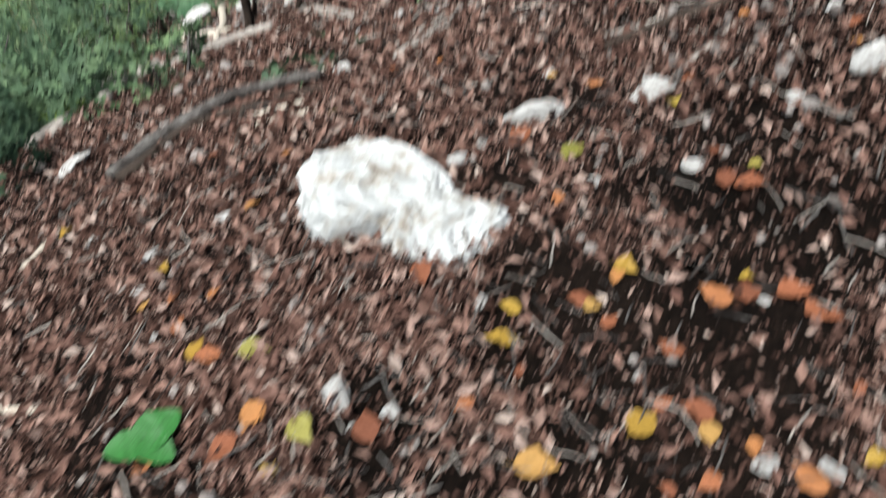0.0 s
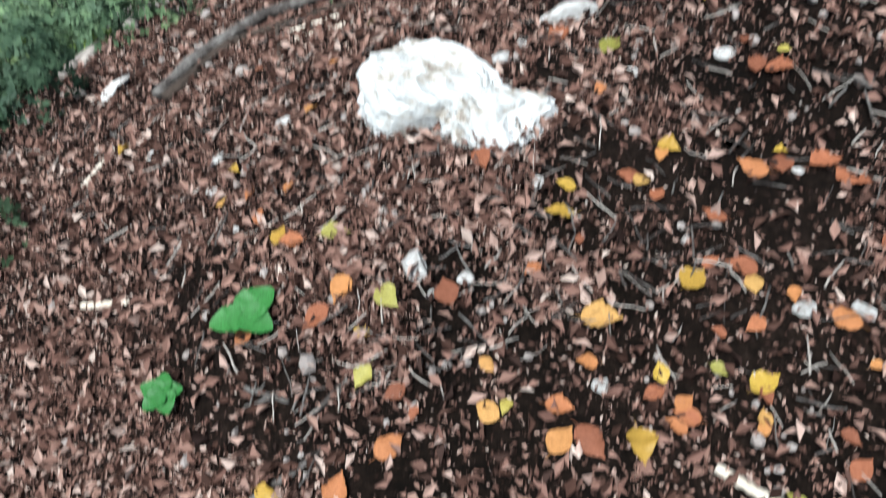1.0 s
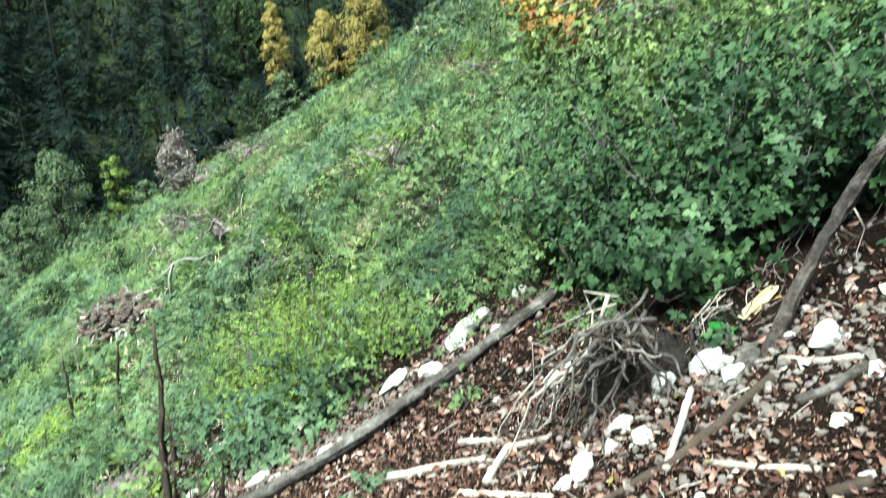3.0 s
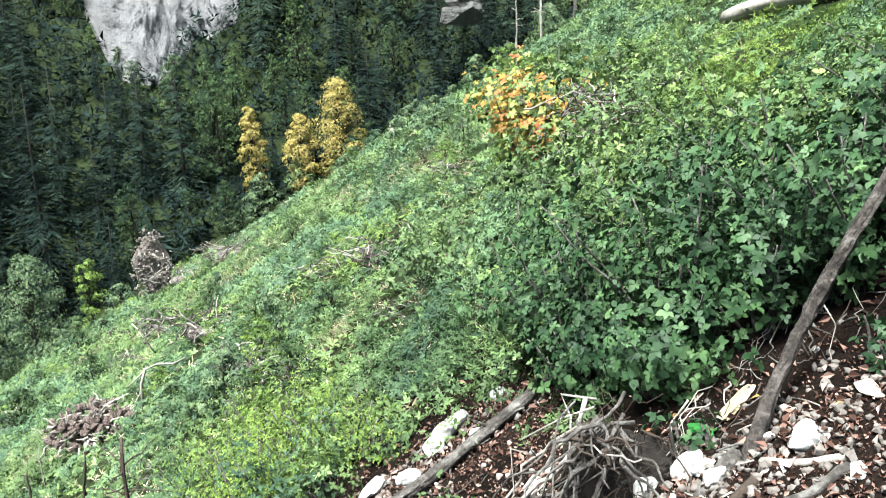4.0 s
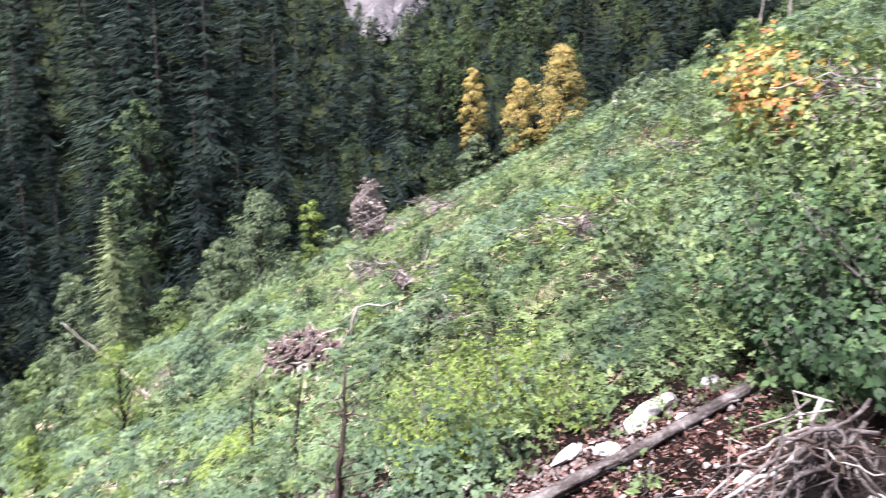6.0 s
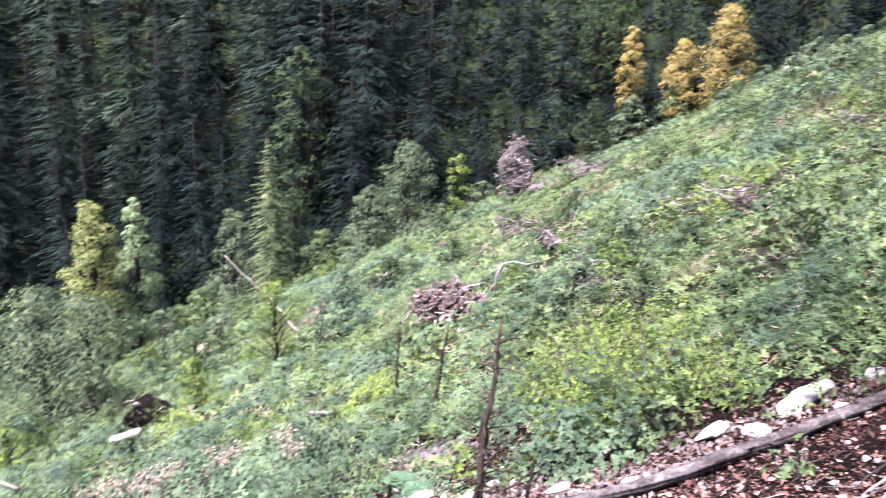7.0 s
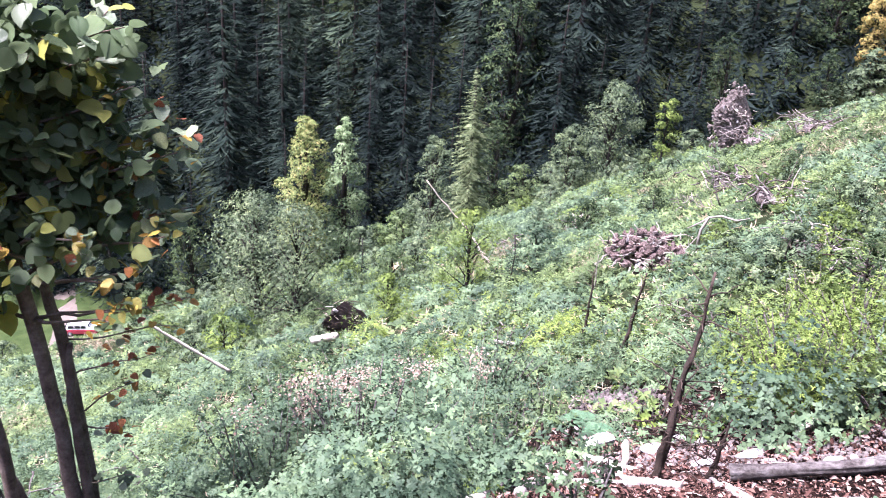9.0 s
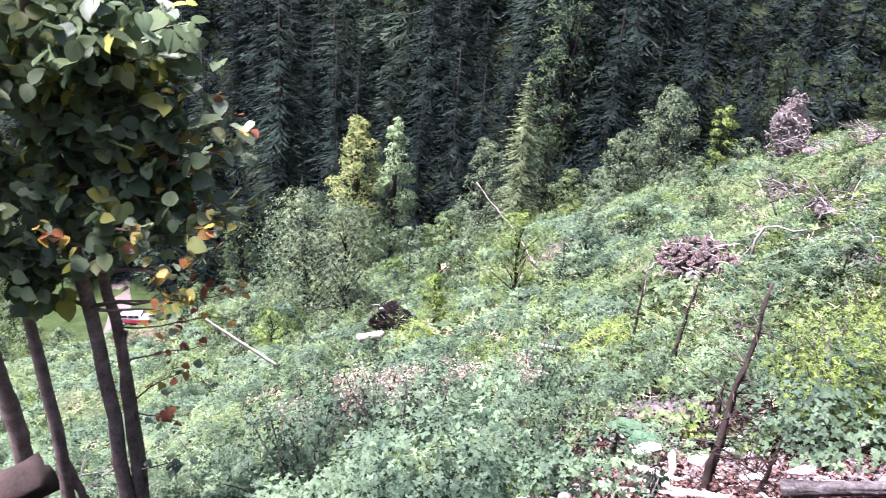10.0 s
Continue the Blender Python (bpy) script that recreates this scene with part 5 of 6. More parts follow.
fallen(-0.07, 0.93, "yellow", 0.070, 0.1)
fallen(-0.52, 0.86, "olive", 0.070, 1.8)
fallen(-0.27, 0.72, "orange", 0.075, 3.5)
fallen(-0.52, 0.66, "orange", 0.075, 5.2)
fallen(-0.38, 0.70, "olive", 0.075, 0.7)
fallen(-0.67, 0.64, "orange", 0.060, 2.4)
fallen(0.19, 0.80, "yellow", 0.080, 4.1)
fallen(0.28, 0.84, "orange", 0.070, 5.8)
fallen(0.30, 0.80, "orange", 0.060, 1.3)
fallen(0.02, 0.69, "orange", 0.085, 3.0)
fallen(0.45, 0.74, "orange", 0.075, 4.7)
fallen(0.09, 0.45, "yellow", 0.080, 0.2)
fallen(-0.33, 0.42, "orange", 0.070, 1.9)
fallen(-0.17, 0.49, "orange", 0.060, 3.6)
fallen(-0.40, 0.54, "yellow", 0.055, 5.3)
fallen(-0.54, 0.33, "yellow", 0.060, 0.8)
fallen(-0.41, 0.34, "orange", 0.075, 2.5)
fallen(-0.42, 0.63, "yellow", 0.040, 4.2)
fallen(-0.48, 0.72, "orange", 0.070, 5.9)
fallen(0.14, 1.13, "orange", 0.045, 1.4)
fallen(0.30, 0.59, "yellow", 0.070, 3.1)
fallen(-0.24, 1.20, "orange", 0.060, 4.8)
fallen(0.07, 1.06, "orange", 0.060, 0.3)
fallen(0.43, 1.46, "orange", 0.080, 2.0)
fallen(0.38, 1.48, "orange", 0.070, 3.7)
fallen(0.33, 1.12, "orange", 0.080, 5.4)
fallen(0.39, 1.13, "orange", 0.080, 0.9)
fallen(0.48, 1.14, "orange", 0.080, 2.6)
fallen(0.51, 1.10, "orange", 0.070, 4.3)
fallen(0.11, 0.55, "orange", 0.050, 6.0)
fallen(-0.85, 1.12, "yellow", 0.045, 1.5)
fallen(-0.65, 0.87, "yellow", 0.060, 3.2)
fallen(-0.62, 0.85, "orange", 0.060, 4.9)
fallen(0.01, 0.45, "orange", 0.080, 0.4)
fallen(-0.04, 0.45, "orange", 0.070, 2.1)
fallen(0.04, 1.57, "olive", 0.085, 3.8)
fallen(0.32, 1.92, "orange", 0.050, 5.5)
fallen(0.28, 1.80, "yellow", 0.060, 1.0)
fallen(0.16, 1.16, "yellow", 0.060, 2.7)
fallen(0.13, 1.01, "orange", 0.050, 4.4)
fallen(-0.06, 1.01, "yellow", 0.050, 6.1)
fallen(-0.24, 1.07, "orange", 0.070, 1.6)
fallen(-1.42, 1.49, "yellow", 0.060, 3.3)
fallen(0.01, 1.37, "orange", 0.050, 5.0)
fallen(-0.72, 0.93, "orange", 0.050, 0.5)
fallen(-0.85, 1.01, "orange", 0.050, 2.2)
fallen(-0.09, 1.63, "orange", 0.090, 3.9)
fallen(0.08, 1.95, "orange", 0.060, 5.6)


def more_leaves():
    rng = np.random.default_rng(35)
    made = 0
    while made < 95:
        d, yaw = math.exp(rng.uniform(math.log(0.5), math.log(4.5))), math.radians(rng.uniform(-44, 40))
        x, y = -math.sin(yaw) * d, math.cos(yaw) * d
        if not bare(np.array(x), np.array(y)) or (abs(x + 0.32) < 0.33 and abs(y - 1.36) < 0.28) or (x < -0.15 and rng.uniform() < 0.7):
            continue
        fallen(x, y, ("orange", "orange", "orange", "orange", "yellow", "olive")[int(rng.integers(0, 6))] if rng.uniform() < 0.75 else "orange", rng.uniform(0.03, 0.06), 0.0, made)
        made += 1


more_leaves()


# ---- dead wood ----
def lying(name, label, category, spots, r0, r1, material, seed, lift=0.0, ends=(0.0, 0.0), group="", bend=0.05, sides=8, knots=0):
    """A log or stick that lies along the ground from spot to spot, its ends raised as given."""
    rng = np.random.default_rng(seed)
    p = np.array([(x, y, float(height(x, y))) for x, y in spots], float)
    p[0, 2] += ends[0]
    p[-1, 2] += ends[1]
    if len(p) == 2:
        p = p[0] + np.linspace(0, 1, 8)[:, None] * (p[1] - p[0])
    t = np.linspace(0, 1, len(p))
    tt = np.linspace(0, 1, max(9, 3 * len(p)))
    q = np.stack([np.interp(tt, t, p[:, k]) for k in range(3)], -1)
    span = np.linalg.norm(q[-1] - q[0])
    wob = np.cumsum(rng.normal(size=q.shape), 0) * bend * span / len(q)
    wob -= tt[:, None] * wob[-1]
    q = q + wob * np.array([1, 1, 0.4])
    r = np.interp(tt, [0, 1], [r0, r1])
    q[:, 2] = np.maximum(q[:, 2], height(q[:, 0], q[:, 1]) - 0.3 * r) + r * 0.75 + lift
    v, quads = tube(q, r * (1 + 0.08 * rng.normal(size=len(r))), sides, 0.07, seed)
    root = thing(name, label, category, group=group, me=soup(name, v, tris_of(quads), material, True))
    for k in range(knots):
        i = int(rng.integers(1, len(q) - 1))
        d = rng.normal(size=3)
        d[2] = abs(d[2])
        d /= np.linalg.norm(d)
        part("branch_stub", soup("branch_stub", *limb(q[i], q[i] + d * (r[i] + rng.uniform(0.03, 0.12)), r[i] * 0.35, r[i] * 0.22, 0.1, 4, 6, 0.1, seed + k), material, True), root)
    return root


lying("fallen_log", "long weathered grey log lying down the slope", "log", ((-1.42, 3.98), (-0.75, 4.32), (-0.1, 4.75), (0.3, 4.92), (0.68, 5.14)), 0.042, 0.034, BARK, 51, 0.05, knots=6, bend=0.03, sides=22)
lying("branch", "dark crooked branch at the edge of the shelf", "branch", ((-1.39, 1.77), (-1.29, 2.12), (-1.08, 2.19), (-0.81, 2.23)), 0.024, 0.013, DARKWOOD, 500, group="branches on the ground")
lying("branch", "grey branch at the edge of the shelf", "branch", ((-2.26, 2.37), (-2.24, 3.08), (-1.76, 3.49)), 0.026, 0.024, GREYWOOD, 501, group="branches on the ground")
lying("branch", "pale barkless stick on the litter", "branch", ((-0.47, 3.44), (-0.22, 3.30), (0.04, 3.10)), 0.023, 0.018, GREYWOOD, 502, group="branches on the ground")
lying("branch", "grey stick on the litter", "branch", ((-0.09, 3.49), (0.13, 3.21)), 0.020, 0.018, GREYWOOD, 503, group="branches on the ground")
lying("branch", "bent grey root on the litter", "branch", ((0.03, 2.83), (0.13, 3.12), (0.31, 3.03)), 0.019, 0.015, GREYWOOD, 504, group="branches on the ground")
lying("branch", "long dark branch across the litter", "branch", ((0.10, 2.20), (0.37, 2.34), (0.65, 2.42), (0.80, 2.49), (1.08, 2.66)), 0.014, 0.020, DARKWOOD, 505, group="branches on the ground")
lying("twig", "grey stick lying across the litter", "branch", ((0.76, 2.34), (0.89, 2.19), (1.02, 2.07)), 0.012, 0.013, GREYWOOD, 506, group="branches on the ground")
lying("twig", "thin grey twig on the litter", "branch", ((-0.61, 2.45), (-0.45, 2.75)), 0.009, 0.007, GREYWOOD, 507, group="branches on the ground")
lying("twig", "thin brown twig on the litter", "branch", ((0.28, 1.93), (0.46, 2.23)), 0.007, 0.006, BARK, 508, group="branches on the ground")
lying("twig", "pale split stick on the litter", "branch", ((-0.96, 1.96), (-0.76, 1.99)), 0.010, 0.008, PALEWOOD, 509, group="branches on the ground")
lying("twig", "grey stick below the log", "branch", ((-1.55, 4.04), (-0.87, 3.09)), 0.018, 0.011, GREYWOOD, 510, group="branches on the ground")
lying("twig", "pale thin stick on the litter", "branch", ((-0.96, 2.35), (-0.87, 2.54)), 0.009, 0.007, PALEWOOD, 511, group="branches on the ground")
lying("branch", "grey branch on stony ground", "branch", ((1.14, 2.77), (1.23, 2.62), (1.33, 2.52)), 0.016, 0.013, GREYWOOD, 512, group="branches on the ground")
lying("branch", "brown branch on stony ground", "branch", ((1.08, 2.44), (1.18, 2.43), (1.31, 2.47)), 0.023, 0.019, BARK, 513, group="branches on the ground")
lying("branch", "dark rotten branch on the litter", "branch", ((0.99, 1.96), (1.10, 1.94)), 0.018, 0.017, DARKWOOD, 514, group="branches on the ground")
lying("twig", "thin twig on the litter", "branch", ((0.29, 1.95), (0.50, 2.25)), 0.007, 0.006, GREYWOOD, 515, group="branches on the ground")
lying("twig", "brown stick among stones", "branch", ((0.98, 2.99), (1.13, 2.98)), 0.012, 0.010, BARK, 516, group="branches on the ground")
lying("twig", "pale piece of split wood on the litter", "branch", ((-0.08, 2.84), (0.27, 2.50)), 0.015, 0.009, PALEWOOD, 517, group="branches on the ground")
lying("twig", "thin grey twig on the litter", "branch", ((-0.61, 2.49), (-0.45, 2.84)), 0.009, 0.008, GREYWOOD, 518, group="branches on the ground")
lying("twig", "grey twig at the edge of the herbs", "branch", ((-2.32, 3.87), (-1.88, 3.73)), 0.024, 0.015, GREYWOOD, 519, group="branches on the ground")
lying("twig", "grey stick below the log", "branch", ((-1.41, 3.87), (-0.91, 3.19)), 0.021, 0.015, GREYWOOD, 520, group="branches on the ground")
lying("branch", "grey log end among herbs", "branch", ((-2.24, 3.48), (-2.11, 2.77)), 0.033, 0.035, GREYWOOD, 521, group="branches on the ground")
lying("branch", "grey stick on stony ground", "branch", ((-1.92, 3.63), (-1.57, 3.63)), 0.029, 0.028, GREYWOOD, 522, group="branches on the ground")
lying("twig", "bent pale stick on stony ground", "branch", ((-2.51, 4.97), (-2.26, 4.42), (-2.03, 3.83)), 0.029, 0.019, PALEWOOD, 523, group="branches on the ground")
lying("twig", "thin dark branch on stony ground", "branch", ((-1.66, 5.29), (-1.15, 5.54)), 0.019, 0.019, DARKWOOD, 524, group="branches on the ground")
lying("branch", "pale piece of wood on stony ground", "branch", ((-1.38, 5.32), (-1.28, 5.56)), 0.032, 0.028, PALEWOOD, 525, group="branches on the ground")
lying("branch", "brown twig in the litter", "branch", ((-0.58, 0.32), (-0.48, 0.39)), 0.008, 0.006, BARK, 526, group="branches on the ground")
lying("twig", "brown twig in the litter", "branch", ((-0.49, 0.47), (-0.43, 0.54)), 0.006, 0.005, BARK, 527, group="branches on the ground")
lying("twig", "dark twig in the litter", "branch", ((-0.64, 0.53), (-0.54, 0.50)), 0.006, 0.004, BARK, 528, group="branches on the ground")
lying("branch", "pale stick in the litter", "branch", ((0.21, 0.43), (0.31, 0.37)), 0.009, 0.011, PALEWOOD, 529, group="branches on the ground")
lying("branch", "pale splinter in the litter", "branch", ((-1.22, 0.83), (-1.04, 0.79)), 0.011, 0.007, PALEWOOD, 530, group="branches on the ground")
lying("twig", "pale twig in the litter", "branch", ((-1.55, 1.38), (-1.50, 1.54)), 0.010, 0.010, PALEWOOD, 531, group="branches on the ground")
lying("twig", "dark twig in the litter", "branch", ((0.39, 0.93), (0.47, 1.00)), 0.005, 0.005, DARKWOOD, 532, group="branches on the ground")
lying("twig", "long thin grey branch on the litter", "branch", ((0.11, 2.28), (0.29, 2.33), (0.46, 2.35)), 0.009, 0.009, GREYWOOD, 533, group="branches on the ground")
lying("branch", "pale grey branch at the edge of the herbs", "branch", ((-2.24, 2.49), (-2.36, 2.98), (-2.77, 3.96)), 0.023, 0.036, GREYWOOD, 534, group="branches on the ground")
lying("twig", "dark branch at the edge of the herbs", "branch", ((-1.57, 2.54), (-1.60, 2.79), (-1.62, 3.02)), 0.015, 0.014, DARKWOOD, 535, group="branches on the ground")
lying("branch", "thick dark branch along the edge of the shelf", "branch", ((-1.43, 1.79), (-1.38, 2.02), (-1.19, 2.28), (-1.02, 2.35), (-0.86, 2.35)), 0.023, 0.018, BARK, 536, 0.02, group="branches on the ground")
lying("twig", "dark stick across a branch", "branch", ((-0.93, 1.69), (-1.17, 2.37)), 0.007, 0.009, DARKWOOD, 537, group="branches on the ground")
lying("branch", "pale stick among herbs", "branch", ((-2.66, 4.43), (-2.02, 4.03)), 0.030, 0.022, PALEWOOD, 538, group="branches on the ground")
lying("twig", "pale stick beside a branch", "branch", ((-1.01, 2.06), (-0.84, 2.11)), 0.012, 0.010, PALEWOOD, 539, group="branches on the ground")
lying("twig", "thin grey branch on the litter", "branch", ((-0.64, 2.61), (-0.49, 2.89)), 0.009, 0.010, GREYWOOD, 540, group="branches on the ground")
lying("wood_stub", "pale barkless stub of a branch sticking up", "branch", ((0.64, 2.39), (0.78, 2.64)), 0.017, 0.013, GREYWOOD, 560, ends=(-0.02, 0.14), group="branches on the ground")
slab = thing("wood_slab", "yellow split slab of wood on the bank", "wood", me=stone_mesh("wood_slab", (0.17, 0.05, 0.03), 561, YELLOWWOOD, 4, 10))
slab.matrix_basis = lie(1.23, 3.29, 0.02, -0.69)


def leaning_log():
    way = np.array([(1.06, 2.80, 0.02), (1.14, 2.88, 0.18), (1.29, 3.06, 0.40), (1.44, 3.19, 0.60), (1.53, 3.22, 0.76), (1.62, 3.24, 0.93), (1.79, 3.24, 1.24), (1.97, 3.22, 1.60)])
    tt = np.linspace(0, 7, 44)
    line = np.stack([np.interp(tt, np.arange(8), way[:, k]) for k in range(3)], -1) + np.random.default_rng(6).normal(0, 0.0022, (44, 3))
    v, q = tube(line, np.interp(tt, np.arange(8), [0.044, 0.036, 0.029, 0.026, 0.030, 0.026, 0.024, 0.021]), 26, 0.085, 5)
    root = thing("leaning_log", "weathered bare trunk leaning up against the bank", "log", me=soup("leaning_log", v, tris_of(q), FURROWED, True))
    for k, (a, b) in enumerate((((1.10, 2.88, 0.20), (0.86, 2.72, 0.06)), ((1.08, 2.86, 0.12), (1.22, 2.70, 0.12)), ((1.06, 2.84, 0.12), (0.9, 2.95, 0.05)))):
        part("root", soup("root", *limb(a, b, 0.035, 0.014, 0.2, 7, 7, 0.1, 60 + k), BARK, True), root)


leaning_log()


# black soil that also paints the dark of the hollows behind torn roots
SHADEDEARTH = rough_material("shaded_black_earth", [(0.3, (0.006, 0.005, 0.004)), (0.55, (0.016, 0.012, 0.010)), (0.75, (0.05, 0.04, 0.033))], 8.0, 40.0, 0.95, 1.0, 0.03)


def root_wad():
    """A torn-out stump: a dark mound bristling with roots."""
    rng = np.random.default_rng(71)
    root = thing("root_wad", "tangled dark roots of a torn-out stump", "roots", on(0.54, 3.05))
    part("root_mound", stone_mesh("root_mound", (0.27, 0.22, 0.22), 73, SHADEDEARTH, 4, 4), root).location = (0.14, 0.16, 0.12)
    for k in range(40):
        a = rng.uniform(2.4, 5.6)
        reach = rng.uniform(0.22, 0.55)
        start = np.array([0.08, 0.06, 0.38]) + rng.normal(0, 0.09, 3)
        x, y = 0.05 + math.cos(a) * reach * 1.1, 0.05 + math.sin(a) * reach * 0.9
        z = float(height(0.60 + x, 3.05 + y)) - float(height(0.60, 3.05)) + (0.0 if k % 3 else rng.uniform(0.1, 0.35))
        part("root", soup("root", *limb(start, (x, y, z), rng.uniform(0.004, 0.014), 0.003, 0.5, 9, 6, 0.1, 74 + k), (BARK, DARKWOOD, BARK, BARK, GREYWOOD)[k % 5], True), root)
    for k in range(110):
        a, start = rng.uniform(0, 6.28), np.array([0.12, 0.08, 0.24]) + rng.normal(0, 0.11, 3)
        part("rootlet", soup("rootlet", *limb(start, start + np.array([math.cos(a) * 0.18, math.sin(a) * 0.14, rng.normal(0.0, 0.09)]), 0.0025, 0.0012, 0.6, 6, 4, 0.0, 120 + k), DARKWOOD, True), root)


root_wad()


def bank_roots():
    """Thin roots hanging out of the dark bank under the bushes."""
    rng = np.random.default_rng(77)
    root = thing("bank_roots", "thin brown roots hanging out of a dark earth bank", "roots", on(1.6, 3.4))
    for k in range(60):
        x, y = rng.uniform(-0.6, 0.9), rng.uniform(-0.1, 0.45)
        x2, y2 = x - rng.uniform(-0.1, 0.3), y - rng.uniform(0.1, 0.4)
        z, z2 = (float(height(1.6 + a, 3.4 + b)) - root.location[2] for a, b in ((x, y), (x2, y2)))
        part("root", soup("root", *limb((x, y, z + 0.01 + rng.uniform(0, 0.1)), (x2, y2, z2 + 0.01), rng.uniform(0.002, 0.006), 0.0015, 0.45, 8, 5, 0.05, 780 + k), (BARK, DARKWOOD, GREYWOOD)[k % 3], True), root)


bank_roots()


def brush_heap(x, y, wide, high, count, seed, label="heap of dead grey branches and earth", earth=True, material=None):
    """A heap of cut branches; each one its own part."""
    rng = np.random.default_rng(seed)
    root = thing("brush_heap", label, "brush heap", on(x, y, 0.10 + 0.06 * high), "brush heaps")
    if earth:
        part("earth", stone_mesh("earth", (wide * 0.22, wide * 0.17, high * 0.3), seed, ROOTEARTH, 3, 9), root).location = (0, 0, high * 0.12)
    for k in range(int(count * 1.8)):
        a, el = rng.uniform(0, 6.28), rng.normal(0.15, 0.4)
        d = np.array([math.cos(a) * math.cos(el), math.sin(a) * math.cos(el), math.sin(el)])
        c = np.array([rng.normal(0, wide * 0.3), rng.normal(0, wide * 0.26), high * rng.uniform(0.1, 0.75)])
        ln = wide * rng.uniform(0.07, 0.24 if k % 9 else 0.45)
        part("branch", soup("branch", *limb(c - d * ln, c + d * ln, wide * 0.012, wide * 0.005, 0.25, 5, 5, 0.05, seed + k), material or (GREYWOOD, BARK, DARKWOOD, BARK, ROOTEARTH)[k % 5], True), root)
    return root


def root_plate(x, y, wide, high, seed, label, turn=0.0, earth=None):
    """An upturned root plate: a thick disc of earth and stones set on edge, torn roots over its face, its trunk lying behind."""
    rng = np.random.default_rng(seed)
    root = thing("root_plate", label, "root plate", on(x, y, -0.12 * high), "upturned root plates")
    root.rotation_euler = (-0.6 if earth is LOAM else 0, 0, turn)
    part("earth", stone_mesh("earth", (wide * 0.50, wide * 0.14, high * 0.46), seed, earth or ROOTEARTH, 4, 14), root).location = (0, 0.05 * wide, high * 0.44)
    dark = earth is SHADEDEARTH
    for k in range(8 if dark else 150):
        a, rr = rng.uniform(0, 6.28), rng.uniform(0.0, 1.0) ** 0.5
        ob = part("clod", STONES[k % 6] if k % 14 == 0 else (LOAM_CLODS if earth is LOAM else CLODS)[k % 4], root)
        sz = wide * rng.uniform(0.02, 0.055)
        ob.matrix_basis = Matrix.Translation((math.cos(a) * rr * wide * 0.44, -wide * (0.12 - 0.08 * rr) + rng.normal(0, 0.01) * wide, high * 0.44 + math.sin(a) * rr * high * 0.44)) @ Euler(rng.uniform(0, 6, 3)).to_matrix().to_4x4() @ Matrix.Diagonal((sz * 1.3, sz, sz, 1))
    for k in range(110):
        a, rr = rng.uniform(0, 6.28), rng.uniform(0.1, 1.0) ** 0.6
        c = np.array([math.cos(a) * rr * wide * 0.46, -wide * (0.13 - 0.07 * rr), high * 0.44 + math.sin(a) * rr * high * 0.46])
        way = rng.normal(0, 1, 3) * np.array([1.7, 0.45, 0.7]) + np.array([math.cos(a) * 0.6 * rr, -0.3, math.sin(a) * 0.6 * rr])
        e = c + way / np.linalg.norm(way) * wide * rng.uniform(0.05, 0.14 if k % 12 else 0.34)
        thick = wide * rng.uniform(0.004, 0.011)
        part("root", soup("root", *limb(c, e, thick, 0.35 * thick, 0.28, 5, 4, 0.08, seed + k), (DARKWOOD, BARK, DARKWOOD, PALEWOOD if c[2] > 0.5 * high else DARKWOOD, DARKWOOD)[k % 5] if dark else (GREYWOOD, BARK, PALEWOOD, GREYWOOD, GREYWOOD)[k % 5], True), root)
    part("log", soup("log", *limb((0.25 * wide, -0.1 * wide, high * 0.22), (wide * 0.62, -wide * 0.35, high * 0.02), wide * 0.08, wide * 0.05, 0.03, 7, 10, 0.05, seed), DARKWOOD if dark else GREYWOOD, True), root)
    return root


def dead_stem(x, y, top, r, seed, label, lean=(0.0, 0.0), twigs=0, material=None, name="dead_stem"):
    """A standing dead stem with broken side twigs."""
    rng = np.random.default_rng(seed)
    root = thing(name, label, "dead stem", on(x, y, -0.05), "standing dead stems")
    tip = np.array([lean[0], lean[1], top])
    part("stem", soup("stem", *limb((0, 0, 0), tip, r, r * 0.2, 0.09, 18, 9, 0.3, seed), material or DARKWOOD, True), root)
    for k in range(twigs):
        f = rng.uniform(0.25, 0.95)
        a = rng.uniform(0, 6.28)
        part("twig", soup("twig", *limb(tip * f, tip * f + np.array([math.cos(a), math.sin(a), rng.uniform(-0.1, 0.5)]) * top * rng.uniform(0.06, 0.2), r * 0.22, r * 0.08, 0.2, 5, 5, 0.0, seed + k), material or DARKWOOD, True), root)
    return root


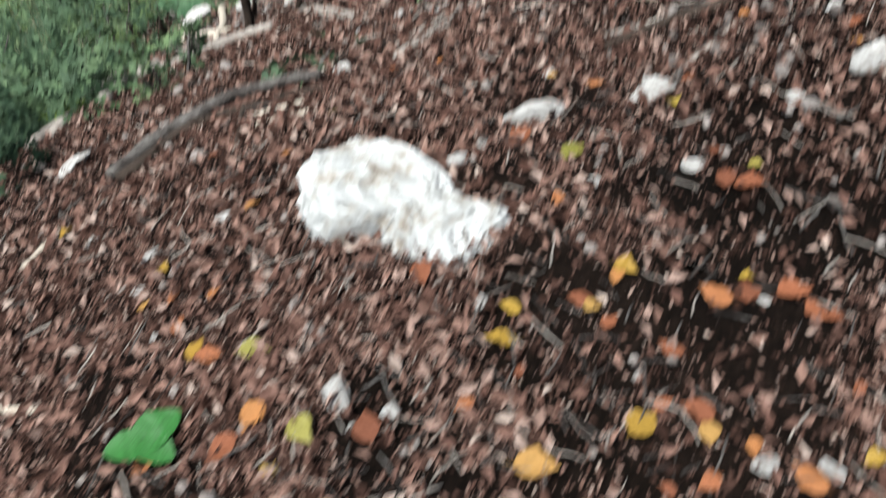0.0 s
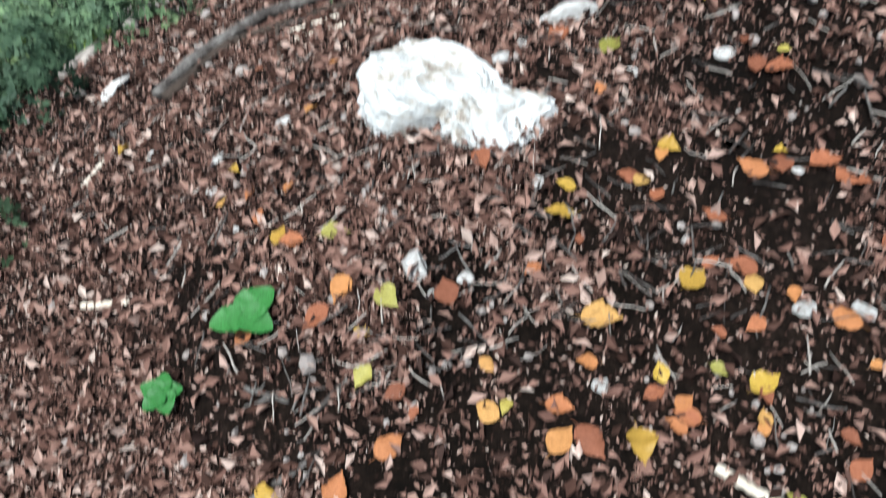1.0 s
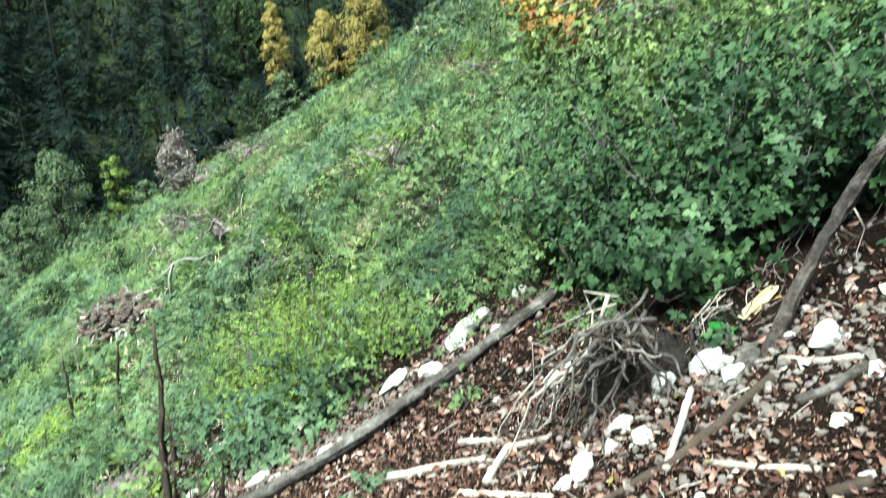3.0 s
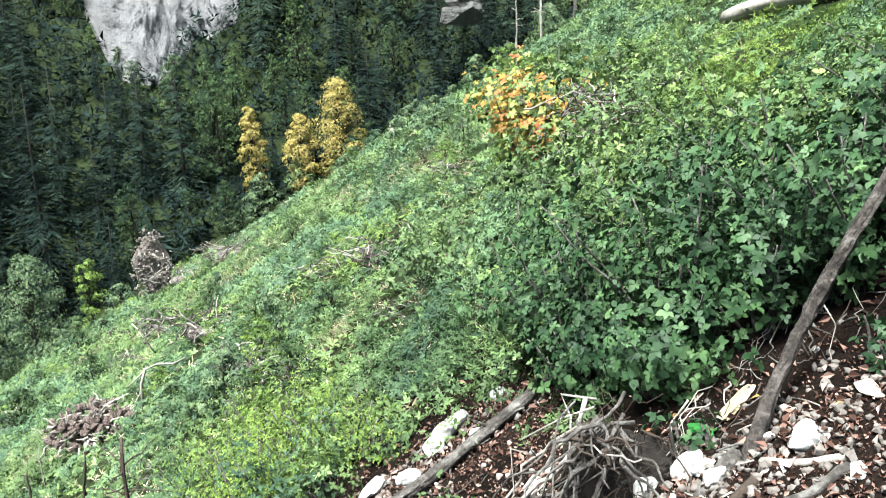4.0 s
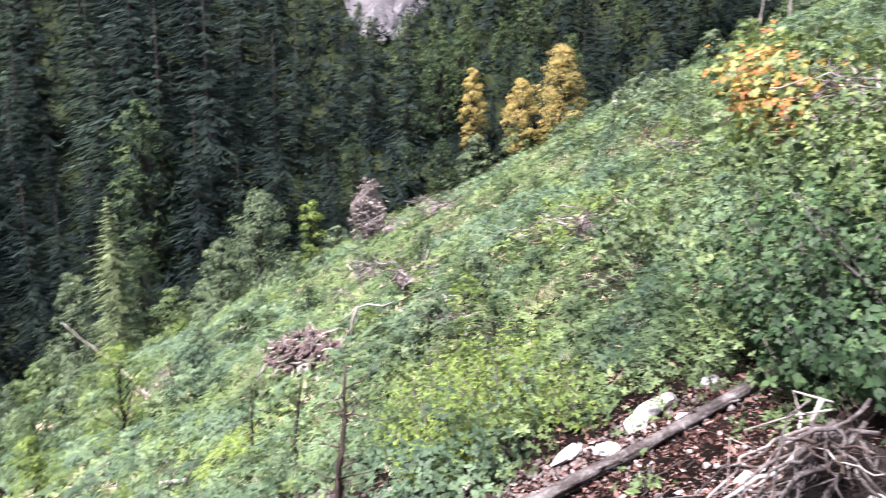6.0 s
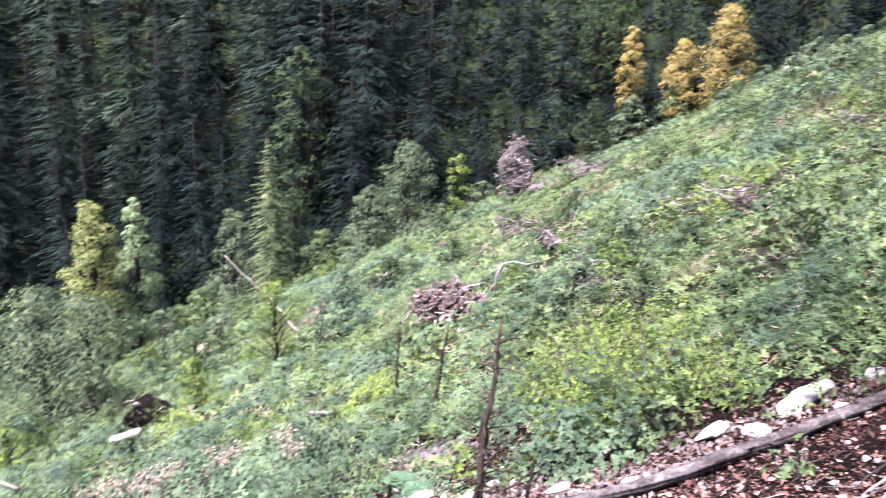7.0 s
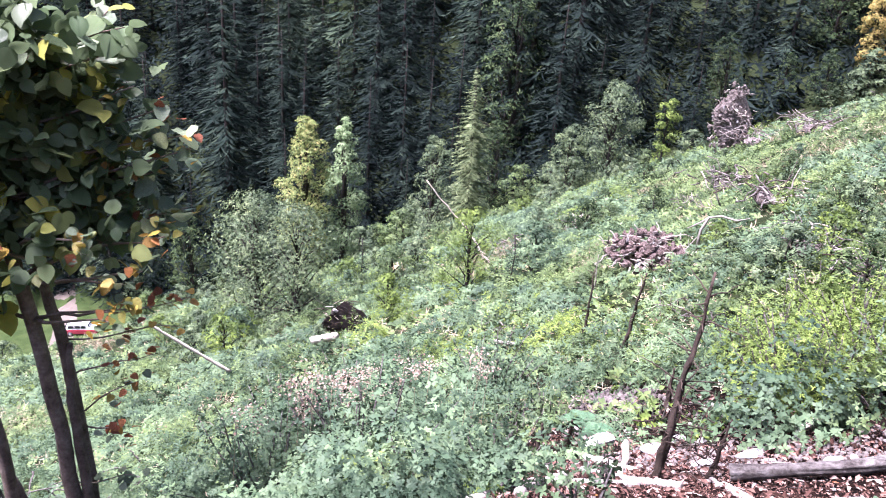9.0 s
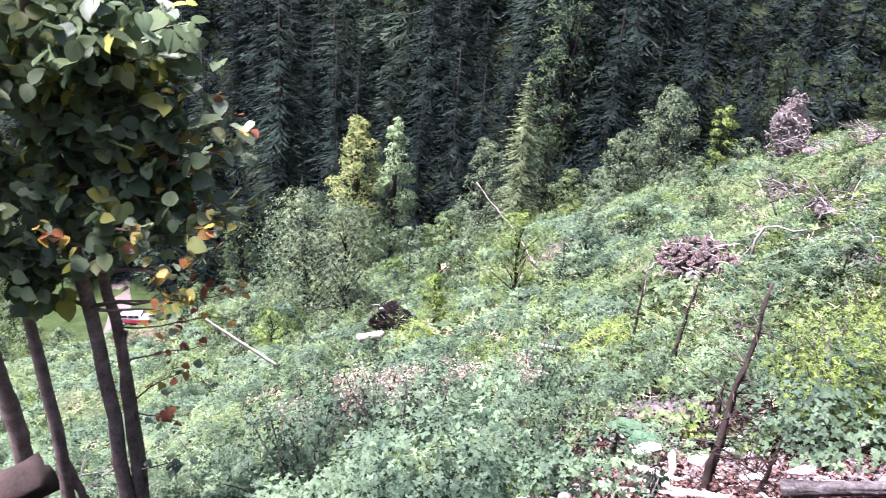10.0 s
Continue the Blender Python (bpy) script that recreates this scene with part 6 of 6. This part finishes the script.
def clearing_wood():
    root_plate(-6.25, 13.2, 1.85, 1.0, 201, "upturned root plate full of pale roots and stones", 0.45, LOAM)
    root_plate(-13.3, 12.0, 1.3, 1.35, 202, "dark upturned root plate with pale splinters", 0.7, SHADEDEARTH)
    root_plate(-27.3, 73.0, 4.2, 9.0, 203, "tall root plate of a fallen tree at the wood's edge", 0.4)
    arch = thing("branch", "bent grey branch arching above the root plate", "branch", on(-5.55, 13.6))
    v, q = tube([(0, 0, -0.1), (0.02, 0, 0.55), (0.12, 0.02, 0.82), (0.3, 0.1, 0.88), (0.55, 0.2, 0.84), (0.75, 0.3, 0.92)], [0.03, 0.028, 0.026, 0.022, 0.018, 0.01], 8, 0.08, 256)
    part("stem", soup("stem", v, tris_of(q), GREYWOOD, True), arch)
    part("side_branch", soup("side_branch", *limb((0.1, 0.02, 0.8), (-0.25, 0.0, 0.5), 0.02, 0.008, 0.12, 6, 6, 0.06, 257), GREYWOOD, True), arch)
    brush_heap(-1.3, 13.4, 1.0, 0.6, 34, 211, "heap of grey branches and white stones")
    brush_heap(-2.0, 9.6, 0.8, 0.5, 22, 212)
    brush_heap(-3.2, 11.8, 0.9, 0.55, 24, 213)
    brush_heap(-5.5, 17.0, 1.6, 0.6, 26, 214)
    brush_heap(-9.5, 25.5, 2.2, 0.8, 28, 215)
    brush_heap(-17.0, 24.7, 1.5, 0.7, 22, 216)
    brush_heap(-14.7, 26.1, 1.6, 0.6, 24, 217)
    brush_heap(-19.4, 56.6, 3.4, 1.5, 26, 218, "heap of reddish roots and branches")
    brush_heap(-14.0, 50.0, 3.0, 1.2, 26, 219)
    brush_heap(-10.5, 40.0, 2.4, 1.0, 24, 220)
    brush_heap(-6.0, 88.0, 3.0, 1.2, 26, 221)
    brush_heap(-15.0, 80.0, 4.0, 1.3, 30, 222, "grey heap of cut branches near the woods", False)
    brush_heap(-36.0, 74.0, 3.0, 1.2, 26, 223, "grey heap of cut branches near the woods", False)
    brush_heap(2.0, 10.4, 1.2, 1.0, 46, 224, "dark heap of branches and roots on the slope", True)
    brush_heap(-6.4, 2.4, 0.9, 0.35, 30, 225, "heap of thin dry twigs at the tree's foot", False, BARK)
    for k, (x, y, w) in enumerate(HEAPS[11:]):
        brush_heap(x, y, 0.9 * w, 0.45 * w, 18, 280 + 40 * k, "small heap of broken branches among the herbs", False)
    brush_heap(-1.68, 3.9, 0.42, 0.4, 26, 226, "tangle of thin dark twigs at a dead stem", False, DARKWOOD)
    dead_stem(-1.83, 3.88, 1.5, 0.026, 231, "dark rotten stem leaning over the stony ground", (0.09, 0.05), 30)
    dead_stem(-1.9, 4.15, 0.55, 0.02, 232, "short broken dark stem on stony ground", (0.05, 0.0), 3)
    dead_stem(-1.55, 4.0, 0.5, 0.018, 233, "short broken dark stem on stony ground", (0.05, 0.05), 3)
    dead_stem(-4.71, 8.14, 1.4, 0.03, 234, "thin dead spruce stem with bare twigs", (0.03, 0.0), 8)
    dead_stem(-3.95, 7.7, 1.3, 0.03, 235, "dark charred-looking dead stem among herbs", (0.12, 0.05), 3)
    dead_stem(-2.6, 5.9, 0.5, 0.025, 236, "short dark broken stem", (0.0, 0.0), 2)
    dead_stem(-2.9, 4.7, 0.35, 0.03, 237, "short rotten stump among herbs", (0.02, 0.0), 0)
    dead_stem(-3.1, 4.6, 0.32, 0.03, 238, "short rotten stump among herbs", (0.0, 0.02), 0)
    dead_stem(-18.0, 24.6, 3.4, 0.05, 239, "thin pale pole leaning over the clearing", (-2.4, -1.6), 0, PALEWOOD)
    dead_stem(-3.05, 51.8, 1.3, 0.22, 244, "pale splintered snag on the crest of the clearing", (-0.35, 0.1), 2, PALEWOOD, "snag")
    dead_stem(11.0, 122.0, 9.0, 0.28, 240, "dead grey trunk at the wood's edge", (0, 0), 8, GREYWOOD)
    dead_stem(14.5, 122.0, 13.0, 0.22, 241, "slim dead trunk at the wood's edge", (0, 0), 10, GREYWOOD)
    dead_stem(20.0, 126.0, 14.0, 0.4, 242, "bare tall trunk at the wood's edge", (0.2, 0), 8, BARK)
    dead_stem(21.5, 126.0, 14.0, 0.4, 243, "bare tall trunk at the wood's edge", (-0.2, 0), 8, BARK)
    lying("fallen_log", "pale log lying on the upper slope", "log", ((5.3, 15.6), (5.28, 13.9), (5.12, 11.4), (5.25, 10.2)), 0.15, 0.12, GREYWOOD, 250, 0.08, knots=2, bend=0.02, sides=12)
    lying("fallen_log", "thin white barkless log pointing down the slope", "log", ((-12.6, 6.5), (-11.82, 7.62)), 0.024, 0.036, PALEWOOD, 251, 0.40, (1.5, 0.0), bend=0.02)
    lying("fallen_log", "short pale log among the herbs", "log", ((-11.7, 9.6), (-11.1, 9.7)), 0.08, 0.08, PALEWOOD, 252, 0.4)
    lying("branch", "grey branch among yellow-green herbs", "branch", ((-6.6, 8.9), (-6.0, 8.6)), 0.03, 0.03, GREYWOOD, 253, 0.2)
    dead_stem(-6.95, 12.55, 0.75, 0.022, 254, "bleached bare stick standing by the root plate", (-0.02, 0.0), 2, GREYWOOD)
    s = thing("tree_stump", "sawn tree stump with a pale cut top", "stump", on(-25.0, 26.6))
    part("stump", soup("stump", *limb((0, 0, -0.2), (0, 0, 1.0), 0.40, 0.36, 0.02, 5, 14, 0.06, 261), YELLOWWOOD, True), s)
    for k in range(7):
        a = k * 0.9
        part("root", soup("root", *limb((0, 0, 0.3), (0.9 * math.cos(a), 0.9 * math.sin(a), -0.1 + 0.5 * math.cos(a)), 0.14, 0.05, 0.15, 6, 7, 0.05, 262 + k), BARK, True), s)
    s = thing("old_tree", "thick standing bare trunk on the upper slope", "tree", on(5.6, 13.2, -0.2))
    part("trunk", soup("trunk", *limb((0, 0, 0), (0.1, 0, 4.0), 0.24, 0.2, 0.02, 7, 14, 0.04, 270), BARK, True), s)


clearing_wood()


# ---- the leafy tree close by ----
def lime_tree():
    rng = np.random.default_rng(90)
    base = on(-5.08, 1.7)
    root = thing("lime_tree", "young lime tree with several stems and big heart-shaped leaves", "tree", base)

    def stem(points, radii, seed, name="stem", bow=0.05):
        p = np.array(points, float) - np.array(base)
        # the stems bow out towards the slope below the crown
        p += np.clip((-0.7 - np.array(points, float)[:, 2:]) / 0.5, 0, 1) * bow * np.array([0.73, 0.68, 0.0])
        tt = np.linspace(0, 1, 16)
        t = np.linspace(0, 1, len(p))
        q = np.stack([np.interp(tt, t, p[:, k]) for k in range(3)], -1) + rng.normal(0, 0.006, (16, 3))
        v, f = tube(q, np.interp(tt, np.linspace(0, 1, len(radii)), radii), 12, 0.04, seed)
        part(name, soup(name, v, tris_of(f), TRUNK, True), root)
        return q

    stem(((-5.24, 1.42, -3.3), (-5.26, 1.39, -2.5), (-5.27, 1.37, -1.56), (-5.28, 1.33, -0.98), (-5.3, 1.33, -0.3), (-5.3, 1.4, 1.0)), (0.06, 0.044, 0.04, 0.034, 0.026), 91)
    b = stem(((-5.02, 1.75, -3.2), (-5.04, 1.73, -2.54), (-5.05, 1.69, -1.72), (-5.06, 1.66, -1.09), (-5.08, 1.63, -0.51), (-5.09, 1.58, 0.02), (-5.1, 1.56, 0.9), (-5.1, 1.6, 1.8)), (0.064, 0.048, 0.045, 0.043, 0.036), 92)
    c = stem(((-5.1, 1.86, -3.3), (-5.10, 1.84, -2.65), (-5.11, 1.82, -1.63), (-5.12, 1.80, -1.08), (-5.13, 1.78, -0.58), (-5.15, 1.82, 0.6)), (0.06, 0.046, 0.04, 0.035, 0.026), 93, bow=0.085)
    stem(((-5.0, 1.82, -3.2), (-5.01, 1.79, -2.56), (-5.02, 1.77, -1.6), (-5.07, 1.82, -1.2)), (0.05, 0.04, 0.032, 0.02), 94, bow=0.065)
    stem(((-5.6, 1.28, -3.6), (-5.62, 1.25, -2.17), (-5.63, 1.2, -1.72), (-5.7, 1.1, 0.2)), (0.075, 0.066, 0.05), 95)
    stem(((-5.3, 1.5, -3.2), (-5.22, 1.5, -2.6), (-5.28, 1.42, -2.2)), (0.05, 0.03, 0.03), 96)
    tips = ((-4.87, 2.3, 0.95), (-4.42, 2.52, 0.27), (-4.65, 2.3, 0.55), (-4.44, 2.47, -0.2), (-4.75, 2.2, -0.1), (-4.9, 2.1, 0.6), (-5.0, 1.2, 0.6), (-4.8, 1.6, 0.8), (-4.8, 1.9, 0.3), (-5.1, 1.2, 0.1), (-4.8, 2.0, 0.0), (-5.0, 2.0, -0.2), (-4.9, 1.4, -0.1), (-4.7, 2.2, 0.2), (-5.3, 1.0, 0.8), (-4.85, 1.9, 0.85), (-4.6, 2.3, -0.3), (-4.85, 1.75, -0.1), (-5.05, 1.1, -0.3), (-4.6, 2.25, 0.9), (-4.6, 2.4, 0.4), (-4.55, 2.42, 0.05), (-4.7, 2.3, -0.1), (-4.65, 2.38, 0.75), (-4.55, 2.4, -0.3), (-4.75, 2.25, 0.35), (-4.5, 2.48, 0.15), (-4.34, 2.07, -0.48), (-4.21, 1.91, -0.64), (-4.25, 1.81, -0.7), (-4.34, 2.24, -0.3), (-4.3, 1.92, -0.5), (-4.42, 1.78, -0.24), (-4.5, 1.3, -0.15), (-4.95, 1.28, -0.45), (-5.0, 1.22, -0.6), (-4.9, 1.36, -0.5))
    spots = []
    for k, tip in enumerate(tips):
        tip = np.array(tip) - np.array(base)
        src = b if k % 3 else c
        start = src[int(np.clip(np.argmin(abs(src[:, 2] - tip[2] + 0.25)), 2, 14))]
        part("branch", soup("branch", *limb(start, tip, 0.016, 0.004, 0.12, 7, 5, 0.05, 300 + k), TRUNK, True), root)
        for m in range(30 if k < 27 or k > 33 else 12):
            f = rng.uniform(0.2 if k < 27 or k > 33 else 0.82, 1.04)
            p = start + (tip - start) * f + rng.normal(0, 0.075 if k < 27 or k > 33 else 0.045, 3)
            spots.append((p, f, k))
    heart = [leaf_shape("leaf", LIMETREE, 900 + k, 0, cu, 0.4) for k, cu in enumerate((0.25, 0.5, -0.2))]
    gold = [leaf_shape("leaf", mt, 910 + k, 0, 0.4, 0.36) for k, mt in enumerate((YELLOWLEAF, ORANGE, OLIVELEAF))]
    rim = (1, 3, 2, 4, 10, 11, 13, 16, 20, 21, 22, 24, 26, 27, 28, 29, 30, 31, 32, 33)
    order = sorted(rng.permutation(len(spots)), key=lambda n: not (spots[n][1] > 0.75 and spots[n][2] in rim))
    for n in order[:360]:
        p, f, k = spots[n]
        turning = rng.uniform() < ((0.62 if k in (1, 3, 24, 26) or k > 26 else 0.4) if f > 0.75 and k in rim else 0.06)
        ob = part("leaf", (gold if turning else heart)[int(rng.integers(0, 3))], root)
        s = rng.uniform(0.10, 0.15) * (0.55 if turning or 26 < k < 34 else 1.0)
        ob.matrix_basis = Matrix.Translation(p) @ Euler((rng.normal(0, 0.45), rng.uniform(0.2, 1.0), rng.uniform(0, 6.28))).to_matrix().to_4x4() @ Matrix.Diagonal((s, s * 1.1, s, 1))
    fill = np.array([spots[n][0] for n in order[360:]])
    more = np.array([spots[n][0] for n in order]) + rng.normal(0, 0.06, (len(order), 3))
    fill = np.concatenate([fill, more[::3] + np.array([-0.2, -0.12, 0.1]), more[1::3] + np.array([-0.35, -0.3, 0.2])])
    # the upper crown, out of view, added to shade the stems and broken trunk
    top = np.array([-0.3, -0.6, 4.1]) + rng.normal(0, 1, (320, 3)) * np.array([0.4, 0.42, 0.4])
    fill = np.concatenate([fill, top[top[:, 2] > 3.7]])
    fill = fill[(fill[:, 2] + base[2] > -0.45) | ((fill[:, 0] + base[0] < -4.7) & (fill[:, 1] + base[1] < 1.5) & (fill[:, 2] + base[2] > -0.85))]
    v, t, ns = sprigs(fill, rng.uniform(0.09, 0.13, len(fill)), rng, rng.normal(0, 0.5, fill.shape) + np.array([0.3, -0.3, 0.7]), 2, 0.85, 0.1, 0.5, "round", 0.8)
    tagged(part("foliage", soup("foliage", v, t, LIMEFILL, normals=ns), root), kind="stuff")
    for k, (dx, dy, dz, ex, ey, ez) in enumerate(((0.02, 0.15, 1.3, 0.3, 0.5, 1.55), (0.0, 0.15, 1.2, 0.25, 0.45, 1.1), (0, 0.1, 0.7, 0.3, 0.4, 0.8), (0.0, 0.15, 1.9, 0.45, 0.75, 1.95), (0.0, 0.15, 1.6, 0.35, 0.6, 1.75), (0.0, 0.15, 2.1, 0.55, 0.8, 2.2))):
        part("branch", soup("branch", *limb((dx, dy, dz), (ex, ey, ez), 0.008, 0.003, 0.15, 6, 5, 0.0, 340 + k), TRUNK, True), root)
        for m in range(15):
            ob = part("leaf", (gold[1], gold[1], gold[0], heart[0])[m % 4 if k != 2 else 3], root)
            f = rng.uniform(0.45, 1.05)
            ob.matrix_basis = Matrix.Translation(np.array((dx, dy, dz)) * (1 - f) + np.array((ex, ey, ez)) * f + rng.normal(0, 0.04, 3)) @ Euler((rng.normal(0, 0.5), rng.uniform(0, 1), rng.uniform(0, 6.28))).to_matrix().to_4x4() @ Matrix.Diagonal((0.065, 0.075, 0.065, 1))
    root.location = base + Vector((-0.12, -0.03, -0.02))
    g = thing("broken_trunk", "dark broken trunk end jutting out beside the lime tree", "log", me=soup("broken_trunk", *limb((-5.22, -0.63, -2.35), (-4.36, 0.98, -1.47), 0.16, 0.11, 0.03, 8, 14, 0.1, 97), DARKWOOD, True))


lime_tree()


# ---- small plants on the shelf ----
def seedling(x, y, span, pairs, seed, leaf=None, label="bright green seedling with rounded leaves in the litter"):
    leaf = leaf or SEEDLEAF
    rng = np.random.default_rng(seed)
    root = thing("seedling", label, "seedling", on(x, y), "seedlings")
    me = leaf_shape("leaf", leaf, seed, 0, 0.45, 0.42)
    part("stem", soup("stem", *limb((0, 0, -0.01), (0, 0, 0.05), 0.003, 0.002, 0.1, 4, 5, 0, seed), leaf, True), root)
    for k in range(pairs):
        a = k * 2.4 + rng.uniform(-0.3, 0.3) + seed
        ob = part("leaf", me, root)
        s = span * rng.uniform(0.8, 1.1)
        ob.matrix_basis = Matrix.Translation((0.5 * s * math.cos(a), 0.5 * s * math.sin(a), 0.05)) @ Euler((0, rng.uniform(-0.2, 0.1), a)).to_matrix().to_4x4() @ Matrix.Diagonal((s, s * 1.1, s, 1))


seedling(-0.67, 0.66, 0.075, 3, 1)
seedling(-0.82, 0.52, 0.05, 5, 2)
seedling(-3.2, 5.5, 0.2, 6, 3, COLTSFOOT, "coltsfoot with large round green leaves")
seedling(-2.9, 5.2, 0.15, 5, 4, COLTSFOOT, "coltsfoot with large round green leaves")
seedling(1.05, 3.2, 0.07, 7, 5)
for k, (x, y, h, w, mt) in enumerate(((-0.05, 4.2, 0.2, 0.18, HERB), (1.02, 3.15, 0.22, 0.14, BUSHLEAF), (1.72, 2.95, 0.28, 0.16, BUSHLEAF), (-0.55, 3.4, 0.14, 0.14, BLUEHERB), (-0.9, 5.6, 0.3, 0.3, HERB), (-0.5, 5.8, 0.3, 0.3, YELLOWHERB), (-2.0, 5.2, 0.3, 0.25, YELLOWHERB), (-2.9, 4.0, 0.3, 0.3, HERB), (-2.6, 5.6, 0.45, 0.3, YELLOWHERB), (-1.0, 2.45, 0.12, 0.2, BLUEHERB), (-1.9, 3.4, 0.3, 0.3, BLUEHERB), (-1.7, 2.8, 0.25, 0.3, GREYLEAF))):
    shrub("herb_tuft", "low green leafy herb on bare ground", x, y, h, w, 160, 0.04, mt, 600 + k, 7, "herb tufts")


def flower_stalks():
    """Dried pinkish seed heads on tall stalks."""
    rng = np.random.default_rng(66)
    for k in range(44):
        x, y = (rng.normal(-4.3, 0.45), rng.normal(3.85, 0.3)) if k < 32 else (rng.normal(-4.1, 0.3), rng.normal(3.0, 0.25))
        top = rng.uniform(0.75, 1.05)
        root = thing("dried_flower", "tall stalk with pinkish dried flower heads", "flower", on(x, y), "dried flowers")
        part("stalk", soup("stalk", *limb((0, 0, 0), (0.03, 0.02, top), 0.003, 0.0015, 0.05, 6, 4, 0, 700 + k), DRYHERB, True), root)
        c = np.array([0.03, 0.02, top]) + rng.normal(0, 1, (46, 3)) * np.array([0.05, 0.05, 0.022])
        tagged(part("flower_head", soup("flower_head", *leaves(c, rng.uniform(0.012, 0.024, 46), rng, 0.9, 0.9), PINKHEAD), root), kind="stuff")


flower_stalks()


# ---- the valley floor ----
def car():
    at = on(-87.0, 38.3, 0.0)
    root = thing("car", "small white and red estate car on the valley meadow", "car", at)
    red, white, dark, tyre = plain("red_paint", (0.45, 0.05, 0.08), 0.35), plain("white_paint", (0.8, 0.8, 0.8), 0.35), plain("dark_glass", (0.02, 0.025, 0.03), 0.1), plain("tyre", (0.02, 0.02, 0.02), 0.8)

    def box(name, lo, hi, mt, parent, taper=0.0, bevel=0.08):
        bm = bmesh.new()
        bmesh.ops.create_cube(bm, size=1.0)
        for v in bm.verts:
            f = 1 - taper * (v.co.z + 0.5)
            v.co = ((lo[0] + hi[0]) / 2 + v.co.x * (hi[0] - lo[0]) * f, (lo[1] + hi[1]) / 2 + v.co.y * (hi[1] - lo[1]) * (1 - 0.5 * taper * (v.co.z + 0.5)), (lo[2] + hi[2]) / 2 + v.co.z * (hi[2] - lo[2]))
        bmesh.ops.bevel(bm, geom=bm.edges[:], offset=bevel, segments=2, affect="EDGES")
        me = bpy.data.meshes.new(name)
        bm.to_mesh(me)
        bm.free()
        me.materials.append(mt)
        return part(name, me, parent)

    box("body", (-1.9, -0.82, 0.3), (1.9, 0.82, 0.95), red, root, 0.04, 0.12)
    box("bonnet", (-1.85, -0.78, 0.9), (1.85, 0.78, 1.0), white, root, 0.04, 0.05)
    box("cabin", (-1.75, -0.74, 0.98), (1.05, 0.74, 1.55), white, root, 0.2, 0.08)
    for y in (-0.73, 0.73):
        for x0, x1 in ((-1.4, -0.75), (-0.65, 0.0), (0.08, 0.6)):
            box("window", (x0, y - 0.03, 1.08), (x1, y + 0.03, 1.42), dark, root, 0.05, 0.01)
    box("windscreen", (0.72, -0.6, 1.05), (0.98, 0.6, 1.45), dark, root, 0.05, 0.02)
    box("rear_window", (-1.72, -0.6, 1.08), (-1.62, 0.6, 1.42), dark, root, 0.05, 0.01)
    for x in (-1.2, 1.2):
        for y in (-0.78, 0.78):
            v, q = tube([(x, y - 0.1, 0.31), (x, y + 0.1, 0.31)], [0.31, 0.31], 16)
            wheel = part("wheel", soup("wheel", v, tris_of(q), tyre, True), root)
            v, q = tube([(x, y - 0.105, 0.31), (x, y + 0.105, 0.31)], [0.17, 0.17], 12)
            part("rim", soup("rim", v, tris_of(q), plain("rim", (0.5, 0.5, 0.5), 0.4, 0.8), True), wheel)
    root.rotation_euler = (0, 0, radians(48))


car()


def track():
    """The pale earth track on the valley meadow, a thin strip laid on the ground."""
    t = np.linspace(0, 1, 30)
    x, y = -78 - 34 * t, 30 + 6 * np.sin(2.0 * t) + 10 * t
    v = []
    for w in (-1.5, 1.5):
        v.append(np.stack([x, y + w, height(x, y + w) + 0.05], -1))
    v = np.concatenate(v)
    k = np.arange(29)
    m = rough_material("track_earth", [(0.3, (0.085, 0.068, 0.055)), (0.7, (0.13, 0.112, 0.095))], 0.5, 8.0, 0.95, 0.4, 0.03)
    tagged(new("track", soup("track", v, None, m, False, np.stack([k, k + 1, k + 31, k + 30], -1))), "pale earth track across the valley meadow", "track", kind="structure")


track()
